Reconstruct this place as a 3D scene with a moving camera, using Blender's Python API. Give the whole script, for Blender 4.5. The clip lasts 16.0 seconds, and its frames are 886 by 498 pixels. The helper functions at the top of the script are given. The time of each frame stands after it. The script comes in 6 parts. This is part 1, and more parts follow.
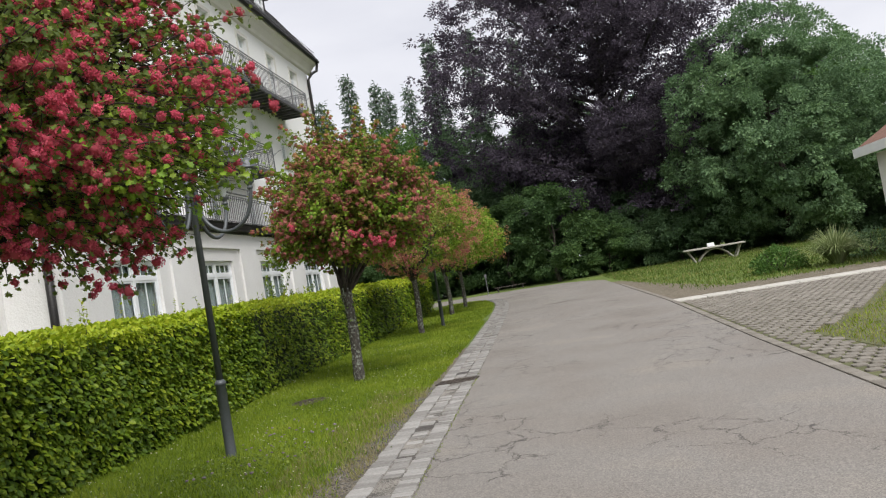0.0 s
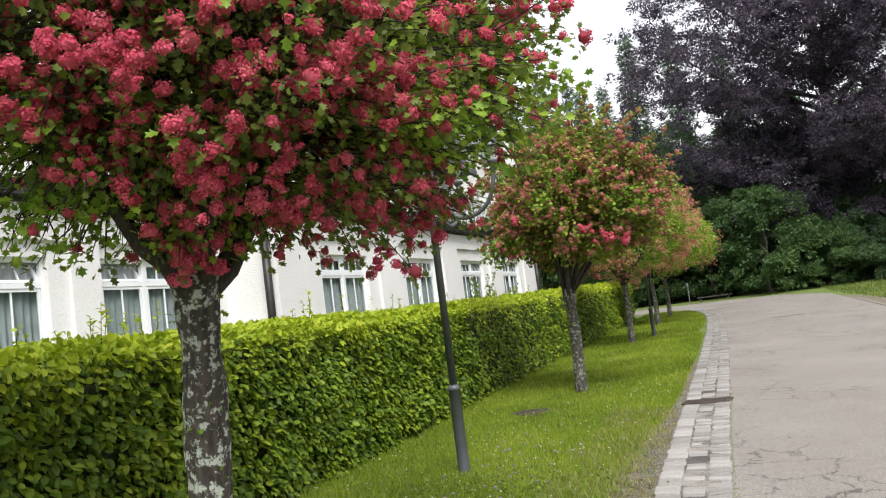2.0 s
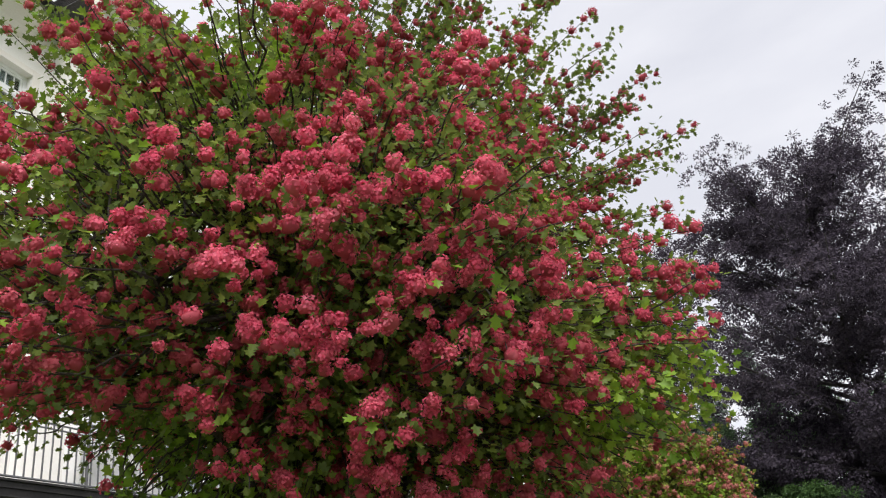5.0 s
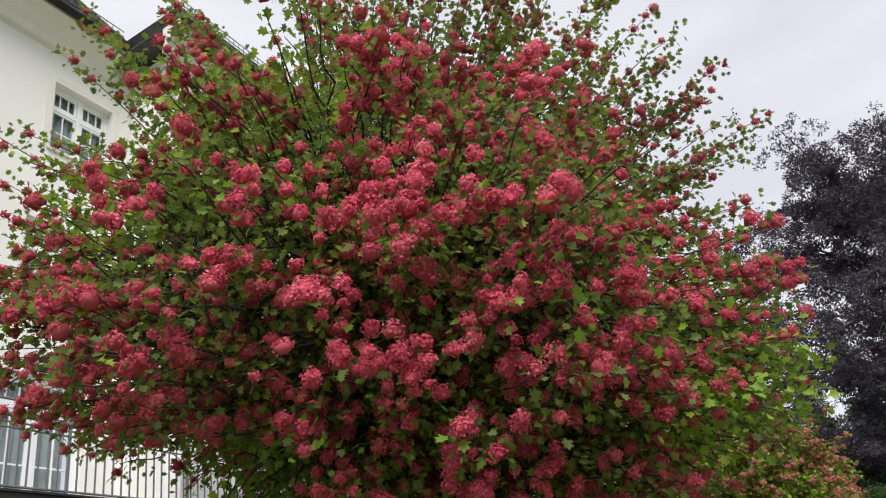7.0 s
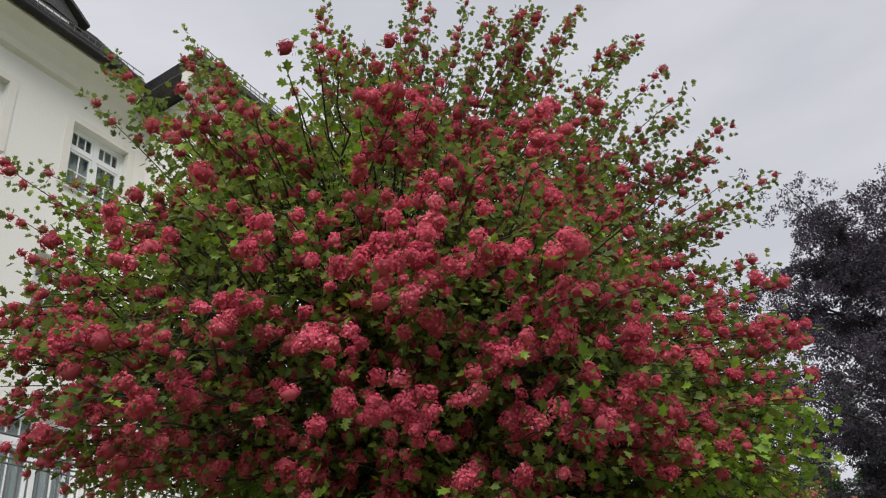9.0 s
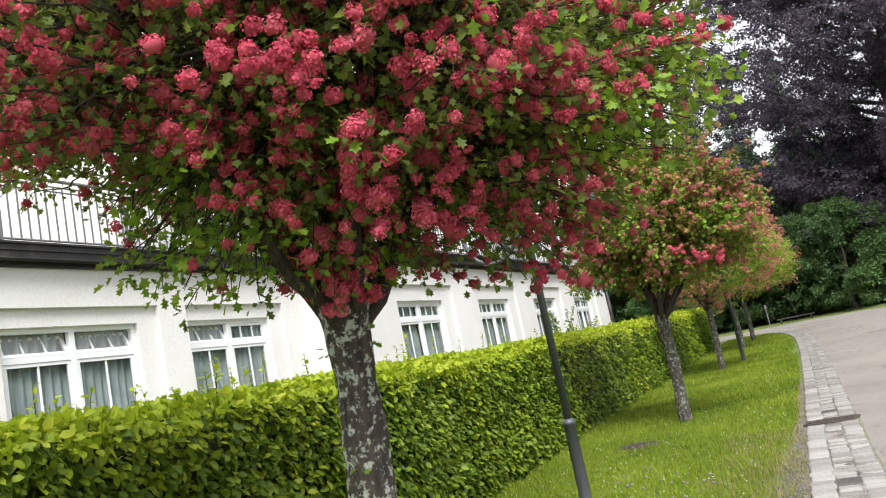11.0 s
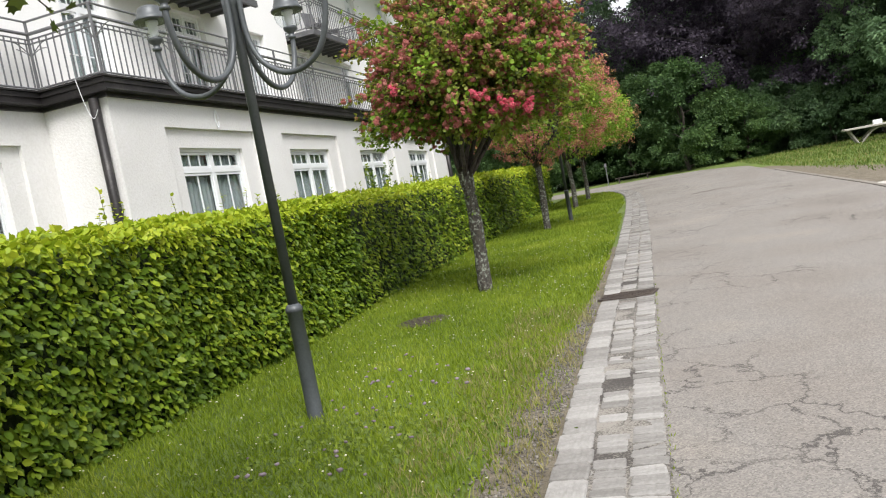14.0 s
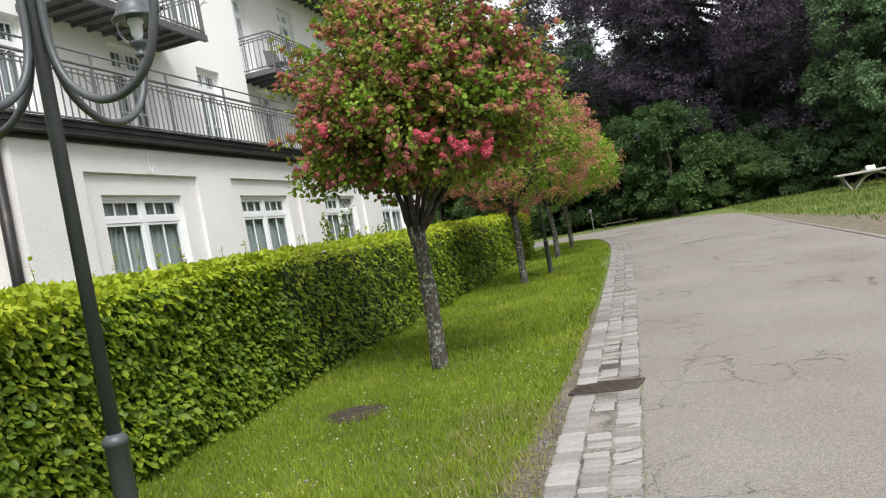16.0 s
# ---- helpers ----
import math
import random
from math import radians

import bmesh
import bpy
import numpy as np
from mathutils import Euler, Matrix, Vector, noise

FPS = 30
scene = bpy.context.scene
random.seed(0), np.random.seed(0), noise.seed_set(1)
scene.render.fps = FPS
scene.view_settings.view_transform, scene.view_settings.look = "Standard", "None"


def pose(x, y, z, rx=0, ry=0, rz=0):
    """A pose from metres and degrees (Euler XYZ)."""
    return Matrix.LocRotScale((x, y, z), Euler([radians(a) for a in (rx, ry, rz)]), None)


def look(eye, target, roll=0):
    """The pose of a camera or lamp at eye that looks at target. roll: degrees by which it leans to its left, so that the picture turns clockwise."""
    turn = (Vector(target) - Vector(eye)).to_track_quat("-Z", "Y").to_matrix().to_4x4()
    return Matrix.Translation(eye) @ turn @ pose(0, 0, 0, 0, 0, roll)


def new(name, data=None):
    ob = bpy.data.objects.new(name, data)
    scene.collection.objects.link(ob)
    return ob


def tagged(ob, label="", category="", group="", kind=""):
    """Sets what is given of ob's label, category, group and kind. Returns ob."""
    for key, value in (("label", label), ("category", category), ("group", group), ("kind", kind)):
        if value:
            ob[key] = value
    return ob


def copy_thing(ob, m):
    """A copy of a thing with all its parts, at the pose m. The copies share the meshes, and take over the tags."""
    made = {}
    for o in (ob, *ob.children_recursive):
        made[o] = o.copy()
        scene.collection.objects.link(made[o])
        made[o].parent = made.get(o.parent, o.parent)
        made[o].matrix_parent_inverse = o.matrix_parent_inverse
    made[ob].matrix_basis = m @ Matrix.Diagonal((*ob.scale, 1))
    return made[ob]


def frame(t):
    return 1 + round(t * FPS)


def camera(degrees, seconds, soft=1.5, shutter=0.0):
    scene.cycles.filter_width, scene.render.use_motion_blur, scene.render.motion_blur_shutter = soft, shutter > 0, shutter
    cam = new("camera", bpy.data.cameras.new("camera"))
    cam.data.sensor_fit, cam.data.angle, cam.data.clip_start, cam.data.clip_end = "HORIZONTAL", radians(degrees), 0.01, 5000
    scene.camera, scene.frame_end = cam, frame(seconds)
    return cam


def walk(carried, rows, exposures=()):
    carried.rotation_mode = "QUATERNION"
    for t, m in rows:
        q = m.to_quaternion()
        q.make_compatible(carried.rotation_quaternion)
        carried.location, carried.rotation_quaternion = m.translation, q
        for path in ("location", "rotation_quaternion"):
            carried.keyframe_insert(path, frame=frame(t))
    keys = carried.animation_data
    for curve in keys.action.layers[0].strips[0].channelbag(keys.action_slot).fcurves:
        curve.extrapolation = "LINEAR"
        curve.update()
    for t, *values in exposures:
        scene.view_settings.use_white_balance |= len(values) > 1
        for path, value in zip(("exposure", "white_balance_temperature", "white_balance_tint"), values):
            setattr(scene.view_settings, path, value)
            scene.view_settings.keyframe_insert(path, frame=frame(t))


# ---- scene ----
cam = camera(60.0, 16.0, soft=1.15)
PATH = [
    (0, (1.55, -4.194, 1.51), (1.253, -2.218, 1.595), -9.6),
    (0.5, (1.191, -3.849, 1.568), (0.792, -1.894, 1.692), -8.6),
    (1, (0.901, -3.608, 1.584), (0.501, -1.655, 1.744), -10.0),
    (1.5, (0.709, -3.388, 1.58), (-0.032, -1.548, 1.842), -7.9),
    (2, (0.538, -3.242, 1.554), (-0.2, -1.391, 1.722), -7.4),
    (2.5, (0.274, -3.131, 1.512), (-0.429, -1.266, 1.671), -7.7),
    (3, (0.059, -3.187, 1.546), (-0.666, -1.333, 1.736), -9.4),
    (3.5, (-0.009, -3.251, 1.572), (-0.62, -1.387, 1.961), -9.3),
    (4, (0.003, -3.294, 1.583), (-0.551, -1.452, 2.13), -9.5),
    (4.5, (0.021, -3.323, 1.579), (-0.57, -1.617, 2.439), -9.2),
    (4.7, (0.006, -3.32, 1.591), (-0.588, -1.638, 2.496), -9.1),
    (6.8, (0.015, -3.368, 1.633), (-0.779, -1.763, 2.523), -9.9),
    (7, (0.015, -3.371, 1.636), (-0.757, -1.783, 2.575), -10.3),
    (7.5, (0.015, -3.376, 1.638), (-0.772, -1.89, 2.72), -9.3),
    (8, (0.027, -3.392, 1.646), (-0.72, -1.926, 2.784), -8.8),
    (8.5, (0.029, -3.402, 1.643), (-0.695, -1.92, 2.774), -8.5),
    (9, (0.029, -3.405, 1.631), (-0.714, -1.872, 2.678), -8.6),
    (9.5, (0.006, -3.366, 1.553), (-0.81, -1.729, 2.362), -9.0),
    (9.7, (0.003, -3.362, 1.552), (-0.843, -1.692, 2.257), -8.7),
    (11.8, (0.139, -2.876, 1.478), (-0.56, -1.012, 1.67), -14.4),
    (12, (0.166, -2.753, 1.467), (-0.4, -0.84, 1.615), -15.0),
    (12.5, (0.288, -2.389, 1.435), (-0.265, -0.467, 1.426), -12.3),
    (13, (0.313, -1.968, 1.45), (-0.258, -0.053, 1.37), -12.5),
    (13.5, (0.38, -1.562, 1.432), (-0.201, 0.35, 1.351), -11.2),
    (14, (0.392, -1.117, 1.419), (-0.206, 0.786, 1.285), -10.7),
    (14.5, (0.388, -0.657, 1.425), (-0.209, 1.248, 1.299), -10.1),
    (15, (0.389, -0.229, 1.459), (-0.23, 1.669, 1.343), -9.9),
    (15.5, (0.353, 0.215, 1.484), (-0.228, 2.128, 1.425), -9.9),
    (16, (0.407, 0.642, 1.522), (-0.146, 2.564, 1.491), -10.5),
]
walk(cam, [(t, look(eye, target, roll)) for t, eye, target, roll in PATH],
     exposures=[(0,0.12),(1,0.12),(1.5,0.32),(3,0.86),(4,0.82),(4.5,0.2),(7,0.12),(8.2,-0.25),(9,-0.25),(9.7,0.3),(11.8,0.82),(12.5,0.76),(14,0.58),(16,0.47)])

# ---- world, sun, exposure ----
world = bpy.data.worlds.new("overcast_sky")
scene.world = world
world.use_nodes = True
wn, wl = world.node_tree.nodes, world.node_tree.links
sky = wn.new("ShaderNodeTexSky")
sky.sky_type = "NISHITA"
sky.sun_disc = False
sky.sun_elevation, sky.sun_rotation = radians(52), radians(215)
sky.air_density, sky.dust_density, sky.ozone_density = 1.0, 4.0, 1.0
grey = wn.new("ShaderNodeHueSaturation")
grey.inputs["Saturation"].default_value = 0.16
wl.new(sky.outputs["Color"], grey.inputs["Color"])
cloud_pos = wn.new("ShaderNodeTexCoord")
cloud_map = wn.new("ShaderNodeMapping")
cloud_map.inputs["Scale"].default_value = (1.6, 1.6, 5.0)
cloud = wn.new("ShaderNodeTexNoise")
cloud.inputs["Scale"].default_value, cloud.inputs["Detail"].default_value = 1.6, 5
wl.new(cloud_pos.outputs["Generated"], cloud_map.inputs["Vector"])
wl.new(cloud_map.outputs["Vector"], cloud.inputs["Vector"])
cover = wn.new("ShaderNodeMix")
cover.data_type, cover.blend_type = "RGBA", "MIX"
cover.inputs["Factor"].default_value = 0.78
wl.new(grey.outputs["Color"], cover.inputs["A"])
veil = wn.new("ShaderNodeMapRange")
veil.inputs["From Min"].default_value, veil.inputs["From Max"].default_value = 0.35, 0.65
veil.inputs["To Min"].default_value, veil.inputs["To Max"].default_value = 0.0, 1.0
wl.new(cloud.outputs["Fac"], veil.inputs["Value"])
veil_col = wn.new("ShaderNodeMix")
veil_col.data_type = "RGBA"
veil_col.inputs["A"].default_value, veil_col.inputs["B"].default_value = (6.3, 6.4, 7.1, 1), (7.6, 7.65, 8.2, 1)
wl.new(veil.outputs["Result"], veil_col.inputs["Factor"])
wl.new(veil_col.outputs["Result"], cover.inputs["B"])
wl.new(cover.outputs["Result"], wn["Background"].inputs["Color"])
wn["Background"].inputs["Strength"].default_value = 0.125

sun = new("sun", bpy.data.lights.new("sun", "SUN"))
sun.data.energy, sun.data.angle, sun.data.color = 3.4, radians(30), (1.0, 0.98, 0.965)
sun.matrix_world = look((10, -14, 22), (0, 0, 0))


# ---- materials ----
def material(name):
    m = bpy.data.materials.new(name)
    m.use_nodes = True
    return m, m.node_tree.nodes, m.node_tree.links, m.node_tree.nodes["Principled BSDF"]


def ramp_of(n, stops):
    r = n.new("ShaderNodeValToRGB")
    while len(r.color_ramp.elements) < len(stops):
        r.color_ramp.elements.new(0.5)
    for e, (p, c) in zip(r.color_ramp.elements, stops):
        e.position, e.color = p, (*c, 1)
    return r


def surface(name, stops, scale=3.0, rough=0.8, metal=0.0, bump=0.3, grain=40.0, dist=0.01, per_piece=0.0, spec=0.5):
    """Two scales of noise for colour, one of them also for relief; per_piece: how much each object differs."""
    m, n, l, b = material(name)
    pos = n.new("ShaderNodeTexCoord")
    big = n.new("ShaderNodeTexNoise")
    big.inputs["Scale"].default_value, big.inputs["Detail"].default_value = scale, 6
    fine = n.new("ShaderNodeTexNoise")
    fine.inputs["Scale"].default_value, fine.inputs["Detail"].default_value = grain, 5
    for t in (big, fine):
        l.new(pos.outputs["Object"], t.inputs["Vector"])
    mixed = n.new("ShaderNodeMath")
    mixed.operation = "MULTIPLY_ADD"
    mixed.inputs[1].default_value, mixed.inputs[2].default_value = 0.45, 0.0
    l.new(fine.outputs["Fac"], mixed.inputs[0])
    both = n.new("ShaderNodeMath")
    both.operation = "MULTIPLY_ADD"
    both.inputs[1].default_value = 0.55
    l.new(big.outputs["Fac"], both.inputs[0])
    l.new(mixed.outputs[0], both.inputs[2])
    r = ramp_of(n, stops)
    fac = both.outputs[0]
    if per_piece:
        info = n.new("ShaderNodeObjectInfo")
        isl = n.new("ShaderNodeNewGeometry")
        both_r = n.new("ShaderNodeMath")
        l.new(info.outputs["Random"], both_r.inputs[0])
        l.new(isl.outputs["Random Per Island"], both_r.inputs[1])
        half = n.new("ShaderNodeMath")
        half.operation = "MULTIPLY_ADD"
        half.inputs[1].default_value, half.inputs[2].default_value = per_piece * 0.5, -per_piece * 0.5
        l.new(both_r.outputs[0], half.inputs[0])
        add = n.new("ShaderNodeMath")
        l.new(fac, add.inputs[0])
        l.new(half.outputs[0], add.inputs[1])
        fac = add.outputs[0]
    l.new(fac, r.inputs["Fac"])
    l.new(r.outputs["Color"], b.inputs["Base Color"])
    b.inputs["Roughness"].default_value, b.inputs["Metallic"].default_value = rough, metal
    b.inputs["Specular IOR Level"].default_value = spec
    if bump:
        bp = n.new("ShaderNodeBump")
        bp.inputs["Strength"].default_value, bp.inputs["Distance"].default_value = bump, dist
        l.new(fine.outputs["Fac"], bp.inputs["Height"])
        l.new(bp.outputs["Normal"], b.inputs["Normal"])
    return m


def leafy(name, stops, rough=0.5, through_light=0.35, patch=1.2, spread=0.55, spec=0.3):
    """Leaves or petals: every one its own shade, drifting over the plant, with light let through."""
    m, n, l, b = material(name)
    geo = n.new("ShaderNodeNewGeometry")
    pos = n.new("ShaderNodeTexCoord")
    drift = n.new("ShaderNodeTexNoise")
    drift.inputs["Scale"].default_value, drift.inputs["Detail"].default_value = patch, 3
    l.new(pos.outputs["Object"], drift.inputs["Vector"])
    wide = n.new("ShaderNodeMapRange")
    wide.inputs["From Min"].default_value, wide.inputs["From Max"].default_value = 0.3, 0.7
    l.new(drift.outputs["Fac"], wide.inputs["Value"])
    mix = n.new("ShaderNodeMix")
    mix.inputs["Factor"].default_value = spread
    l.new(wide.outputs["Result"], mix.inputs["A"])
    l.new(geo.outputs["Random Per Island"], mix.inputs["B"])
    r = ramp_of(n, stops)
    l.new(mix.outputs["Result"], r.inputs["Fac"])
    l.new(r.outputs["Color"], b.inputs["Base Color"])
    b.inputs["Roughness"].default_value = rough
    b.inputs["Specular IOR Level"].default_value = spec
    tr = n.new("ShaderNodeBsdfTranslucent")
    l.new(r.outputs["Color"], tr.inputs["Color"])
    both = n.new("ShaderNodeMixShader")
    both.inputs["Fac"].default_value = through_light
    l.new(b.outputs["BSDF"], both.inputs[1])
    l.new(tr.outputs["BSDF"], both.inputs[2])
    l.new(both.outputs["Shader"], n["Material Output"].inputs["Surface"])
    return m


def asphalt_material():
    m, n, l, b = material("asphalt")
    pos = n.new("ShaderNodeTexCoord")
    grit = n.new("ShaderNodeTexVoronoi")
    grit.inputs["Scale"].default_value = 115
    big = n.new("ShaderNodeTexNoise")
    big.inputs["Scale"].default_value, big.inputs["Detail"].default_value = 0.55, 6
    mid = n.new("ShaderNodeTexNoise")
    mid.inputs["Scale"].default_value, mid.inputs["Detail"].default_value = 60, 4
    for t in (grit, big, mid):
        l.new(pos.outputs["Object"], t.inputs["Vector"])
    base = ramp_of(n, [(0.25, (0.165, 0.147, 0.127)), (0.42, (0.198, 0.178, 0.156)), (0.55, (0.208, 0.192, 0.172)), (0.66, (0.226, 0.204, 0.176)), (0.8, (0.245, 0.226, 0.204))])
    l.new(big.outputs["Fac"], base.inputs["Fac"])
    speck = ramp_of(n, [(0.0, (0.35, 0.35, 0.36)), (0.5, (0.95, 0.95, 0.95)), (1.0, (1.6, 1.58, 1.55))])
    l.new(grit.outputs["Color"], speck.inputs["Fac"])
    toned = n.new("ShaderNodeMix")
    toned.data_type, toned.blend_type = "RGBA", "MULTIPLY"
    toned.inputs["Factor"].default_value = 0.6
    l.new(base.outputs["Color"], toned.inputs["A"])
    l.new(speck.outputs["Color"], toned.inputs["B"])
    # cracks: borders of warped cells, only where the surface has given way
    warp = n.new("ShaderNodeTexNoise")
    warp.inputs["Scale"].default_value, warp.inputs["Detail"].default_value = 4.2, 9
    warp.inputs["Roughness"].default_value = 0.68
    l.new(pos.outputs["Object"], warp.inputs["Vector"])
    off = n.new("ShaderNodeVectorMath")
    off.operation = "MULTIPLY_ADD"
    off.inputs[1].default_value = (0.5, 0.5, 0.0)
    l.new(warp.outputs["Color"], off.inputs[0])
    l.new(pos.outputs["Object"], off.inputs[2])
    cell = n.new("ShaderNodeTexVoronoi")
    cell.feature = "DISTANCE_TO_EDGE"
    cell.inputs["Scale"].default_value = 1.8
    l.new(off.outputs["Vector"], cell.inputs["Vector"])
    line = n.new("ShaderNodeMapRange")
    line.inputs["From Min"].default_value, line.inputs["From Max"].default_value = 0.004, 0.015
    line.inputs["To Min"].default_value, line.inputs["To Max"].default_value = 1.0, 0.0
    l.new(cell.outputs["Distance"], line.inputs["Value"])
    where = n.new("ShaderNodeTexNoise")
    where.inputs["Scale"].default_value, where.inputs["Detail"].default_value = 0.38, 3
    l.new(pos.outputs["Object"], where.inputs["Vector"])
    mask = n.new("ShaderNodeMapRange")
    mask.inputs["From Min"].default_value, mask.inputs["From Max"].default_value = 0.49, 0.525
    l.new(where.outputs["Fac"], mask.inputs["Value"])
    worn = n.new("ShaderNodeMath")
    worn.operation = "MULTIPLY"
    l.new(line.outputs["Result"], worn.inputs[0])
    l.new(mask.outputs["Result"], worn.inputs[1])
    dark = n.new("ShaderNodeMix")
    dark.data_type = "RGBA"
    dark.inputs["B"].default_value = (0.075, 0.067, 0.06, 1)
    l.new(worn.outputs[0], dark.inputs["Factor"])
    l.new(toned.outputs["Result"], dark.inputs["A"])
    l.new(dark.outputs["Result"], b.inputs["Base Color"])
    b.inputs["Roughness"].default_value = 0.9
    h = n.new("ShaderNodeMath")
    h.operation = "SUBTRACT"
    l.new(mid.outputs["Fac"], h.inputs[0])
    l.new(worn.outputs[0], h.inputs[1])
    bp = n.new("ShaderNodeBump")
    bp.inputs["Strength"].default_value, bp.inputs["Distance"].default_value = 0.5, 0.008
    l.new(h.outputs[0], bp.inputs["Height"])
    l.new(bp.outputs["Normal"], b.inputs["Normal"])
    return m


def bark_material(name, dark, light, lichen=0.0, crust=(0.42, 0.45, 0.385)):
    m, n, l, b = material(name)
    pos = n.new("ShaderNodeTexCoord")
    mp = n.new("ShaderNodeMapping")
    mp.inputs["Scale"].default_value = (1, 1, 0.25)
    l.new(pos.outputs["Object"], mp.inputs["Vector"])
    ridge = n.new("ShaderNodeTexNoise")
    ridge.inputs["Scale"].default_value, ridge.inputs["Detail"].default_value = 38, 6
    l.new(mp.outputs["Vector"], ridge.inputs["Vector"])
    r = ramp_of(n, [(0.3, dark), (0.7, light)])
    l.new(ridge.outputs["Fac"], r.inputs["Fac"])
    colour = r.outputs["Color"]
    if lichen:
        blot = n.new("ShaderNodeTexNoise")
        blot.inputs["Scale"].default_value, blot.inputs["Detail"].default_value, blot.inputs["Roughness"].default_value = 22, 8, 0.70
        l.new(pos.outputs["Object"], blot.inputs["Vector"])
        edge = n.new("ShaderNodeMapRange")
        edge.inputs["From Min"].default_value, edge.inputs["From Max"].default_value = 1.0 - lichen, 1.05 - lichen
        l.new(blot.outputs["Fac"], edge.inputs["Value"])
        mix = n.new("ShaderNodeMix")
        mix.data_type = "RGBA"
        mix.inputs["B"].default_value = (*crust, 1)
        l.new(edge.outputs["Result"], mix.inputs["Factor"])
        l.new(colour, mix.inputs["A"])
        colour = mix.outputs["Result"]
    l.new(colour, b.inputs["Base Color"])
    b.inputs["Roughness"].default_value = 0.9
    bp = n.new("ShaderNodeBump")
    bp.inputs["Strength"].default_value, bp.inputs["Distance"].default_value = 1.0, 0.035
    l.new(ridge.outputs["Fac"], bp.inputs["Height"])
    l.new(bp.outputs["Normal"], b.inputs["Normal"])
    return m


def glass_material(name, tint, rough=0.02):
    m, n, l, b = material(name)
    clear = n.new("ShaderNodeBsdfTransparent")
    clear.inputs["Color"].default_value = (*tint, 1)
    gloss = n.new("ShaderNodeBsdfGlossy")
    gloss.inputs["Roughness"].default_value = rough
    edge = n.new("ShaderNodeLayerWeight")
    edge.inputs["Blend"].default_value = 0.5
    power = n.new("ShaderNodeMath")
    power.operation = "POWER"
    power.inputs[1].default_value = 4.0
    l.new(edge.outputs["Facing"], power.inputs[0])
    fac = n.new("ShaderNodeMath")
    fac.operation = "MULTIPLY_ADD"
    fac.inputs[1].default_value, fac.inputs[2].default_value = 0.7, 0.04
    l.new(power.outputs[0], fac.inputs[0])
    mix = n.new("ShaderNodeMixShader")
    l.new(fac.outputs[0], mix.inputs["Fac"])
    l.new(clear.outputs["BSDF"], mix.inputs[1])
    l.new(gloss.outputs["BSDF"], mix.inputs[2])
    l.new(mix.outputs["Shader"], n["Material Output"].inputs["Surface"])
    return m


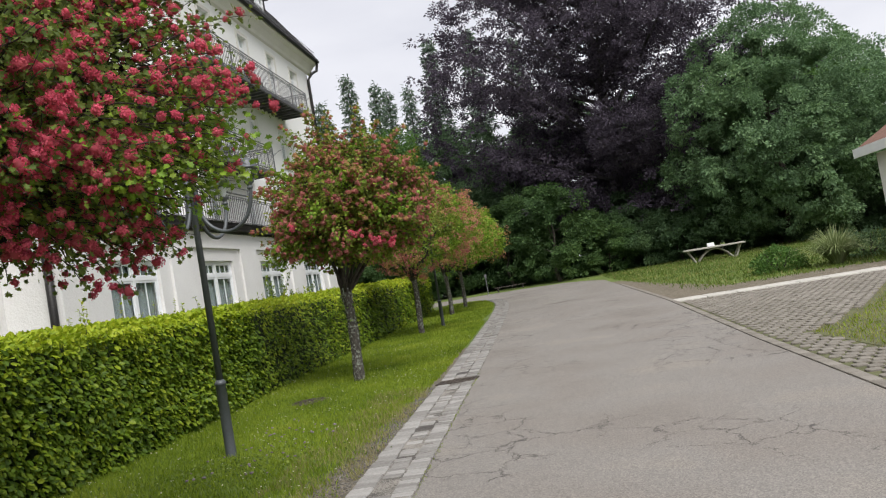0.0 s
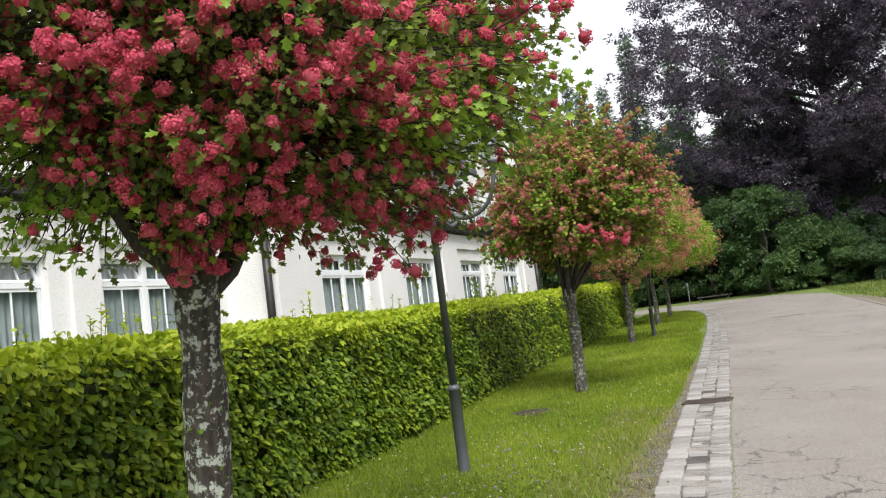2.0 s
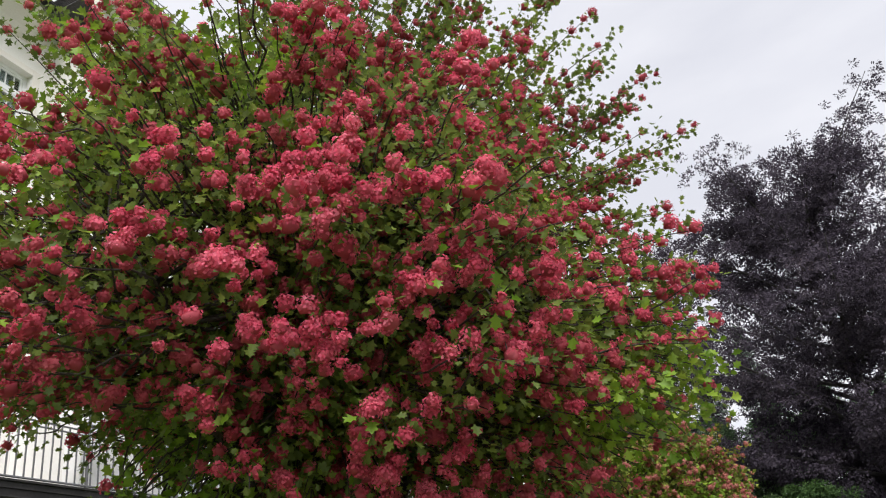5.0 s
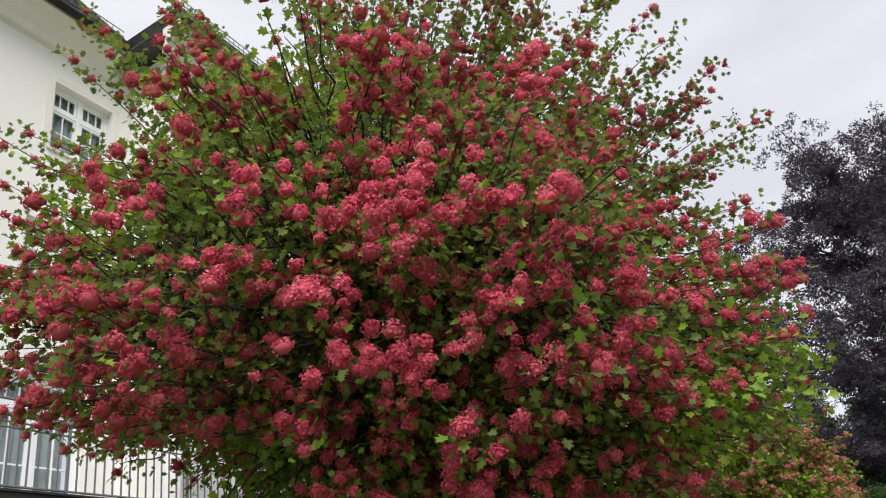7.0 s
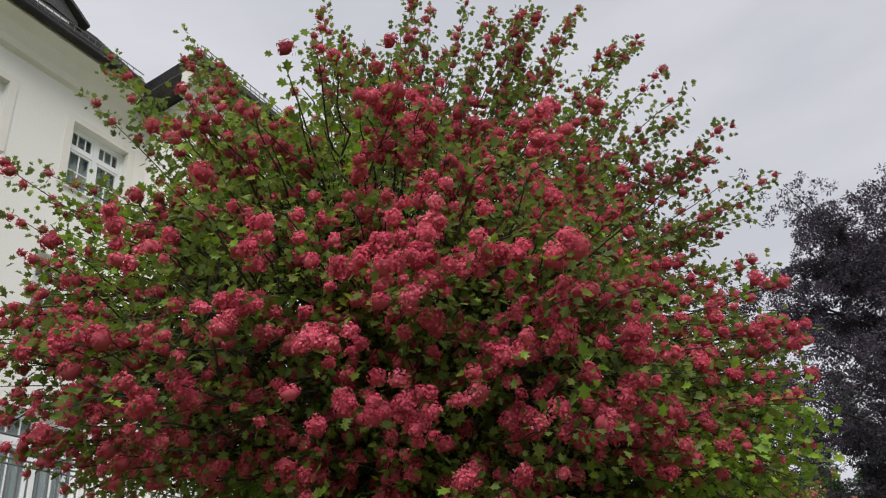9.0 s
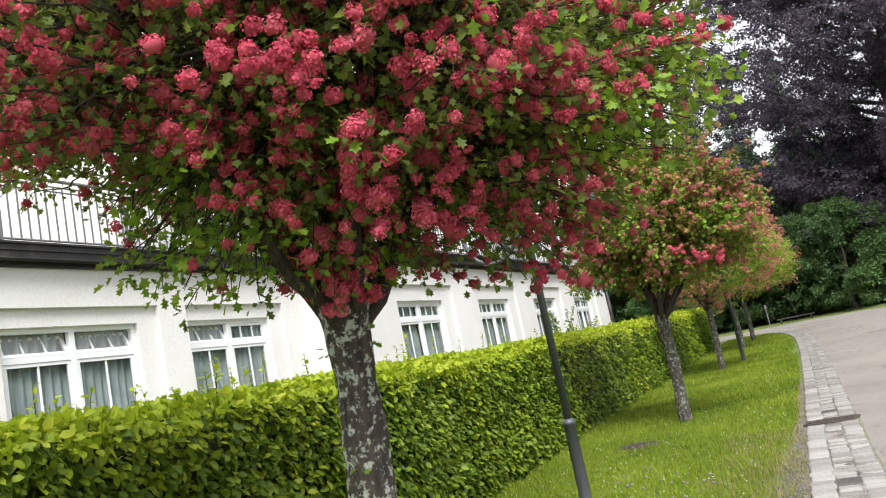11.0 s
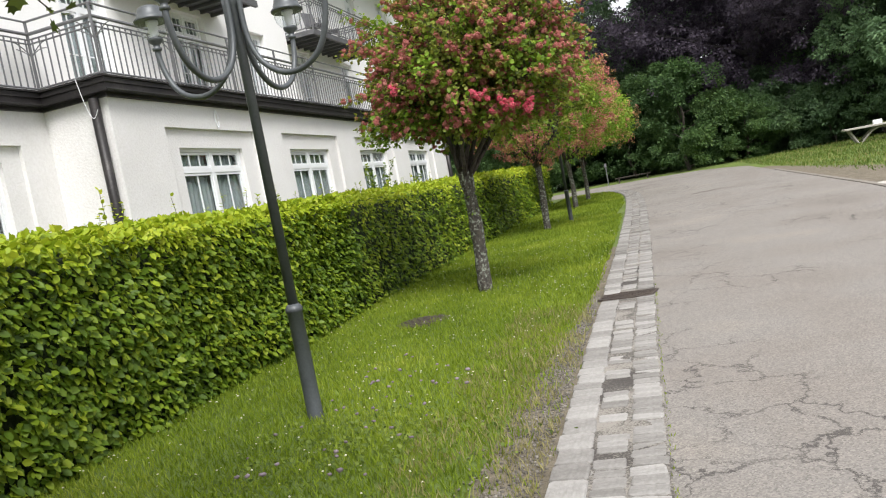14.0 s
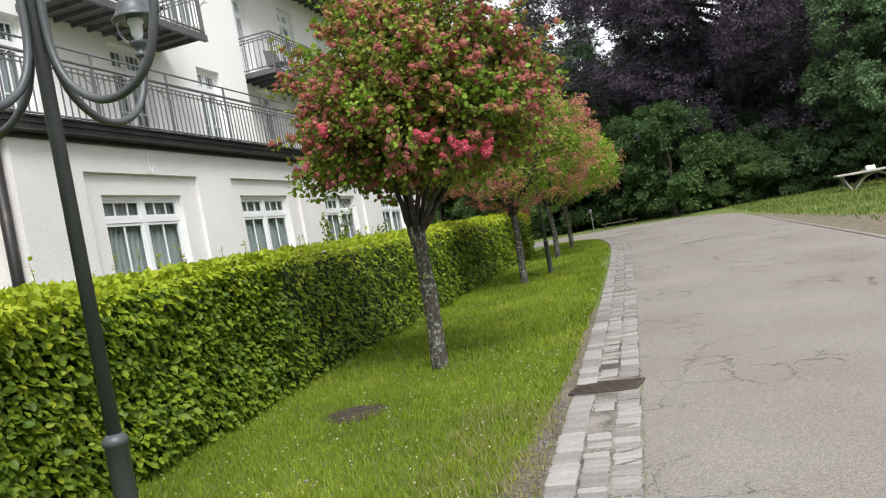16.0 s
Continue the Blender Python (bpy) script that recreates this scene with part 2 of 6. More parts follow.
M = {
    "asphalt": asphalt_material(),
    "grass_ground": surface("lawn_soil", [(0.3, (0.05, 0.06, 0.014)), (0.5, (0.10, 0.145, 0.022)), (0.75, (0.17, 0.22, 0.04))], 0.8, 0.95, 0, 0.6, 60, 0.02),
    "gravel": surface("grit_verge", [(0.3, (0.075, 0.062, 0.04)), (0.5, (0.14, 0.118, 0.082)), (0.7, (0.25, 0.215, 0.16))], 6, 0.95, 0, 0.8, 90, 0.015),
    "pebble": surface("grey_pebble", [(0.2, (0.085, 0.075, 0.06)), (0.5, (0.19, 0.172, 0.145)), (0.8, (0.36, 0.34, 0.30))], 3, 0.85, 0, 0.2, 60, 0.003, 0.9),
    "gutter_stone": surface("granite_sett", [(0.0, (0.09, 0.082, 0.072)), (0.25, (0.165, 0.155, 0.14)), (0.5, (0.24, 0.228, 0.21)), (0.75, (0.33, 0.317, 0.295))], 9, 0.8, 0, 0.6, 45, 0.012, 0.8),
    "gutter_bed": surface("mossy_joint_sand", [(0.43, (0.06, 0.053, 0.047)), (0.49, (0.135, 0.123, 0.105)), (0.56, (0.25, 0.23, 0.20))], 2.2, 0.95, 0, 0.6, 80, 0.01),
    "moss_bed": surface("mossy_paving_joint", [(0.3, (0.05, 0.05, 0.022)), (0.6, (0.12, 0.125, 0.05))], 2.5, 0.95, 0, 0.6, 80, 0.01),
    "iron": surface("cast_iron", [(0.3, (0.05, 0.042, 0.038)), (0.7, (0.14, 0.11, 0.09))], 6, 0.6, 0.6, 0.3, 70, 0.004),
    "plaster": surface("white_roughcast_plaster", [(0.3, (0.63, 0.61, 0.59)), (0.55, (0.725, 0.71, 0.695)), (0.8, (0.78, 0.77, 0.755))], 0.7, 0.92, 0, 0.45, 26, 0.022),
    "smooth_plaster": surface("smooth_cream_plaster", [(0.3, (0.70, 0.68, 0.65)), (0.6, (0.79, 0.775, 0.745)), (0.8, (0.83, 0.82, 0.795))], 0.5, 0.9, 0, 0.12, 30, 0.01),
    "white_plaster": surface("smooth_white_plaster", [(0.3, (0.78, 0.77, 0.75)), (0.6, (0.85, 0.84, 0.825)), (0.8, (0.88, 0.87, 0.86))], 0.5, 0.9, 0, 0.12, 30, 0.01),
    "trim_plaster": surface("painted_eave", [(0.3, (0.66, 0.63, 0.58)), (0.7, (0.78, 0.75, 0.70))], 1.5, 0.8, 0, 0.05, 40, 0.005),
    "white_paint": surface("white_window_paint", [(0.3, (0.76, 0.77, 0.78)), (0.7, (0.84, 0.85, 0.86))], 3, 0.35, 0, 0.03, 50, 0.002),
    "curtain": surface("grey_curtain", [(0.3, (0.27, 0.29, 0.29)), (0.7, (0.43, 0.455, 0.455))], 4, 0.9, 0, 0.2, 60, 0.01),
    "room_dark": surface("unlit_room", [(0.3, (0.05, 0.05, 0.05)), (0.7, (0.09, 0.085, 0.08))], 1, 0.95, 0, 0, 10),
    "brown_metal": surface("dark_brown_sheet_metal", [(0.35, (0.012, 0.011, 0.011)), (0.55, (0.026, 0.023, 0.022)), (0.72, (0.075, 0.068, 0.062))], 2.5, 0.5, 0.3, 0.08, 30, 0.004),
    "rail_metal": surface("grey_painted_railing", [(0.3, (0.13, 0.13, 0.135)), (0.7, (0.20, 0.20, 0.205))], 4, 0.5, 0.3, 0.05, 60, 0.002),
    "lamp_metal": surface("slate_grey_lamp_paint", [(0.3, (0.055, 0.062, 0.066)), (0.7, (0.095, 0.104, 0.108))], 5, 0.45, 0.2, 0.06, 70, 0.002),
    "slate": surface("dark_slate_roof", [(0.3, (0.035, 0.033, 0.036)), (0.7, (0.085, 0.078, 0.08))], 3, 0.55, 0, 0.6, 14, 0.04),
    "balcony_deck": surface("dark_balcony_steel", [(0.3, (0.07, 0.07, 0.075)), (0.7, (0.15, 0.15, 0.155))], 3, 0.6, 0.2, 0.1, 30, 0.004),
    "concrete": surface("pale_concrete", [(0.3, (0.24, 0.225, 0.195)), (0.55, (0.35, 0.33, 0.29)), (0.8, (0.45, 0.43, 0.39))], 2, 0.9, 0, 0.3, 50, 0.01, 0.25),
    "slab": surface("pale_slab_concrete", [(0.3, (0.36, 0.34, 0.30)), (0.55, (0.47, 0.445, 0.40)), (0.8, (0.56, 0.54, 0.49))], 2, 0.9, 0, 0.3, 50, 0.01, 0.25),
    "paver": surface("grey_paving_block", [(0.3, (0.12, 0.105, 0.085)), (0.55, (0.20, 0.18, 0.15)), (0.8, (0.29, 0.265, 0.23))], 3, 0.9, 0, 0.4, 60, 0.01, 0.3),
    "wood_grey": surface("weathered_grey_wood", [(0.3, (0.12, 0.105, 0.09)), (0.7, (0.27, 0.245, 0.22))], 5, 0.85, 0, 0.3, 50, 0.006),
    "roof_tile": surface("red_brown_roof_tile", [(0.3, (0.13, 0.065, 0.045)), (0.7, (0.25, 0.13, 0.09))], 5, 0.8, 0, 0.4, 30, 0.02),
    "pit_dark": surface("drain_pit_shade", [(0.3, (0.02, 0.02, 0.02)), (0.7, (0.05, 0.05, 0.05))], 5, 0.6, 0, 0.1, 40, 0.004),
    "glass": glass_material("window_glass", (0.86, 0.9, 0.9)),
    "lamp_glass": glass_material("lantern_glass", (0.93, 0.95, 0.95), 0.06),
    "bark": bark_material("hawthorn_bark", (0.022, 0.018, 0.015), (0.085, 0.07, 0.056), 0.478),
    "bark_dull": bark_material("shaded_hawthorn_bark", (0.03, 0.026, 0.022), (0.10, 0.086, 0.07), 0.47, (0.26, 0.28, 0.23)),
    "branch": bark_material("hawthorn_branch", (0.025, 0.02, 0.017), (0.075, 0.06, 0.05)),
    "beech_bark": bark_material("beech_bark", (0.03, 0.026, 0.026), (0.075, 0.068, 0.066)),
    "wood_bark": bark_material("forest_bark", (0.03, 0.025, 0.02), (0.09, 0.075, 0.06)),
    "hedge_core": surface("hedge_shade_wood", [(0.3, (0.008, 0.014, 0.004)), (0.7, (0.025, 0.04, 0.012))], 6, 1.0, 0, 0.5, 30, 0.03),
    "hedge_leaf": leafy("hornbeam_leaf", [(0.0, (0.046, 0.09, 0.009)), (0.4, (0.11, 0.185, 0.014)), (0.7, (0.205, 0.285, 0.018)), (1.0, (0.38, 0.42, 0.03))], 0.5, 0.38, 0.9, 0.65),
    "hedge_tip": leafy("hornbeam_young_leaf", [(0.0, (0.20, 0.30, 0.018)), (0.5, (0.36, 0.45, 0.025)), (1.0, (0.52, 0.55, 0.05))], 0.5, 0.42, 0.9, 0.65),
    "thorn_leaf": leafy("hawthorn_leaf", [(0.0, (0.08, 0.12, 0.032)), (0.45, (0.145, 0.205, 0.045)), (0.8, (0.225, 0.29, 0.055)), (1.0, (0.33, 0.385, 0.065))], 0.55, 0.5, 1.1, 0.6),
    "thorn_young": leafy("hawthorn_young_leaf", [(0.0, (0.11, 0.22, 0.022)), (0.5, (0.20, 0.33, 0.03)), (1.0, (0.34, 0.44, 0.05))], 0.5, 0.36, 1.1, 0.6),
    "thorn_olive": leafy("ageing_hawthorn_leaf", [(0.0, (0.10, 0.14, 0.026)), (0.5, (0.20, 0.25, 0.036)), (1.0, (0.36, 0.38, 0.06))], 0.55, 0.34, 1.1, 0.6),
    "bloom": leafy("scarlet_blossom", [(0.0, (0.55, 0.055, 0.105)), (0.35, (0.71, 0.11, 0.185)), (0.7, (0.81, 0.18, 0.265)), (1.0, (0.88, 0.31, 0.38))], 0.85, 0.36, 6.5, 0.38, 0.15),
    "bloom_red": leafy("crimson_blossom", [(0.0, (0.50, 0.055, 0.10)), (0.4, (0.67, 0.105, 0.17)), (0.75, (0.78, 0.165, 0.235)), (1.0, (0.85, 0.27, 0.33))], 0.85, 0.36, 6.5, 0.38, 0.15),
    "bloom_dusky": leafy("dusky_blossom", [(0.0, (0.36, 0.055, 0.08)), (0.6, (0.56, 0.11, 0.145)), (1.0, (0.66, 0.19, 0.21))], 0.85, 0.3, 6.5, 0.38, 0.15),
    "bloom_faded": leafy("faded_salmon_blossom", [(0.0, (0.35, 0.10, 0.095)), (0.5, (0.47, 0.17, 0.15)), (1.0, (0.58, 0.29, 0.23))], 0.7, 0.3, 4.5, 0.4, 0.1),
    "bloom_amber": leafy("amber_spent_blossom", [(0.0, (0.36, 0.18, 0.09)), (0.5, (0.48, 0.28, 0.125)), (1.0, (0.53, 0.40, 0.17))], 0.7, 0.3, 4.5, 0.4, 0.1),
    "beech_leaf": leafy("copper_beech_leaf", [(0.0, (0.037, 0.029, 0.044)), (0.5, (0.07, 0.056, 0.078)), (0.85, (0.10, 0.083, 0.108)), (1.0, (0.13, 0.10, 0.11))], 0.6, 0.2, 0.25, 0.6, 0.2),
    "wood_leaf": leafy("woodland_leaf", [(0.0, (0.08, 0.145, 0.075)), (0.5, (0.145, 0.24, 0.115)), (0.85, (0.20, 0.31, 0.14)), (1.0, (0.25, 0.36, 0.15))], 0.62, 0.28, 0.2, 0.55),
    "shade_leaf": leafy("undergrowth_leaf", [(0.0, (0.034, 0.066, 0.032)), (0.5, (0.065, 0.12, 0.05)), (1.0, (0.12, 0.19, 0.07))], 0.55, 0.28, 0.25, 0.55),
    "light_leaf": leafy("bright_woodland_leaf", [(0.0, (0.045, 0.10, 0.02)), (0.5, (0.085, 0.18, 0.035)), (1.0, (0.17, 0.28, 0.06))], 0.55, 0.32, 0.2, 0.55),
    "edge_leaf": leafy("wood_edge_leaf", [(0.0, (0.036, 0.075, 0.028)), (0.5, (0.07, 0.135, 0.042)), (1.0, (0.15, 0.235, 0.06))], 0.55, 0.3, 0.3, 0.5),
    "conifer_leaf": leafy("spruce_needles", [(0.0, (0.08, 0.12, 0.09)), (0.6, (0.15, 0.21, 0.15)), (1.0, (0.22, 0.28, 0.18))], 0.6, 0.2, 0.3, 0.6),
    "grass_blade": leafy("grass_blade", [(0.0, (0.085, 0.135, 0.012)), (0.45, (0.18, 0.255, 0.017)), (0.8, (0.28, 0.35, 0.03)), (1.0, (0.42, 0.43, 0.09))], 0.55, 0.35, 0.7, 0.5),
    "meadow_blade": leafy("meadow_blade", [(0.0, (0.05, 0.09, 0.014)), (0.45, (0.10, 0.155, 0.022)), (0.8, (0.17, 0.22, 0.04)), (1.0, (0.27, 0.28, 0.09))], 0.6, 0.3, 0.5, 0.5),
    "dry_blade": leafy("dry_grass_blade", [(0.0, (0.18, 0.17, 0.06)), (1.0, (0.38, 0.34, 0.15))], 0.7, 0.3, 0.8, 0.6),
    "plume": leafy("pampas_blade", [(0.0, (0.16, 0.22, 0.07)), (0.6, (0.32, 0.38, 0.17)), (1.0, (0.50, 0.50, 0.32))], 0.6, 0.35, 0.8, 0.7),
    "clover": leafy("pale_wild_flower", [(0.0, (0.55, 0.52, 0.40)), (1.0, (0.80, 0.78, 0.66))], 0.7, 0.3, 3.0, 0.7),
    "mauve": leafy("mauve_wild_flower", [(0.0, (0.19, 0.15, 0.17)), (1.0, (0.34, 0.27, 0.31))], 0.7, 0.3, 3.0, 0.7),
}


# ---- building blocks ----
rng = np.random.default_rng(7)


def lift(y):
    """Height of the ground: level, then rising gently away from the start."""
    return 0.01 * min(max(y - 7.0, 0.0), 60.0)


def lifts(y):
    return 0.01 * np.clip(np.asarray(y) - 7.0, 0.0, 60.0)


def thing(name, place=(0, 0, 0), label="", category="", group="", kind=""):
    ob = new(name)
    ob.location = place
    ob.empty_display_size = 0.2
    return tagged(ob, label, category, group, kind)


def part(name, bm, mat, parent=None, label="", smooth=False):
    me = bpy.data.meshes.new(name)
    bm.to_mesh(me)
    bm.free()
    if smooth:
        me.polygons.foreach_set("use_smooth", [True] * len(me.polygons))
    return hold(name, me, mat, parent, label)


def hold(name, me, mat, parent=None, label=""):
    if mat and not me.materials:
        me.materials.append(M[mat] if isinstance(mat, str) else mat)
    ob = new(name, me)
    ob.parent = parent
    return tagged(ob, label)


def box(bm, x0, x1, y0, y1, z0, z1, bevel=0.0):
    m = Matrix.Translation(((x0 + x1) / 2, (y0 + y1) / 2, (z0 + z1) / 2)) @ Matrix.Diagonal((x1 - x0, y1 - y0, z1 - z0, 1))
    g = bmesh.ops.create_cube(bm, size=1.0, matrix=m)
    if bevel:
        edges = list({e for v in g["verts"] for e in v.link_edges})
        bmesh.ops.bevel(bm, geom=edges, offset=bevel, segments=1, affect="EDGES")
    return bm


def boxes(*rows, bevel=0.0):
    bm = bmesh.new()
    for r in rows:
        box(bm, *r, bevel=bevel)
    return bm


def tube(bm, pts, radii, sides=8, cap=True):
    """A tube along points, with a radius at each."""
    pts = [Vector(p) for p in pts]
    rings = []
    side = None
    for i, p in enumerate(pts):
        d = (pts[min(i + 1, len(pts) - 1)] - pts[max(i - 1, 0)]).normalized()
        if side is None:
            side = d.orthogonal().normalized()
        side = (side - d * side.dot(d)).normalized()
        up = d.cross(side)
        r = float(radii[i] if hasattr(radii, "__len__") else radii)
        rings.append([bm.verts.new(p + r * (math.cos(a) * side + math.sin(a) * up)) for a in (2 * math.pi * k / sides for k in range(sides))])
    for a, b in zip(rings, rings[1:]):
        for k in range(sides):
            bm.faces.new((a[k], a[(k + 1) % sides], b[(k + 1) % sides], b[k]))
    if cap:
        bm.faces.new(rings[0][::-1])
        bm.faces.new(rings[-1])
    return bm


def lathe(bm, profile, centre=(0, 0), sides=16):
    rings = [[bm.verts.new((centre[0] + r * math.cos(a), centre[1] + r * math.sin(a), z)) for a in (2 * math.pi * k / sides for k in range(sides))] for r, z in profile]
    for a, b in zip(rings, rings[1:]):
        for k in range(sides):
            bm.faces.new((a[k], a[(k + 1) % sides], b[(k + 1) % sides], b[k]))
    bm.faces.new(rings[0][::-1])
    bm.faces.new(rings[-1])
    return bm


def unit(v):
    return v / np.maximum(np.linalg.norm(v, axis=1, keepdims=True), 1e-9)


LEAF = np.array([(0, 0, 0), (0.55, 0.3, 0.14), (0.5, 0.68, 0.12), (0, 1, -0.05), (-0.5, 0.68, 0.12), (-0.55, 0.3, 0.14)])
DIAMOND = np.array([(0, 0, 0), (0.5, 0.45, 0.1), (0, 1, -0.05), (-0.5, 0.45, 0.1)])
LOBED = np.array([(0, 0, 0), (0.16, 0.24, 0.03), (0.62, 0.44, 0.16), (0.30, 0.52, 0.07), (0.50, 0.80, 0.10), (0.2, 0.80, 0.04), (0, 1, -0.05), (-0.2, 0.80, 0.04), (-0.50, 0.80, 0.10), (-0.30, 0.52, 0.07), (-0.62, 0.44, 0.16), (-0.16, 0.24, 0.03)])
SHAPES = {"leaf": (LEAF, ((0, 1, 2, 3), (0, 3, 4, 5))), "diamond": (DIAMOND, ((0, 1, 2), (0, 2, 3))), "lobed": (LOBED, ((0, 1, 2, 3, 4, 5, 6), (0, 6, 7, 8, 9, 10, 11)))}


def leaves(name, places, along, facing, length, width, shape="leaf"):
    """One mesh of many leaves: each starts at its place, runs along a direction and faces another."""
    n = len(places)
    base, faces = SHAPES[shape]
    faces = np.array(faces)
    a = unit(along)
    f = unit(facing - a * np.sum(facing * a, axis=1, keepdims=True))
    s = np.cross(a, f)
    length = np.broadcast_to(np.asarray(length, float), (n,))[:, None, None]
    width = np.broadcast_to(np.asarray(width, float), (n,))[:, None, None]
    v = places[:, None, :] + base[None, :, 0:1] * width * s[:, None, :] + base[None, :, 1:2] * length * a[:, None, :] + base[None, :, 2:3] * width * f[:, None, :]
    k = len(base)
    idx = (np.arange(n)[:, None, None] * k + faces[None]).reshape(-1)
    per = faces.shape[1]
    count = n * len(faces)
    me = bpy.data.meshes.new(name)
    me.vertices.add(n * k)
    me.vertices.foreach_set("co", v.astype(np.float32).ravel())
    me.loops.add(len(idx))
    me.loops.foreach_set("vertex_index", idx.astype(np.int32))
    me.polygons.add(count)
    me.polygons.foreach_set("loop_start", np.arange(count, dtype=np.int32) * per)
    me.update(calc_edges=True)
    me.validate()
    return me


def puffs(name, places, size, squash=0.8):
    """Many small crumpled blossoms, one closed knob each."""
    n = len(places)
    t = (1 + 5 ** 0.5) / 2
    ico = np.array([(-1, t, 0), (1, t, 0), (-1, -t, 0), (1, -t, 0), (0, -1, t), (0, 1, t), (0, -1, -t), (0, 1, -t), (t, 0, -1), (t, 0, 1), (-t, 0, -1), (-t, 0, 1)]) / 1.902
    tri = np.array([(0, 11, 5), (0, 5, 1), (0, 1, 7), (0, 7, 10), (0, 10, 11), (1, 5, 9), (5, 11, 4), (11, 10, 2), (10, 7, 6), (7, 1, 8), (3, 9, 4), (3, 4, 2), (3, 2, 6), (3, 6, 8), (3, 8, 9), (4, 9, 5), (2, 4, 11), (6, 2, 10), (8, 6, 7), (9, 8, 1)])
    r = np.broadcast_to(np.asarray(size, float), (n,))[:, None, None] * rng.uniform(0.6, 1.25, (n, 12, 1))
    v = places[:, None, :] + ico[None] * r * np.array((1, 1, squash))
    idx = (np.arange(n)[:, None, None] * 12 + tri[None]).reshape(-1)
    me = bpy.data.meshes.new(name)
    me.vertices.add(n * 12)
    me.vertices.foreach_set("co", v.astype(np.float32).ravel())
    me.loops.add(len(idx))
    me.loops.foreach_set("vertex_index", idx.astype(np.int32))
    me.polygons.add(n * 20)
    me.polygons.foreach_set("loop_start", np.arange(n * 20, dtype=np.int32) * 3)
    me.update(calc_edges=True)
    return me


def petals(name, centres, outward, size):
    """Ruffled petals: small folded flakes that face outwards from their tuft."""
    n = len(centres)
    along = np.cross(outward, rng.normal(size=(n, 3))) + outward * rng.uniform(0.0, 0.7, (n, 1))
    ln = size * rng.uniform(0.7, 1.3, n)
    return leaves(name, centres - unit(along) * (ln * 0.5)[:, None], along, outward + rng.normal(0, 0.35, (n, 3)), ln, ln * 0.95, "diamond")


def ball_dirs(n):
    return unit(rng.normal(size=(n, 3)))


# ---- ground ----
def sheet(name, outline_rows, mat, label, above=0.0, kind="structure", category="", parent=None):
    """A strip between a left and a right edge: rows of y, left x, right x; it follows the ground."""
    bm = bmesh.new()
    last = None
    for y, xa, xb in outline_rows:
        pair = (bm.verts.new((xa, y, lift(y) + above)), bm.verts.new((xb, y, lift(y) + above)))
        if last:
            bm.faces.new((last[0], last[1], pair[1], pair[0]))
        last = pair
    ob = part(name, bm, mat, parent)
    return tagged(ob, label, category, "", kind)


bm = bmesh.new()
xs = [-400, -120, -40, -12, -6, -4, -2, 0, 2, 4, 6, 8, 12, 40, 120, 400]
ys = [-400, -100, -30, -12, -4, 0, 4, 7, 12, 18, 24, 30, 36, 44, 55, 67, 120, 400]
grid = [[bm.verts.new((x, y, lift(y) - (0.0 if -9 < x < 60 else 0.0))) for x in xs] for y in ys]
for j in range(len(ys) - 1):
    for i in range(len(xs) - 1):
        bm.faces.new((grid[j][i], grid[j][i + 1], grid[j + 1][i + 1], grid[j + 1][i]))
tagged(part("ground", bm, "grass_ground"), "short green lawn and verge grass", "lawn", "", "structure")

KERB = [(-14, 0.62), (-6, 0.44), (0, 0.25), (4.7, 0.07), (7, 0.0), (12, -0.15), (16, -0.29), (20, -0.45), (24, -0.64), (27, -0.85), (29, -1.06), (31, -1.38), (32.5, -1.66), (33.6, -2.2), (34.3, -3.0), (34.7, -4.0)]


def kerb_x(y):
    ya, xa = zip(*KERB)
    return float(np.interp(y, ya, xa))


road_rows = [(y, kerb_x(y), 4.0 if y < 16 else 4.0 - 0.03 * (y - 16)) for y in (-14, -6, 0, 4.7, 7, 12, 16, 20, 24, 27, 29, 31, 32.5, 33.6, 34.3)]
road_rows += [(34.7, -4.0, 3.35), (35.2, -6.5, 3.25), (36, -16, 3.0), (37.2, -18, 2.6), (39.2, -18, 1.5), (40.5, -18, -1.0)]
sheet("road", road_rows, "asphalt", "worn pale grey asphalt drive with fine cracks", 0.012)
sheet("verge", [(y, kerb_x(y) - 0.62 - w, kerb_x(y) - 0.5) for y, w in ((-14, 0.4), (-4, 0.36), (1, 0.34), (3, 0.3), (5, 0.22), (6.5, 0.1), (8, 0.05), (12, 0.03))], "gravel", "bare gravel strip between lawn and gutter", 0.006)
sheet("gutter_bed", [(y, kerb_x(y) - 0.535, kerb_x(y) + 0.012) for y, _ in KERB[:-2]], "gutter_bed", "dark sandy bed of the sett gutter", 0.021)


# ---- hotel building ----
hotel = thing("hotel", (-10, 10, 0), "white plastered hotel with terrace, steel balconies and slate roof", "building")
hotel_at = Matrix.Translation((10, -10, 0))


def to_hotel(ob):
    """Makes ob a part of the hotel; its mesh is given in world coordinates."""
    ob.parent = hotel
    ob.matrix_parent_inverse = hotel_at
    return ob


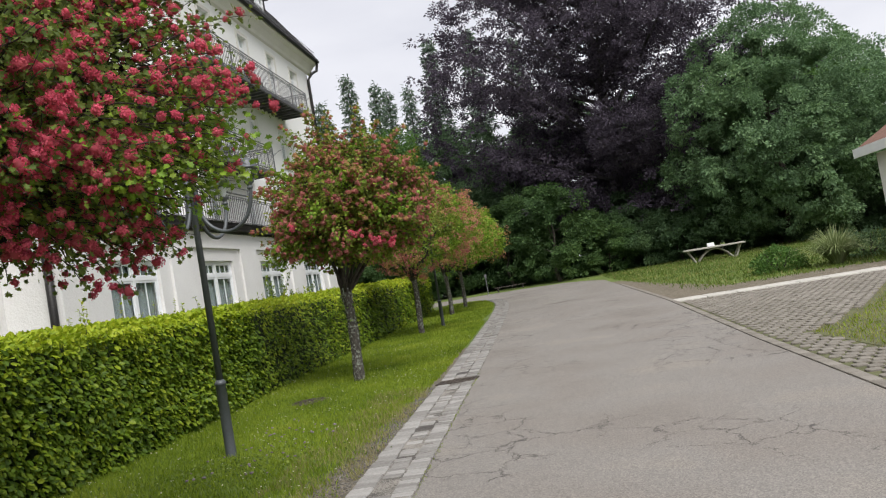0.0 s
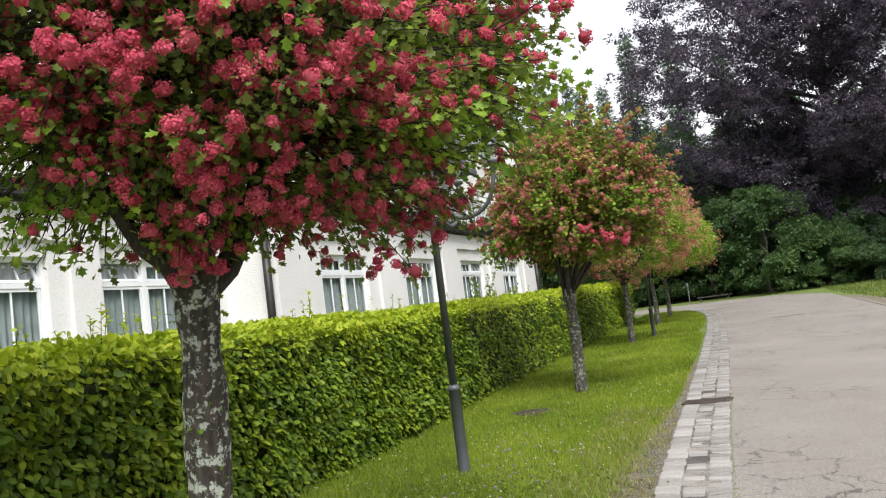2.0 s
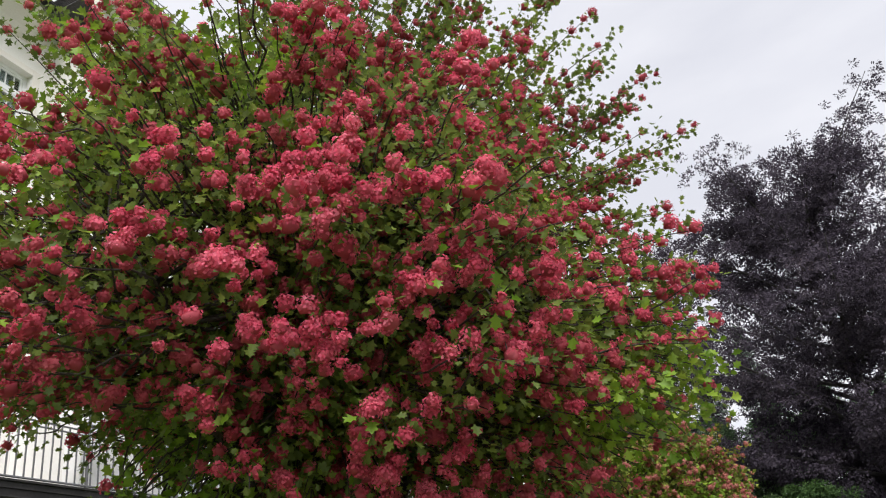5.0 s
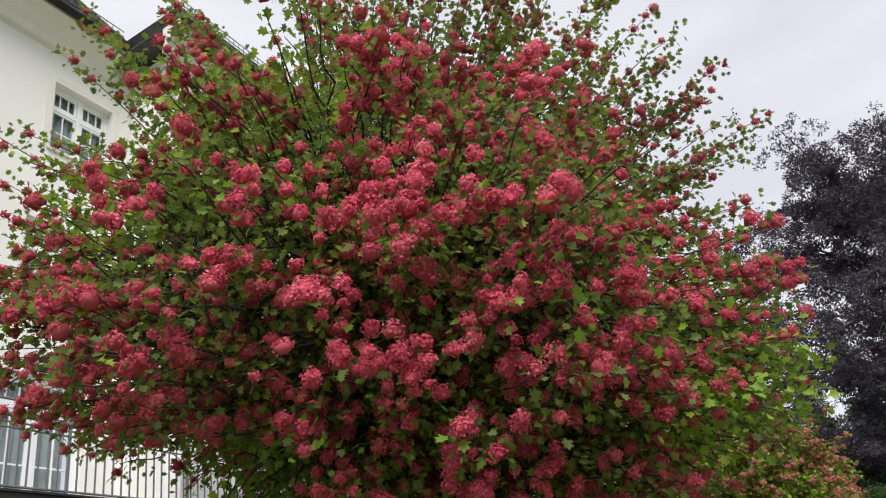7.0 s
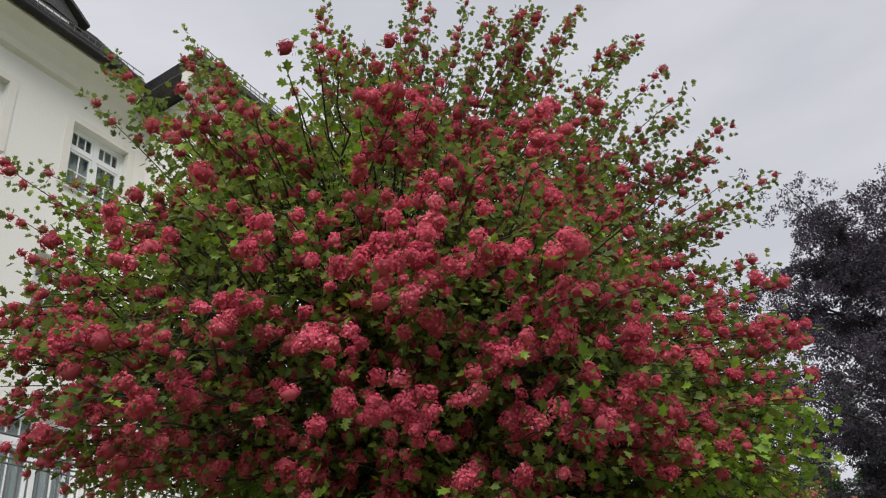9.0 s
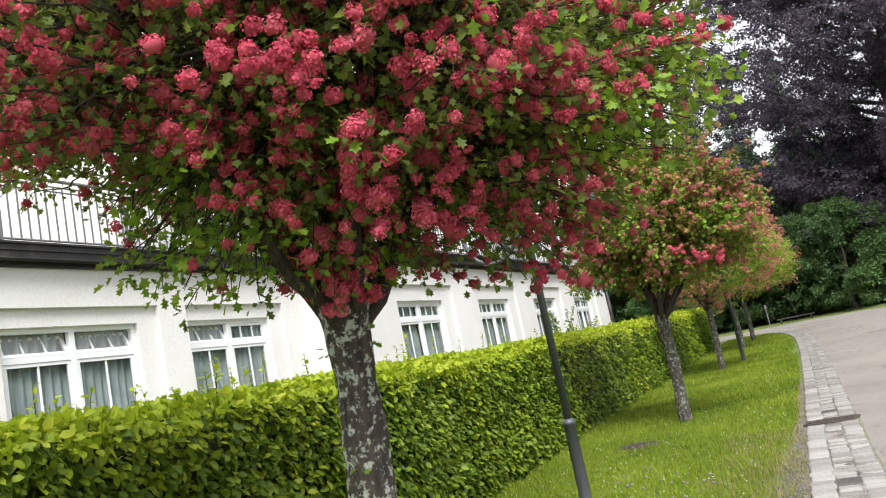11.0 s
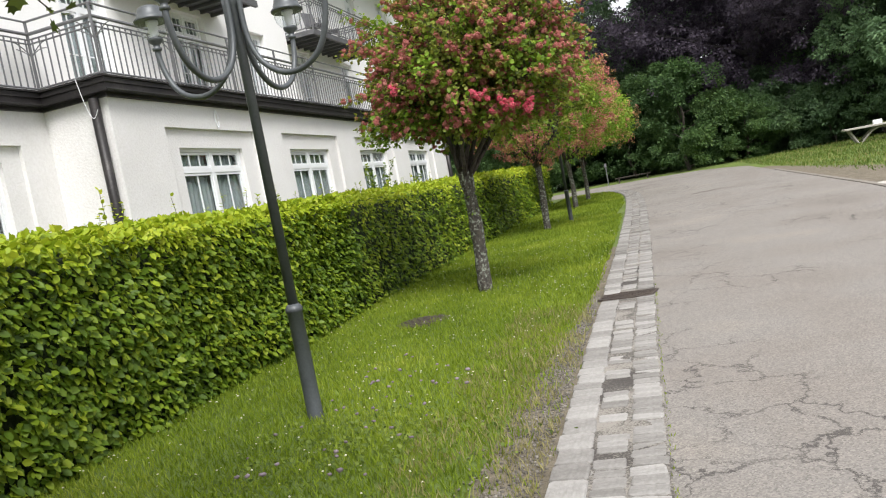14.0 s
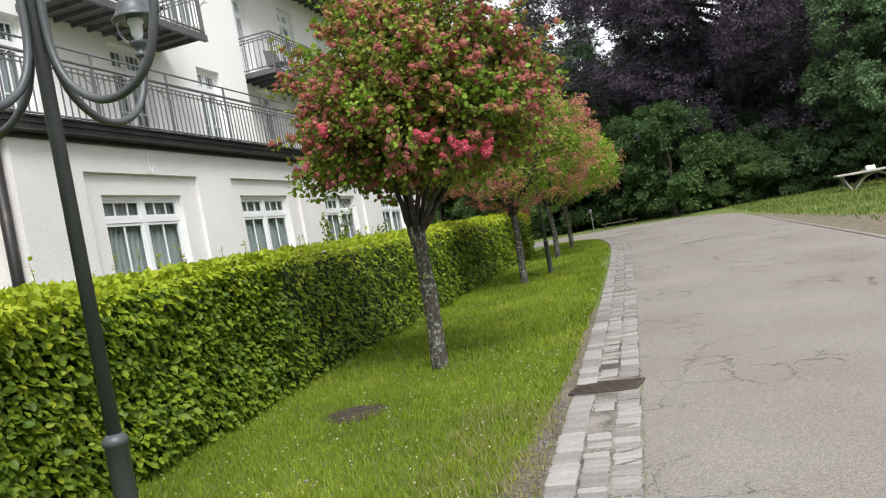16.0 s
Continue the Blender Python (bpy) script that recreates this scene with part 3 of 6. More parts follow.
def wall_mesh(axis, at, thick, u0, u1, z0, z1, holes):
    """A wall with holes through it. axis x: its outer face lies at x = at and it runs along y; axis y: the face lies at y = at and it runs along x."""
    us = sorted({u0, u1, *(h[0] for h in holes), *(h[1] for h in holes)})
    zs = sorted({z0, z1, *(h[2] for h in holes), *(h[3] for h in holes)})
    bm = bmesh.new()

    def v(d, u, z):
        return bm.verts.new((at + d, u, z) if axis == "x" else (u, at + d, z))

    def solid(i, j):
        if not (0 <= i < len(us) - 1 and 0 <= j < len(zs) - 1):
            return False
        u, z = (us[i] + us[i + 1]) / 2, (zs[j] + zs[j + 1]) / 2
        return not any(a < u < b and c < z < d for a, b, c, d in holes)

    back = -thick if axis == "x" else thick
    for i in range(len(us) - 1):
        for j in range(len(zs) - 1):
            if not solid(i, j):
                continue
            ua, ub, za, zb = us[i], us[i + 1], zs[j], zs[j + 1]
            for d in (0, back):
                bm.faces.new((v(d, ua, za), v(d, ub, za), v(d, ub, zb), v(d, ua, zb)))
            for ni, nj, ends in ((i - 1, j, ((ua, za), (ua, zb))), (i + 1, j, ((ub, za), (ub, zb))), (i, j - 1, ((ua, za), (ub, za))), (i, j + 1, ((ua, zb), (ub, zb)))):
                if not solid(ni, nj):
                    (p, q), (r, s) = ends
                    bm.faces.new((v(0, p, q), v(0, r, s), v(back, r, s), v(back, p, q)))
    bmesh.ops.remove_doubles(bm, verts=bm.verts, dist=0.0005)
    bmesh.ops.recalc_face_normals(bm, faces=bm.faces)
    return bm


def pane_part(x, y0, y1, z0, z1, parent):
    ob = part("pane", boxes((x - 0.004, x + 0.004, y0, y1, z0, z1)), "glass", parent)
    ob.visible_shadow = False
    return ob


def curtain_part(x, y0, y1, z0, z1, parent):
    bm = bmesh.new()
    n = max(8, int((y1 - y0) / 0.025))
    last = None
    for k in range(n + 1):
        y = y0 + (y1 - y0) * k / n
        d = 0.025 * math.sin(k * 1.15) + 0.012 * math.sin(k * 0.37 + y0)
        pair = (bm.verts.new((x + d, y, z0)), bm.verts.new((x + d, y, z1)))
        if last:
            bm.faces.new((*last, pair[1], pair[0]))
        last = pair
    part("curtain", bm, "curtain", parent, "pleated grey curtain", True)


def bar_frame(x0, x1, y0, y1, z0, z1, w, splits_y=(), splits_z=(), thin=0.024):
    """A rectangular frame of bars with upright and level glazing bars."""
    rows = [(x0, x1, y0, y0 + w, z0, z1), (x0, x1, y1 - w, y1, z0, z1), (x0, x1, y0 + w, y1 - w, z0, z0 + w), (x0, x1, y0 + w, y1 - w, z1 - w, z1)]
    rows += [(x0 + 0.008, x1 - 0.008, y - thin / 2, y + thin / 2, z0 + w, z1 - w) for y in splits_y]
    rows += [(x0 + 0.006, x1 - 0.006, y0 + w, y1 - w, z - thin / 2, z + thin / 2) for z in splits_z]
    return rows


def window_part(x, y0, y1, z0, z1, style="casement", tilt=(), curtains=1.0):
    """A white window set into the wall: x is the frame's outer face."""
    fw = 0.07
    d = 0.07
    mid = (y0 + y1) / 2
    fan = z1 - 0.42 if style == "casement" else z1 - 0.5
    rows = bar_frame(x - d, x, y0, y1, z0, z1, fw)
    if style != "single":
        rows.append((x - d + 0.002, x + 0.003, mid - 0.045, mid + 0.045, z0 + fw, z1 - fw))
    if style in ("casement", "french"):
        for a, b in ((y0 + fw, mid - 0.045), (mid + 0.045, y1 - fw)):
            rows.append((x - d + 0.004, x + 0.001, a, b, fan - 0.04, fan + 0.04))
    win = part("window", boxes(*rows), "white_paint", hotel, "white-painted wooden window")
    win.matrix_parent_inverse = hotel_at
    halves = [(y0 + fw, mid - 0.045), (mid + 0.045, y1 - fw)] if style != "single" else [(y0 + fw, y1 - fw)]
    for k, (a, b) in enumerate(halves):
        if style == "single":
            lights = [(z0 + fw, z1 - fw, 1)]
        else:
            lights = [(z0 + fw, fan - 0.04, 0), (fan + 0.04, z1 - fw, 2)]
        for za, zb, kind in lights:
            uprights = {0: [(a + b) / 2], 1: [(a + b) / 2], 2: [a + (b - a) / 3, a + 2 * (b - a) / 3]}[kind]
            levels = [za + (zb - za) * 0.5] if kind == 0 and style == "french" else []
            bm = boxes(*bar_frame(x - 0.052, x - 0.012, a + 0.004, b - 0.004, za + 0.004, zb - 0.004, 0.045, uprights, levels))
            if kind == 2 and k in tilt:
                bmesh.ops.rotate(bm, verts=bm.verts, cent=(x - 0.03, a, za), matrix=Matrix.Rotation(radians(-24), 3, "Y"))
            part("sash", bm, "white_paint", win)
            if not (kind == 2 and k in tilt):
                pane_part(x - 0.034, a + 0.045, b - 0.045, za + 0.045, zb - 0.045, win)
        if curtains:
            lead = (b - a) * (1 - curtains)
            ca, cb = (a + lead, b) if k == 0 else (a, b - lead)
            curtain_part(x - 0.115, ca - 0.03, cb + 0.03, z0 + 0.02, z1 - 0.04, win)
    return win


def sill_part(x, y0, y1, z):
    to_hotel(part("window_sill", boxes((x - 0.16, x + 0.05, y0 - 0.05, y1 + 0.05, z - 0.05, z - 0.002), bevel=0.008), "trim_plaster"))


# ground floor: two sections, each a thin outer skin over the wall, with shallow niches round the windows
A_X, B_X, STEP_Y, A_END, TOP = -7.88, -9.14, 9.22, 28.3, 3.98
a_wins = [(10.95 + 4.23 * k, 13.08 + 4.23 * k) for k in range(4)]
b_wins = [(-6.5, -4.35), (-3.35, -1.2), (-0.15, 1.95), (3.0, 5.2), (6.2, 8.25)]
WIN_Z0, WIN_Z1, NICHE = 1.72, 3.17, 3.52
a_niches = [(a - 0.4, b + 0.5, -0.2, NICHE) for a, b in a_wins]
b_niches = [(a - 0.06, b + 0.36, -0.2, NICHE - 0.1) for a, b in b_wins]
for x, y0, y1, wins, niches in ((A_X, STEP_Y, A_END, a_wins, a_niches), (B_X, -16, STEP_Y + 0.3, b_wins, b_niches)):
    to_hotel(part("facade_skin", wall_mesh("x", x, 0.075, y0, y1, -0.2, TOP, niches), "plaster"))
    to_hotel(part("wall", wall_mesh("x", x - 0.078, 0.3, y0 + 0.004, y1 - 0.004, -0.2, TOP, [(a, b, WIN_Z0, WIN_Z1) for a, b in wins]), "plaster"))
    for k, (a, b) in enumerate(wins):
        open_lights = {(B_X, 3): (0, 1), (B_X, 4): (0,), (A_X, 2): (1,)}.get((x, k), ())
        window_part(x - 0.16, a, b, WIN_Z0, WIN_Z1, "casement", open_lights, 1.0 if k % 2 else 0.94)
        sill_part(x - 0.078, a, b, WIN_Z0)
    # added panel behind the windows; its dark colour stands for the unlit room
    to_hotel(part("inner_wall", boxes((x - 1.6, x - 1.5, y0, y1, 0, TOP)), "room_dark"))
to_hotel(part("wall", wall_mesh("y", STEP_Y, 0.3, B_X + 0.002, A_X - 0.08, -0.2, TOP, []), "plaster"))
to_hotel(part("wall", wall_mesh("y", A_END, -0.3, -20, A_X - 0.08, -0.2, TOP, []), "plaster"))

# terrace slab with its dark moulded edge
EDGE = [(A_X + 0.17, A_END + 0.17), (A_X + 0.17, STEP_Y - 0.17), (B_X + 0.17, STEP_Y - 0.17), (B_X + 0.17, -16)]


def edge_band(out, z0, z1, name, mat):
    bm = bmesh.new()
    pts = [(A_X + out, A_END + out), (A_X + out, STEP_Y - out), (B_X + out, STEP_Y - out), (B_X + out, -16.0)]
    inn = [(A_X - 0.15, A_END - 0.15), (A_X - 0.15, STEP_Y + 0.15), (B_X - 0.15, STEP_Y + 0.15), (B_X - 0.15, -16.0)]
    o0, o1 = [[bm.verts.new((*p, z)) for p in pts] for z in (z0, z1)]
    i0, i1 = [[bm.verts.new((*p, z)) for p in inn] for z in (z0, z1)]
    for k in range(3):
        bm.faces.new((o0[k], o0[k + 1], o1[k + 1], o1[k]))
        bm.faces.new((i0[k], i0[k + 1], i1[k + 1], i1[k]))
        bm.faces.new((o1[k], o1[k + 1], i1[k + 1], i1[k]))
        bm.faces.new((o0[k], o0[k + 1], i0[k + 1], i0[k]))
    bmesh.ops.recalc_face_normals(bm, faces=bm.faces)
    return to_hotel(part(name, bm, mat))


edge_band(0.06, TOP - 0.02, TOP + 0.04, "terrace_edge", "brown_metal")
edge_band(0.16, TOP + 0.043, TOP + 0.10, "gutter", "brown_metal")
edge_band(0.12, TOP + 0.103, TOP + 0.29, "fascia", "brown_metal")
edge_band(0.14, TOP + 0.185, TOP + 0.205, "fascia_ridge", "brown_metal")
edge_band(0.15, TOP + 0.275, TOP + 0.305, "fascia_cap", "brown_metal")
bm = bmesh.new()
tube(bm, [(A_X + 0.19, A_END + 0.1, TOP + 0.06), (A_X + 0.19, STEP_Y - 0.19, TOP + 0.06), (B_X + 0.19, STEP_Y - 0.19, TOP + 0.06), (B_X + 0.19, -16.0, TOP + 0.06)], 0.018, 6)
to_hotel(part("edge_cable", bm, "brown_metal"))
to_hotel(part("terrace_deck", boxes((-12, A_X - 0.16, STEP_Y + 0.16, A_END - 0.16, TOP, TOP + 0.14), (-12, B_X - 0.16, -16, STEP_Y + 0.15, TOP, TOP + 0.14)), "concrete"))


def railing(pts, z, height, parent, step=0.14, guard=True, name="railing"):
    """Railing along a line: rails as the part itself, posts and balusters as its pieces; scrolled braces at the posts."""
    bm = bmesh.new()
    rails = [(z + 0.07, 0.018), (z + height - 0.16, 0.014), (z + height - 0.09, 0.014)] + ([(z + height + 0.20, 0.018), (z + height, 0.028)] if guard else [(z + height, 0.022)])
    spots, posts = [], []
    for (xa, ya), (xb, yb) in zip(pts, pts[1:]):
        for h, r in rails:
            tube(bm, [(xa, ya, h), (xb, yb, h)], r, 6)
        run = math.hypot(xb - xa, yb - ya)
        n = max(1, round(run / 1.95))
        for k in range(n + 1):
            posts.append((xa + (xb - xa) * k / n, ya + (yb - ya) * k / n, (xb - xa) / run, (yb - ya) / run))
        m = max(1, round(run / step))
        spots += [(xa + (xb - xa) * (k + 0.5) / m, ya + (yb - ya) * (k + 0.5) / m, abs(xb - xa) > abs(yb - ya)) for k in range(m)]
    for x, y, ux, uy in posts:
        for sgn in (-1, 1):
            arc = [(x + sgn * ux * s, y + sgn * uy * s, z + height - 0.36 + 0.2 * math.sin(s / 0.36 * math.pi / 2)) for s in (0.02, 0.08, 0.16, 0.26, 0.36)]
            tube(bm, arc, 0.009, 5)
    rail = part(name, bm, "rail_metal", parent, "grey painted steel railing")
    rail.matrix_parent_inverse = hotel_at
    shapes = {}
    for flag in (False, True):
        w, d = (0.02, 0.016) if flag else (0.016, 0.02)
        shapes[flag] = bpy.data.meshes.new("baluster")
        b2 = boxes((-w / 2, w / 2, -d / 2, d / 2, 0.085, height - 0.1))
        b2.to_mesh(shapes[flag])
        b2.free()
    thick = bpy.data.meshes.new("post")
    b2 = boxes((-0.017, 0.017, -0.017, 0.017, 0.0, height + (0.2 if guard else 0.0)))
    b2.to_mesh(thick)
    b2.free()
    for x, y, flag in spots:
        o = hold("baluster", shapes[flag], "rail_metal", rail)
        o.location = (x, y, z)
    for x, y, *_ in posts:
        o = hold("post", thick, "rail_metal", rail)
        o.location = (x, y, z)
    return rail


RAIL_Z = TOP + 0.27
railing([(A_X + 0.11, 26.6), (A_X + 0.11, STEP_Y - 0.1), (B_X + 0.11, STEP_Y - 0.1), (B_X + 0.11, -3.0)], RAIL_Z, 0.95, hotel)

# upper storeys
L_X, W_X, V_X, W_Y, V_Y, V_END, EAVE = -10.8, -9.3, -9.62, 5.2, 18.9, 33.6, 13.75
l_holes = [(-7.3, -5.6, 4.3, 6.6), (-2.6, -0.9, 4.3, 6.6), (3.0, 4.55, 4.3, 6.6), (-7.3, -5.6, 7.7, 9.4), (-2.6, -0.9, 7.7, 9.4), (3.2, 4.6, 7.7, 9.4), (-3.4, -1.6, 10.95, 12.5), (0.45, 2.12, 10.95, 12.5), (3.47, 4.75, 10.95, 12.5)]
w_holes = [(7.0, 8.2, 4.3, 6.5), (10.3, 11.5, 4.3, 6.5), (13.6, 14.8, 4.3, 6.5), (16.6, 17.6, 4.3, 6.5), (12.4, 13.4, 6.75, 9.0), (16.0, 17.2, 7.5, 9.2), (7.5, 8.7, 7.5, 9.2), (8.0, 9.2, 10.9, 12.5), (12.2, 13.4, 10.9, 12.5), (16.0, 17.2, 10.9, 12.5)]
v_holes = [(20.0, 21.0, 4.3, 6.5), (23.2, 24.2, 4.3, 6.5), (26.6, 27.6, 4.3, 6.5), (19.35, 20.25, 6.75, 9.1), (22.2, 23.2, 7.6, 9.35), (24.7, 25.6, 6.75, 9.35), (27.9, 28.9, 7.6, 9.35), (21.4, 22.3, 10.1, 12.75), (24.8, 25.7, 10.1, 12.75), (27.9, 28.8, 10.9, 12.75), (30.8, 31.7, 10.9, 12.75)]
for x, y0, y1, holes in ((L_X, -16, W_Y + 0.3, l_holes), (W_X, W_Y, V_Y, w_holes), (V_X, V_Y + 0.004, V_END - 0.004, v_holes)):
    to_hotel(part("upper_wall", wall_mesh("x", x, 0.35, y0, y1, TOP + 0.14, EAVE, holes), "smooth_plaster" if x == L_X else "white_plaster"))
    # the same added dark panel for the unlit upper rooms
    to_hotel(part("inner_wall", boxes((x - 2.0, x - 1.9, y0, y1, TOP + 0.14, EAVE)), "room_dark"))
    for a, b, za, zb in holes:
        window_part(x - 0.14, a, b, za, zb, "french" if zb - za > 1.9 or b - a > 1.25 else "casement", (), 0.8)
        if zb - za < 1.9:
            sill_part(x, a, b, za)
    for a, b, za, zb in holes:
        if zb > 12:
            to_hotel(part("window_surround", boxes((x, x + 0.02, a - 0.16, a - 0.002, za, zb + 0.14), (x, x + 0.02, b + 0.002, b + 0.16, za, zb + 0.14), (x, x + 0.02, a, b, zb + 0.002, zb + 0.14)), "trim_plaster"))
to_hotel(part("upper_wall", wall_mesh("y", W_Y, 0.3, L_X + 0.002, W_X - 0.352, TOP + 0.14, EAVE, []), "smooth_plaster"))
to_hotel(part("upper_wall", wall_mesh("y", V_END, -0.35, -20, V_X - 0.352, -0.2, EAVE, []), "smooth_plaster"))
# coved cornice, gutter and roof
for x, y0, y1 in ((L_X, -16, W_Y - 0.6), (W_X, W_Y - 0.5, V_Y), (V_X, V_Y, V_END + 0.4)):
    bm = bmesh.new()
    prof = [(0.0, EAVE - 0.55), (0.10, EAVE - 0.5), (0.14, EAVE - 0.36), (0.3, EAVE - 0.14), (0.5, EAVE - 0.02), (0.5, EAVE + 0.10), (0.0, EAVE + 0.10)]
    ring0, ring1 = [[bm.verts.new((x + 0.002 + d, y, z)) for d, z in prof] for y in (y0, y1)]
    for k in range(len(prof)):
        j = (k + 1) % len(prof)
        bm.faces.new((ring0[k], ring0[j], ring1[j], ring1[k]))
    bm.faces.new(ring0)
    bm.faces.new(ring1[::-1])
    bmesh.ops.recalc_face_normals(bm, faces=bm.faces)
    to_hotel(part("cornice", bm, "trim_plaster"))
    bm = bmesh.new()
    tube(bm, [(x + 0.58, y0, EAVE + 0.09), (x + 0.58, y1, EAVE + 0.09)], 0.085, 10)
    to_hotel(part("gutter", bm, "brown_metal", None, "", True))
    bm = bmesh.new()
    low_wing = x == W_X
    prof = [(0.55, EAVE + 0.12), (0.6, EAVE + 0.2), (-1.5, EAVE + 3.1), (-6.0, EAVE + 4.2), (-6.0, EAVE + 0.12)]
    if low_wing:
        prof = [(0.55, EAVE + 0.12), (0.6, EAVE + 0.2), (-0.1, EAVE + 1.25), (-6.0, EAVE + 1.3), (-6.0, EAVE + 0.12)]
    hip = 0.45 if low_wing else 0.0
    ring0, ring1 = [[bm.verts.new((x + d, y + (hip * (z - EAVE - 0.12) if y == y0 else 0.0), z)) for d, z in prof] for y in (y0, y1)]
    for k in range(len(prof)):
        j = (k + 1) % len(prof)
        bm.faces.new((ring0[k], ring0[j], ring1[j], ring1[k]))
    bm.faces.new(ring0)
    bm.faces.new(ring1[::-1])
    bmesh.ops.recalc_face_normals(bm, faces=bm.faces)
    roof = to_hotel(part("roof", bm, "slate"))
    # snow guard along the eave
    bm = bmesh.new()
    gx, gz = (x - 0.12, EAVE + 0.9) if low_wing else (x + 0.44, EAVE)
    ga = y0 + (0.6 if low_wing else 0.0)
    for dz in (0.0, 0.14):
        tube(bm, [(gx, ga, gz + 0.48 + dz), (gx, y1, gz + 0.48 + dz)], 0.012, 5)
    for k in range(int((y1 - ga) / 0.16)):
        yy = ga + 0.16 * k
        tube(bm, [(gx, yy, gz + 0.33), (gx, yy, gz + 0.62)], 0.008, 4)
    to_hotel(part("snow_guard", bm, "rail_metal"))
    # slate courses on the steep slope
    bm = bmesh.new()
    for k in range(15 if not low_wing else 7):
        f = k / (15 if not low_wing else 7)
        run, rise = (2.1, 2.9) if not low_wing else (0.7, 1.05)
        xx, zz = x + 0.6 - run * f, EAVE + 0.2 + rise * f
        box(bm, xx - 0.03, xx + 0.02, y0 + hip * rise * f, y1, zz, zz + 0.012)
        if low_wing:
            box(bm, x - 5.9, xx, y0 + hip * (0.08 + rise * f) - 0.02, y0 + hip * (0.08 + rise * f) + 0.03, zz, zz + 0.012)
    tagged(to_hotel(part("slate_course", bm, "slate")), kind="stuff")


def dormer(x, y0, y1, z0):
    """A gabled roof window: front with casement, cheeks, pediment and small roof."""
    ym, w = (y0 + y1) / 2, (y1 - y0)
    h = 1.2
    front = to_hotel(part("dormer", boxes((x - 2.2, x - 0.06, y0, y0 + 0.1, z0, z0 + h), (x - 2.2, x - 0.06, y1 - 0.1, y1, z0, z0 + h), (x - 0.06, x, y0, y0 + 0.16, z0, z0 + h), (x - 0.06, x, y1 - 0.16, y1, z0, z0 + h), (x - 0.06, x, y0 + 0.16, y1 - 0.16, z0, z0 + 0.12), (x - 0.06, x, y0 + 0.16, y1 - 0.16, z0 + h - 0.12, z0 + h)), "brown_metal", None, "dark timber gabled dormer"))
    window_part(x - 0.02, y0 + 0.17, y1 - 0.17, z0 + 0.13, z0 + h - 0.13, "casement", (), 0)
    bm = bmesh.new()
    for d0, d1, out, zz in ((-2.3, 0.14, 0.2, 0.0), (-0.1, 0.02, 0.0, -0.06)):
        a = [bm.verts.new((x + d, yy, z)) for d in (d0, d1) for yy, z in ((y0 - out, z0 + h + zz), (ym, z0 + h + 0.62 + zz), (y1 + out, z0 + h + zz), (y1 + out, z0 + h - 0.07 + zz), (ym, z0 + h + 0.52 + zz if out else z0 + h + zz), (y0 - out, z0 + h - 0.07 + zz))]
        for k in range(6):
            j = (k + 1) % 6
            bm.faces.new((a[k], a[j], a[6 + j], a[6 + k]))
        bm.faces.new(a[:6])
        bm.faces.new(a[6:][::-1])
    bmesh.ops.recalc_face_normals(bm, faces=bm.faces)
    to_hotel(part("dormer_roof", bm, "slate"))


dormer(L_X - 0.1, 2.0, 3.25, EAVE + 0.22)
dormer(L_X - 0.1, -4.0, -2.75, EAVE + 0.22)
dormer(V_X - 0.1, 23.4, 24.9, EAVE + 0.75)
dormer(V_X - 0.1, 27.6, 29.1, EAVE + 0.75)


def balcony(x_wall, depth, y0, y1, z):
    deck = to_hotel(part("balcony", boxes((x_wall + 0.003, x_wall + depth, y0, y1, z - 0.05, z)), "balcony_deck", None, "dark steel balcony with ribbed underside"))
    for k in range(int((y1 - y0) / 0.42) + 1):
        yy = min(y0 + 0.42 * k, y1 - 0.045)
        part("joist", boxes((x_wall + 0.003, x_wall + depth - 0.085, yy, yy + 0.045, z - 0.13, z - 0.053)), "balcony_deck", deck)
    part("edge_beam", boxes((x_wall + depth - 0.08, x_wall + depth + 0.004, y0, y1, z - 0.14, z - 0.051)), "balcony_deck", deck)
    railing([(x_wall + 0.05, y0 + 0.04), (x_wall + depth - 0.04, y0 + 0.04), (x_wall + depth - 0.04, y1 - 0.04), (x_wall + 0.05, y1 - 0.04)], z + 0.002, 0.95, hotel, 0.14, False, "balcony_railing")


balcony(W_X, 1.15, 11.4, 15.4, 6.7)
balcony(V_X, 1.2, 18.95, 23.6, 6.68)
balcony(V_X, 1.2, 18.95, 29.0, 9.98)


def downpipe(pts, r=0.07):
    bm = bmesh.new()
    tube(bm, pts, r, 10)
    ob = to_hotel(part("downpipe", bm, "brown_metal", None, "dark brown rainwater pipe", True))
    return ob


downpipe([(A_X - 0.16, STEP_Y - 0.11, 0.0), (A_X - 0.16, STEP_Y - 0.11, TOP - 0.03)], 0.08)
downpipe([(A_X + 0.08, A_END - 0.5, 0.2), (A_X + 0.08, A_END - 0.5, TOP - 0.03)], 0.075)
downpipe([(V_X + 0.1, V_END - 0.2, TOP), (V_X + 0.1, V_END - 0.2, EAVE - 0.9), (V_X + 0.3, V_END - 0.1, EAVE - 0.6), (V_X + 0.5, V_END + 0.2, EAVE - 0.4), (V_X + 0.56, V_END + 0.3, EAVE + 0.05)])

# loop of white cable on the facade
bm = bmesh.new()
tube(bm, [(A_X + 0.03, 12.2 + 0.05 * math.cos(a), 3.72 + 0.17 * math.sin(a)) for a in np.linspace(0, 6.0, 16)], 0.012, 5)
tagged(part("cable_loop", bm, "white_paint"), "loop of white cable hanging on the facade", "cable")


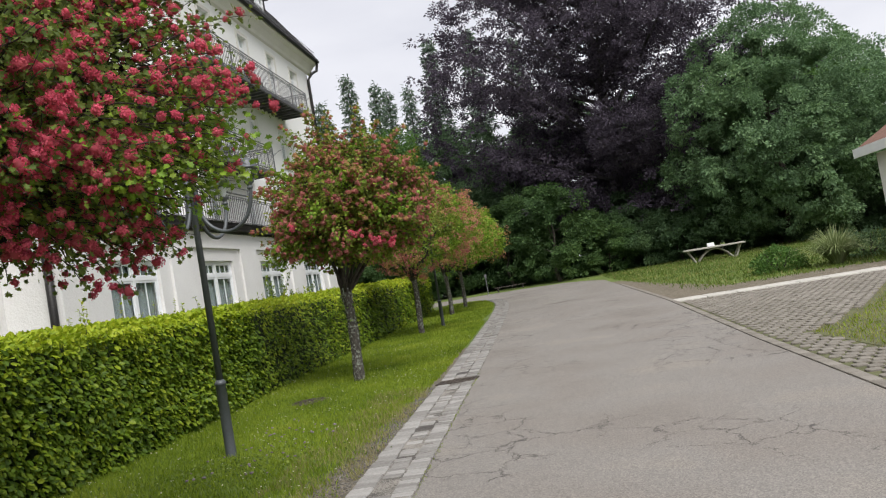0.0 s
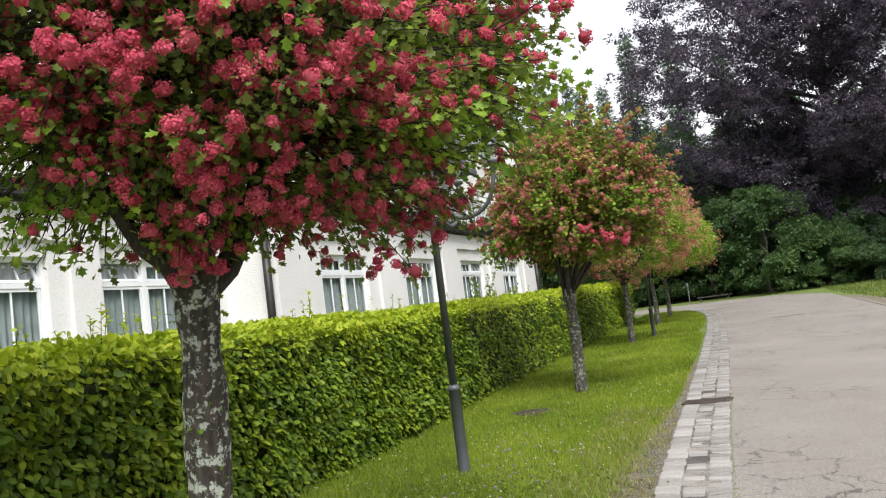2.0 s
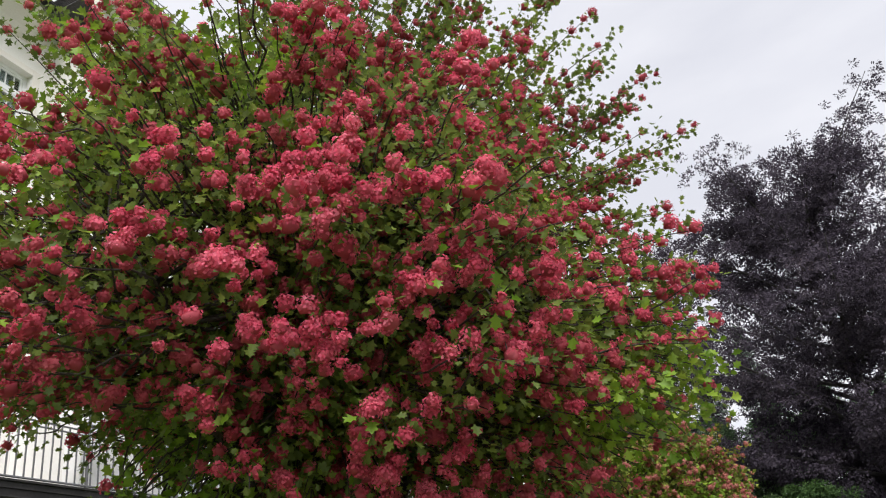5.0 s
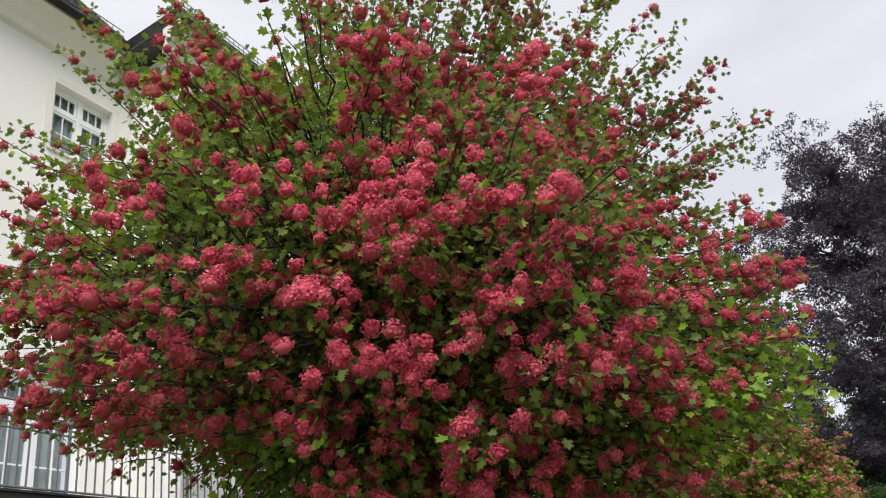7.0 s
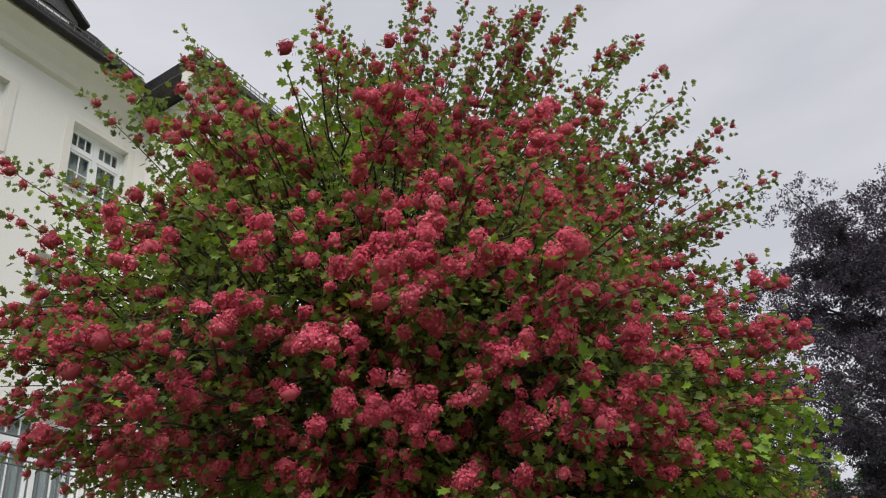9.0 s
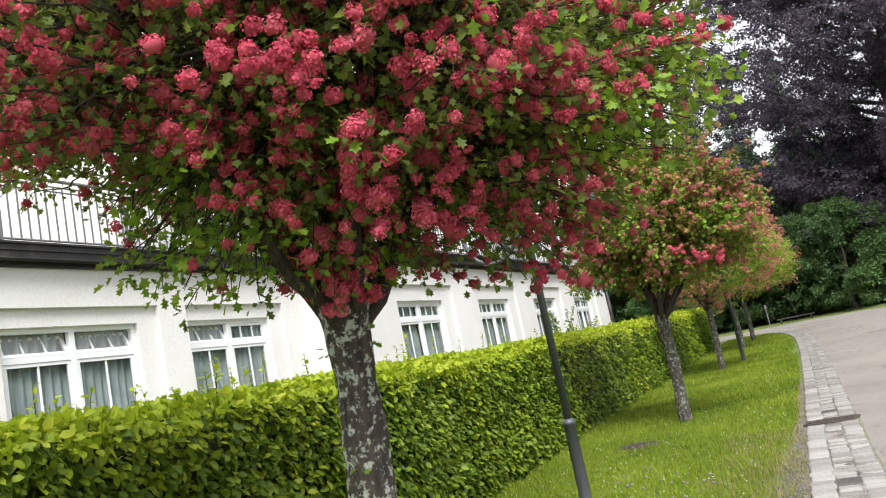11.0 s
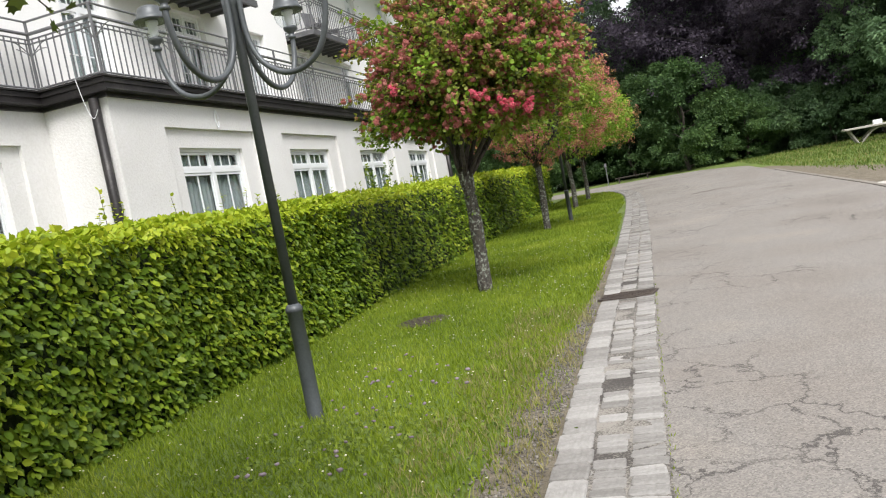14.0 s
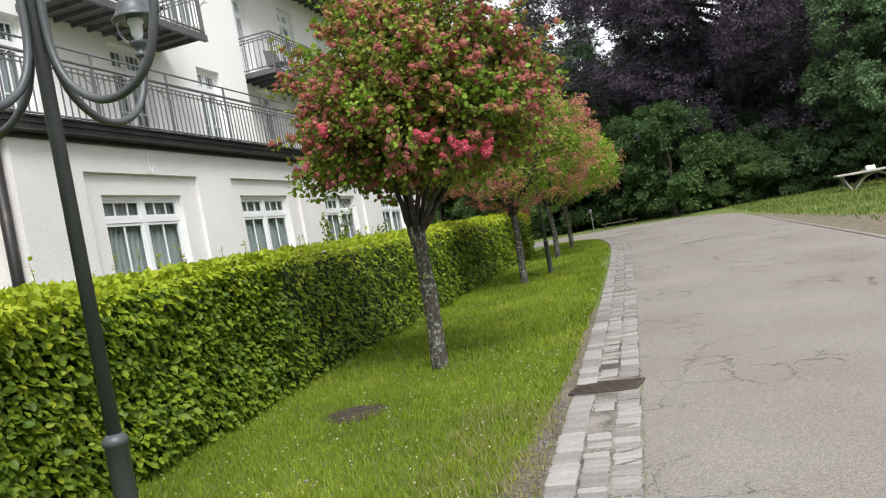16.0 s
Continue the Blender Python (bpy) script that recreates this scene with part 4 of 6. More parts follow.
bm = bmesh.new()
tube(bm, [(A_X - 0.35 + 0.3 * t, STEP_Y - 0.19, 4.3 - 0.55 * t - 0.35 * math.sin(math.pi * t)) for t in np.linspace(0, 1, 12)], 0.005, 5)
tagged(part("loose_wire", bm, "white_paint"), "pale loose wire hanging from the terrace edge", "cable")


# ---- things on the terrace and balconies ----
def patio_chair(place, turn):
    c = thing("patio_chair", place, "grey woven garden chair on the balcony", "chair", "balcony chairs")
    c.rotation_euler.z = radians(turn)
    part("seat", boxes((-0.24, 0.24, -0.24, 0.24, 0.40, 0.45), bevel=0.015), "balcony_deck", c)
    bm = boxes((-0.24, 0.24, 0.2, 0.24, 0.45, 0.9), bevel=0.012)
    bmesh.ops.rotate(bm, verts=bm.verts, cent=(0, 0.22, 0.45), matrix=Matrix.Rotation(radians(-12), 3, "X"))
    part("backrest", bm, "balcony_deck", c)
    for sx in (-0.21, 0.21):
        for sy in (-0.21, 0.21):
            bm = bmesh.new()
            tube(bm, [(sx, sy, 0), (sx, sy, 0.40)], 0.015, 6)
            part("leg", bm, "rail_metal", c)
    return c


for p, turn in (((V_X + 0.65, 20.4, 6.682), 70), ((V_X + 0.62, 21.5, 6.682), 115), ((V_X + 0.62, 21.8, 9.982), 80), ((V_X + 0.65, 24.3, 9.982), 95), ((W_X + 0.6, 14.3, 6.702), 60)):
    patio_chair(p, turn)


# ---- street lamps ----
def smooth_at(key, t):
    """Point at step t on a smooth line through the key points."""
    k = np.array(key, float)
    i = min(int(t), len(k) - 2)
    f = t - i
    a, b, c, d = k[max(i - 1, 0)], k[i], k[i + 1], k[min(i + 2, len(k) - 1)]
    return b + 0.5 * f * (c - a + f * (2 * a - 5 * b + 4 * c - d + f * (3 * (b - c) + d - a)))


def street_lamp(place, label):
    lamp = thing("street_lamp", place, label, "street lamp", "drive lamps")
    bm = bmesh.new()
    lathe(bm, [(0.062, -0.05), (0.062, 0.02), (0.058, 0.03), (0.056, 0.80), (0.064, 0.805), (0.064, 0.83), (0.042, 0.86)], sides=18)
    part("base_sleeve", bm, "lamp_metal", lamp, "", True)
    bm = bmesh.new()
    lathe(bm, [(0.037, 0.84), (0.035, 3.0), (0.05, 3.02), (0.05, 3.06), (0.04, 3.08), (0.036, 3.38), (0.05, 3.40), (0.05, 3.44), (0.012, 3.52)], sides=16)
    part("pole", bm, "lamp_metal", lamp, "", True)
    r0 = 0.72
    for k in range(4):
        a = radians(-5.0 + 90 * k)
        ux, uy = math.cos(a), math.sin(a)
        key = [(0.062, 3.08), (0.062, 2.86), (0.09, 2.70), (0.16, 2.57), (0.28, 2.48), (0.40, 2.455), (0.52, 2.485), (0.62, 2.56), (0.685, 2.68), (r0, 2.82), (r0, 2.87)]
        prof = [tuple(smooth_at(key, t)) for t in np.linspace(0, len(key) - 1, 31)]
        bm = bmesh.new()
        tube(bm, [(ux * r, uy * r, z) for r, z in prof], 0.021, 8)
        arm = part("arm", bm, "lamp_metal", lamp, "", True)
        at = (ux * r0, uy * r0)
        bm = bmesh.new()
        lathe(bm, [(0.022, 2.86), (0.034, 2.868), (0.034, 2.885), (0.022, 2.895), (0.026, 2.91), (0.05, 2.93), (0.055, 2.945), (0.055, 2.955)], at)
        part("lantern_base", bm, "lamp_metal", arm, "", True)
        bm = bmesh.new()
        lathe(bm, [(0.053, 2.955), (0.075, 2.968), (0.10, 3.005), (0.108, 3.05), (0.106, 3.09)], at, 20)
        g = part("lantern_glass", bm, "lamp_glass", arm, "clear glass bowl", True)
        g.visible_shadow = False
        bm = bmesh.new()
        lathe(bm, [(0.02, 2.956), (0.024, 2.98), (0.034, 3.0), (0.034, 3.05), (0.045, 3.06), (0.045, 3.085)], at, 12)
        part("bulb", bm, "white_paint", arm, "white lamp bulb", True)
        bm = bmesh.new()
        lathe(bm, [(0.10, 3.085), (0.124, 3.078), (0.128, 3.09), (0.108, 3.11), (0.094, 3.15), (0.086, 3.178), (0.072, 3.186), (0.02, 3.205)], at, 20)
        part("lantern_cap", bm, "lamp_metal", arm, "dark domed cap", True)
    return lamp


lamp_1 = street_lamp((-2.345, 3.8, 0.0), "slate-grey lamp post with four curved arms and glass lanterns")
copy_thing(lamp_1, pose(-2.39, 19.45, lift(19.45), 0, 0, 20))


# ---- hawthorn trees ----
def inside_noise(p, scale, seed):
    return np.array([noise.noise(Vector(q) * scale + Vector((seed, seed * 2.3, 0))) for q in p])


def hawthorn(place, label, seed, fork, trunk_r, centre, radii, anchors, blooms, mats, leaf_len=0.055, shoots=0, puff=0.017, florets=15, green=(), detail="leaf"):
    """A grafted hawthorn: trunk with knobbly graft, radiating limbs, clustered leaves and blossom tufts.
    centre and radii are those of the crown above the foot; green: (x, y, z, r) spots with young leaves and hardly any blossom."""
    global rng
    rng = np.random.default_rng(seed)
    tree = thing("hawthorn_tree", place, label, "tree", "row of hawthorns")
    c, rad = np.array(centre, float), np.array(radii, float)
    bm = bmesh.new()
    pts, rr = [], []
    for k in range(15):
        f = k / 14
        pts.append((0.015 * math.sin(5 * f + seed), 0.012 * math.cos(4 * f + seed), fork * f - 0.04 * (k == 0)))
        rr.append(trunk_r * (1.22 - 0.9 * f if f < 0.15 else 1.09 - 0.16 * f + 0.35 * max(0, f - 0.84) / 0.16) * (1 + 0.05 * math.sin(9 * f + seed)))
    tube(bm, pts, rr, 14)
    part("trunk", bm, "bark_dull", tree, "dark trunk with pale lichen", True)
    top = np.array(pts[-1])
    bm = bmesh.new()
    limb_pts = []
    for k in range(9):
        a = 2 * math.pi * (k + rng.uniform(-0.3, 0.3)) / 9
        up = rng.uniform(0.12, 1.1)
        d = np.array((math.cos(a), math.sin(a), up))
        d /= np.linalg.norm(d)
        end = c + rad * d * 0.72
        start = top + np.array((math.cos(a), math.sin(a), 0)) * trunk_r * 0.5 - np.array((0, 0, 0.12))
        bend = (start + end) / 2 + np.array((0, 0, -0.05))
        line = [start * (1 - t) ** 2 + 2 * bend * t * (1 - t) + end * t * t + rng.normal(0, 0.015, 3) for t in np.linspace(0, 1, 7)]
        tube(bm, line, list(np.linspace(trunk_r * 0.5, 0.012, 7)), 7)
        limb_pts += [(p, 0.03) for p in line[2:]]
    for k in range(70):
        p, r = limb_pts[rng.integers(len(limb_pts))]
        d = unit(np.array([p - c + rng.normal(0, 0.5, 3) * rad]))[0]
        e = p + d * rng.uniform(0.3, 0.8) * (1, 1, 0.6) + (0, 0, 0.12)
        m_ = (p + e) / 2 + rng.normal(0, 0.05, 3)
        tube(bm, [p, m_, e], [0.014, 0.009, 0.004], 5)
    tagged(part("branchwork", bm, "branch", tree, "dark crooked branches", True), kind="stuff")

    # leaf clusters: outer shell of an uneven crown
    def floor_of(p):
        """Lower edge of the crown: open towards the trunk."""
        rise = np.clip(np.hypot(p[:, 0], p[:, 1]) / 0.9, 0, 1) ** 2
        return fork - 0.05 + 0.36 * rise

    d = ball_dirs(anchors * 2)
    lump = np.array([noise.noise(Vector(q) * 1.7 + Vector((seed, 0, seed))) for q in d])
    fine = np.array([noise.noise(Vector(q) * 4.3 + Vector((0, seed, seed))) for q in d])
    reach = (1 + 0.16 * lump + 0.10 * fine)
    depth = 1 - np.abs(rng.normal(0, 0.22, len(d)))
    pos = c + d * rad * (reach * np.clip(depth, 0.35, 1))[:, None]
    keep = (pos[:, 2] > floor_of(pos)) & (fine + rng.normal(0, 0.25, len(d)) > -0.33)
    # the underside is open towards the trunk
    keep &= ~((d[:, 2] < -0.55) & (rng.random(len(d)) < 0.6))
    pos, d = pos[keep][:anchors], d[keep][:anchors]
    is_green = np.zeros(len(pos), bool)
    for x, y, z, r in green:
        is_green |= np.linalg.norm((pos - (x, y, z)), axis=1) < r * rng.uniform(0.75, 1.15, len(pos))
    def clusters(anch, out, per, spread, length):
        n = len(anch) * per
        o = ball_dirs(n)
        base = np.repeat(anch, per, 0)
        way = np.repeat(out, per, 0)
        p = base + o * spread * rng.random((n, 1)) ** 0.5
        along = o * 0.9 + way * 0.5 + np.array((0, 0, -0.15))
        face = way * 0.6 + np.array((0, 0, 0.7)) + rng.normal(0, 0.45, (n, 3))
        ln = length * rng.uniform(0.6, 1.25, n)
        return p, along, face, ln

    p, al, fa, ln = clusters(pos[~is_green], d[~is_green], 13, 0.12, leaf_len)
    hold("foliage", leaves("foliage", p, al, fa, ln, ln * 0.58, detail), mats[0], tree)
    pale = is_green | (rng.random(len(pos)) < 0.16)
    p, al, fa, ln = clusters(pos[pale] + d[pale] * 0.06, d[pale], 12, 0.12, leaf_len * 1.08)
    hold("young_foliage", leaves("young_foliage", p, al, fa, ln, ln * 0.58, detail), mats[1], tree, "yellow-green young leaves")

    # leafy sprays that radiate out of the crown, arched upwards, some in full blossom and some bare of it
    sp, sd, sb = [], [], []
    if shoots:
        bm = bmesh.new()
        for k in range(shoots):
            a = rng.uniform(0, 2 * math.pi)
            el = math.asin(rng.uniform(-0.45, 1.0))
            dd = np.array((math.cos(a) * math.cos(el), math.sin(a) * math.cos(el), math.sin(el)))
            s = c + rad * dd * 0.62
            go = unit(np.array([dd * (1, 1, 0.8) + np.array((0, 0, 0.28)) + rng.normal(0, 0.2, 3)]))[0]
            ln_ = (rng.uniform(0.4, 0.88) + (0.16 if dd[0] > 0.3 and dd[2] > 0 else 0.0)) * rad[0] / 1.5 + 0.45 * max(0.0, math.sin(el)) * rng.random()
            if (floor_of(np.array([s + go * ln_]))[0] > s[2] + go[2] * ln_) or floor_of(np.array([s]))[0] > s[2]:
                continue
            sag = rng.uniform(0.05, 0.22)
            arc = lambda t: s + go * ln_ * t + np.array((0, 0, -sag * t * t))
            tube(bm, [arc(t) for t in np.linspace(0, 0.97, 6)], [0.008, 0.007, 0.0055, 0.004, 0.003, 0.002], 5)
            gay = rng.choice((0.12, 0.45, 0.8), p=(0.28, 0.34, 0.38))
            for x, y, z, r in green:
                if np.linalg.norm(arc(0.8) - np.array((x, y, z))) < r:
                    gay = min(gay, 0.25)
            for t in np.linspace(0.1, 1, max(int(ln_ / 0.055), 3)):
                sp.append(arc(t) + rng.normal(0, 0.028, 3) * (1.3 - 0.6 * t))
                sd.append(unit(np.array([go + np.array((0, 0, 0.5))]))[0])
                sb.append(gay * (0.35 + 0.75 * t))
        tagged(part("spray_wood", bm, "branch", tree, "long arching sprays", True), kind="stuff")
        sp, sd, sb = np.array(sp), np.array(sd), np.array(sb)
        light = sb < 0.12
        for sel, mat, nm in ((~light, mats[0], "spray_foliage"), (light, mats[1], "young_spray_foliage")):
            if sel.any():
                p, al, fa, ln = clusters(sp[sel], sd[sel], 14, 0.068, leaf_len * 1.12)
                hold(nm, leaves(nm, p, al, fa, ln, ln * 0.58, detail), mat, tree)

    # blossom tufts on the outside
    d2 = ball_dirs(blooms * 3)
    lump = np.array([noise.noise(Vector(q) * 1.7 + Vector((seed, 0, seed))) for q in d2])
    fine = np.array([noise.noise(Vector(q) * 4.3 + Vector((0, seed, seed))) for q in d2])
    patchy = np.array([noise.noise(Vector(q) * 4.6 + Vector((seed * 3, 1, 0))) for q in d2])
    q = c + d2 * rad * ((1 + 0.16 * lump + 0.10 * fine) * np.clip(1.07 - np.abs(rng.normal(0, 0.10, len(d2))), 0.7, 1.08))[:, None]
    keep = (q[:, 2] > floor_of(q) - 0.03) & (patchy + rng.normal(0, 0.2, len(d2)) > -0.33)
    for x, y, z, r in green:
        keep &= ~((np.linalg.norm(q - (x, y, z), axis=1) < r) & (rng.random(len(q)) < 0.65))
    q, d2 = q[keep][: blooms // 5], d2[keep][: blooms // 5]
    crowd = rng.integers(2, 9, len(q))
    k = np.repeat(np.arange(len(q)), crowd)
    d2 = unit(d2[k] + rng.normal(0, 0.12, (len(k), 3)))
    flat = rng.normal(0, puff * 5.2, (len(k), 3))
    flat -= d2 * np.sum(flat * d2, axis=1, keepdims=True) * 0.5
    q = q[k] + flat
    if len(sp):
        pick = rng.random(len(sp)) < sb
        q, d2 = np.vstack((q, sp[pick] + (0, 0, 0.02))), np.vstack((d2, sd[pick]))
    size = np.clip(rng.lognormal(-0.3, 0.5, len(q)), 0.22, 1.8)
    if len(sp):
        size[-int(pick.sum()):] *= 0.65
    n = np.maximum((florets * size).astype(int), 6)
    base = np.repeat(np.arange(len(q)), n)
    o = ball_dirs(len(base))
    o = o * np.sign(np.sum(o * d2[base], axis=1, keepdims=True) + 0.45)
    lumps = 0.85 + 0.3 * np.sin(o[:, 0] * 7 + base) * np.sin(o[:, 1] * 7) * np.sin(o[:, 2] * 7 + base)
    pp = q[base] + o * np.array((1, 1, 0.8)) * (puff * 3.4 * size[base] ** 0.5 * lumps * rng.uniform(0.75, 1.05, len(base)))[:, None]
    tone = rng.random(len(q))[base]
    for lo, hi, mat, nm in ((0, mats[4], mats[2], "blossom"), (mats[4], 1.01, mats[3], "faded_blossom")):
        sel = (tone >= lo) & (tone < hi)
        if sel.any():
            hold(nm, petals(nm, pp[sel], o[sel], puff), mat, tree, "tufts of small double blossom")
    return tree


def blossom_hawthorn(place, label, seed, spec):
    """A hawthorn in flower: lichened trunk, crooked limbs, and arching sprays that carry leaves and small domed corymbs, gathered into boughs.
    Local axes: s runs across the lawn towards the drive, f towards the start of the walk; spec holds the habit of the tree."""
    global rng
    rng = np.random.default_rng(seed)
    tree = thing("hawthorn_tree", place, label, "tree", "row of hawthorns")
    S, F = np.array(spec["s_axis"]), np.array((spec["s_axis"][1], -spec["s_axis"][0], 0.0))
    UP = np.array((0.0, 0.0, 1.0))
    c, fork, thick = np.array(spec["centre"]), spec["fork"], spec["trunk"]
    (left, right), front, (tall, tall_front), deep = spec["reach"]

    def at(sv, fv, z):
        return S * sv + F * fv + UP * z

    def lower_edge(p):
        sv, fv = p @ S, p @ F
        rim = np.interp(sv, *spec["rim"])
        return np.maximum(rim, np.interp(fv, *spec["front_rim"]))

    # trunk, swollen at the graft
    bm = bmesh.new()
    pts, rr = [], []
    for k in range(25):
        f = k / 24
        pts.append((0.015 * math.sin(5 * f + seed), 0.012 * math.cos(4 * f + seed), fork * f - 0.04 * (k == 0)))
        rr.append(thick * (1.25 - 1.0 * f if f < 0.15 else 1.1 - 0.14 * f + 0.22 * max(0, f - 0.86) / 0.14) * (1 + 0.05 * math.sin(17 * f + seed) + rng.uniform(-0.025, 0.025)))
    tube(bm, pts, rr, 18)
    for v in bm.verts:
        v.co += Vector((v.co.x, v.co.y, 0)).normalized() * 0.011 * noise.noise(v.co * 16)
    part("trunk", bm, spec["bark"], tree, "dark trunk with pale lichen", True)

    # limbs
    bm = bmesh.new()
    joints = []
    top = np.array(pts[-1])
    for k in range(11):
        a = 2 * math.pi * (k + rng.uniform(-0.25, 0.25)) / 11
        rise = rng.uniform(0.0, 0.9) if k % 3 else 1.9
        d = np.array((math.cos(a), math.sin(a), rise))
        d /= np.linalg.norm(d)
        end = c + d * np.array((0.77 * right, 0.77 * right, 1.0)) * rng.uniform(0.75, 0.95)
        end[2] = max(end[2], lower_edge(end) + 0.25)
        start = top + np.array((math.cos(a), math.sin(a), 0)) * 0.03 - UP * 0.12
        bend = start * 0.45 + end * 0.55 + np.array((0, 0, rng.uniform(-0.25, 0.02)))
        line = [start * (1 - t) ** 2 + 2 * bend * t * (1 - t) + end * t * t + rng.normal(0, 0.022, 3) * (0 < t < 1) for t in np.linspace(0, 1, 9)]
        tube(bm, line, list(np.linspace(0.034, 0.009, 9)), 8)
        joints += line[2:]
    joints = np.array(joints)
    tagged(part("branchwork", bm, "branch", tree, "dark crooked branches", True), kind="stuff")

    # sprays: (tip, share of blossom, young leaf)
    greens = [(at(*g[:3]), g[3]) for g in spec["greens"]]
    boughs = ball_dirs(spec["boughs"])
    mood = np.clip(spec["bloom"] + 0.24 * rng.normal(size=len(boughs)), 0.08, 0.95)
    shade = rng.random(len(boughs))
    sprays = []
    for d in ball_dirs(spec["sprays"]):
        if d[2] < -0.93:
            continue
        lump = noise.noise(Vector(d) * 2.1 + Vector((seed, 0, 3)))
        dn = d @ S, d @ F
        rad = np.array((right if dn[0] > 0 else left, front, (tall if dn[1] < 0.25 else tall_front) if d[2] > 0 else deep))
        near = int(np.argmax(boughs @ d))
        gap = 1 - float(boughs[near] @ d)
        reach = (1 + 0.12 * lump) * (1.07 - 4.2 * min(gap, 0.07)) * (rng.uniform(0.86, 1.04) if rng.random() < 0.7 else rng.uniform(0.4, 0.86))
        tip = c + (S * dn[0] * rad[0] + F * dn[1] * rad[1] + UP * d[2] * rad[2]) * reach
        if tip[2] < lower_edge(tip) + 0.02:
            continue
        sprays.append((tip, None, near))
    # long leaders that stand out of the crown
    for sv, fv, z in spec["leaders"]:
        sprays.append((at(sv, fv, z), rng.uniform(0.35, 0.85), -1))
        for k in range(6 if z > 2.2 else 2):
            sprays.append((c + (at(sv, fv, z) - c) * rng.uniform(0.7, 0.97) + rng.normal(0, 0.09, 3), rng.uniform(0.3, 0.85), -1))

    # low green branches
    for sv, fv, z, r in spec["low_green"]:
        for o in ball_dirs(46):
            sprays.append((at(sv, fv, z) + (S * o[0] * r + F * o[1] * r + UP * o[2] * r * 0.55), 0.06, -1))
    wood = bmesh.new()
    nodes, ways, gay, young, dull, free = [], [], [], [], [], []
    for tip, lead, bough in sprays:
        out = tip - c
        if lead is None:
            ln = rng.uniform(0.3, 0.55)
            go = unit(np.array([out * (1, 1, 0.75) + UP * rng.uniform(-0.05, 0.3) + rng.normal(0, 0.22, 3)]))[0]
            root = tip - go * ln
        else:
            root = c + out * (0.5 if tip[2] > 2.2 else 0.72) + rng.normal(0, 0.06, 3)
            ln = float(np.linalg.norm(tip - root))
            go = (tip - root) / ln
        sag = rng.uniform(-0.02, 0.10) * ln * (1 if tip[2] > 2.2 else 2)
        wave = rng.normal(0, 0.02, 3)
        arc = lambda t: root + (tip - root) * t + UP * (4 * sag * t * (1 - t)) + wave * math.sin(6 * t)
        if lead is None and any(arc(t)[2] < lower_edge(arc(t)) for t in (0, 0.25, 0.5, 0.75)):
            continue
        tube(wood, [arc(t) for t in np.linspace(0, 0.98, 6)], [0.0045, 0.004, 0.0035, 0.003, 0.0025, 0.0016], 5)
        near = joints[np.argmin(np.linalg.norm(joints - root, axis=1))]
        tube(wood, [near, (near + root) / 2 + rng.normal(0, 0.03, 3), root], [0.007, 0.005, 0.0035] if root[2] > 2.4 else [0.004, 0.003, 0.0025], 5)
        share = lead if lead is not None else float(np.clip(mood[bough] + rng.normal(0, 0.12) - 0.2 * max(0.0, tip[2] - 3.5), 0.05, 0.95))
        fresh = lead is not None and lead < 0.1
        for g, r in greens:
            if np.linalg.norm(arc(0.75) - g) < r * rng.uniform(0.8, 1.15):
                share, fresh = min(share, 0.13), rng.random() < 0.8
        for t in np.linspace(0.2 if lead is None else 0.08, 1.0, max(3, int(ln / spec["pitch"] * (1.0 if lead is None else 0.62)))):
            spur = unit(np.array([rng.normal(0, 1, 3) + UP * 0.5 + out * 0.35]))[0]
            nodes.append(arc(t) + spur * rng.uniform(0.0, 0.055 if lead is None else 0.04) * (1.25 - 0.7 * t))
            ways.append(unit(np.array([spur * 0.6 + UP * 0.5 + out * 0.5]))[0])
            gay.append(share * (0.4 + 0.7 * t))
            dull.append(shade[bough] if bough >= 0 else 0.72)
            free.append(lead is not None)
            young.append(fresh or (lead is None and rng.random() < spec["young"]))
    tagged(part("spray_wood", wood, "branch", tree, "thin arching sprays", True), kind="stuff")
    nodes, ways, gay, young, dull = np.array(nodes), np.array(ways), np.array(gay), np.array(young), np.array(dull)
    rim_ok = (nodes[:, 2] > lower_edge(nodes) - 0.14) | np.array(free)
    free = np.array(free)[rim_ok]
    nodes, ways, gay, young, dull = nodes[rim_ok], ways[rim_ok], gay[rim_ok], young[rim_ok], dull[rim_ok]

    # shaded leaves inside the crown, and a few on the trunk
    inner = ball_dirs(2300) * rng.uniform(0.35, 0.85, (2300, 1)) * (0.93 * right, front, 1.2) + c
    inner = inner[inner[:, 2] > lower_edge(inner) + 0.05]

    def leafage(nm, spots, dirs, per, spread, length, mat, text="", kind=""):
        n = len(spots) * per
        o = ball_dirs(n)
        p = np.repeat(spots, per, 0) + o * spread * rng.random((n, 1)) ** 0.5
        way = np.repeat(dirs, per, 0)
        ln_ = length * rng.uniform(0.6, 1.25, n)
        ob = hold(nm, leaves(nm, p, o * 0.9 + way * 0.4 - UP * 0.25, way * 0.5 + UP * 0.6 + rng.normal(0, 0.45, (n, 3)), ln_, ln_ * 0.72, spec["leaf_shape"]), mat, tree, text)
        if kind:
            tagged(ob, kind=kind)

    leafage("foliage", nodes[~young], ways[~young], 4, 0.055, spec["leaf"], spec["mats"][0])
    leafage("leader_foliage", nodes[free & ~young], ways[free & ~young], 4, 0.045, spec["leaf"], spec["mats"][0])
    leafage("young_foliage", nodes[young], ways[young], 4, 0.055, spec["leaf"] * 1.2, spec["mats"][1], "yellow-green young leaves")
    leafage("inner_foliage", inner, unit(inner - c), 6, 0.10, spec["leaf"] * 1.1, spec["mats"][0])
    a = rng.uniform(0, 6.28, 26)
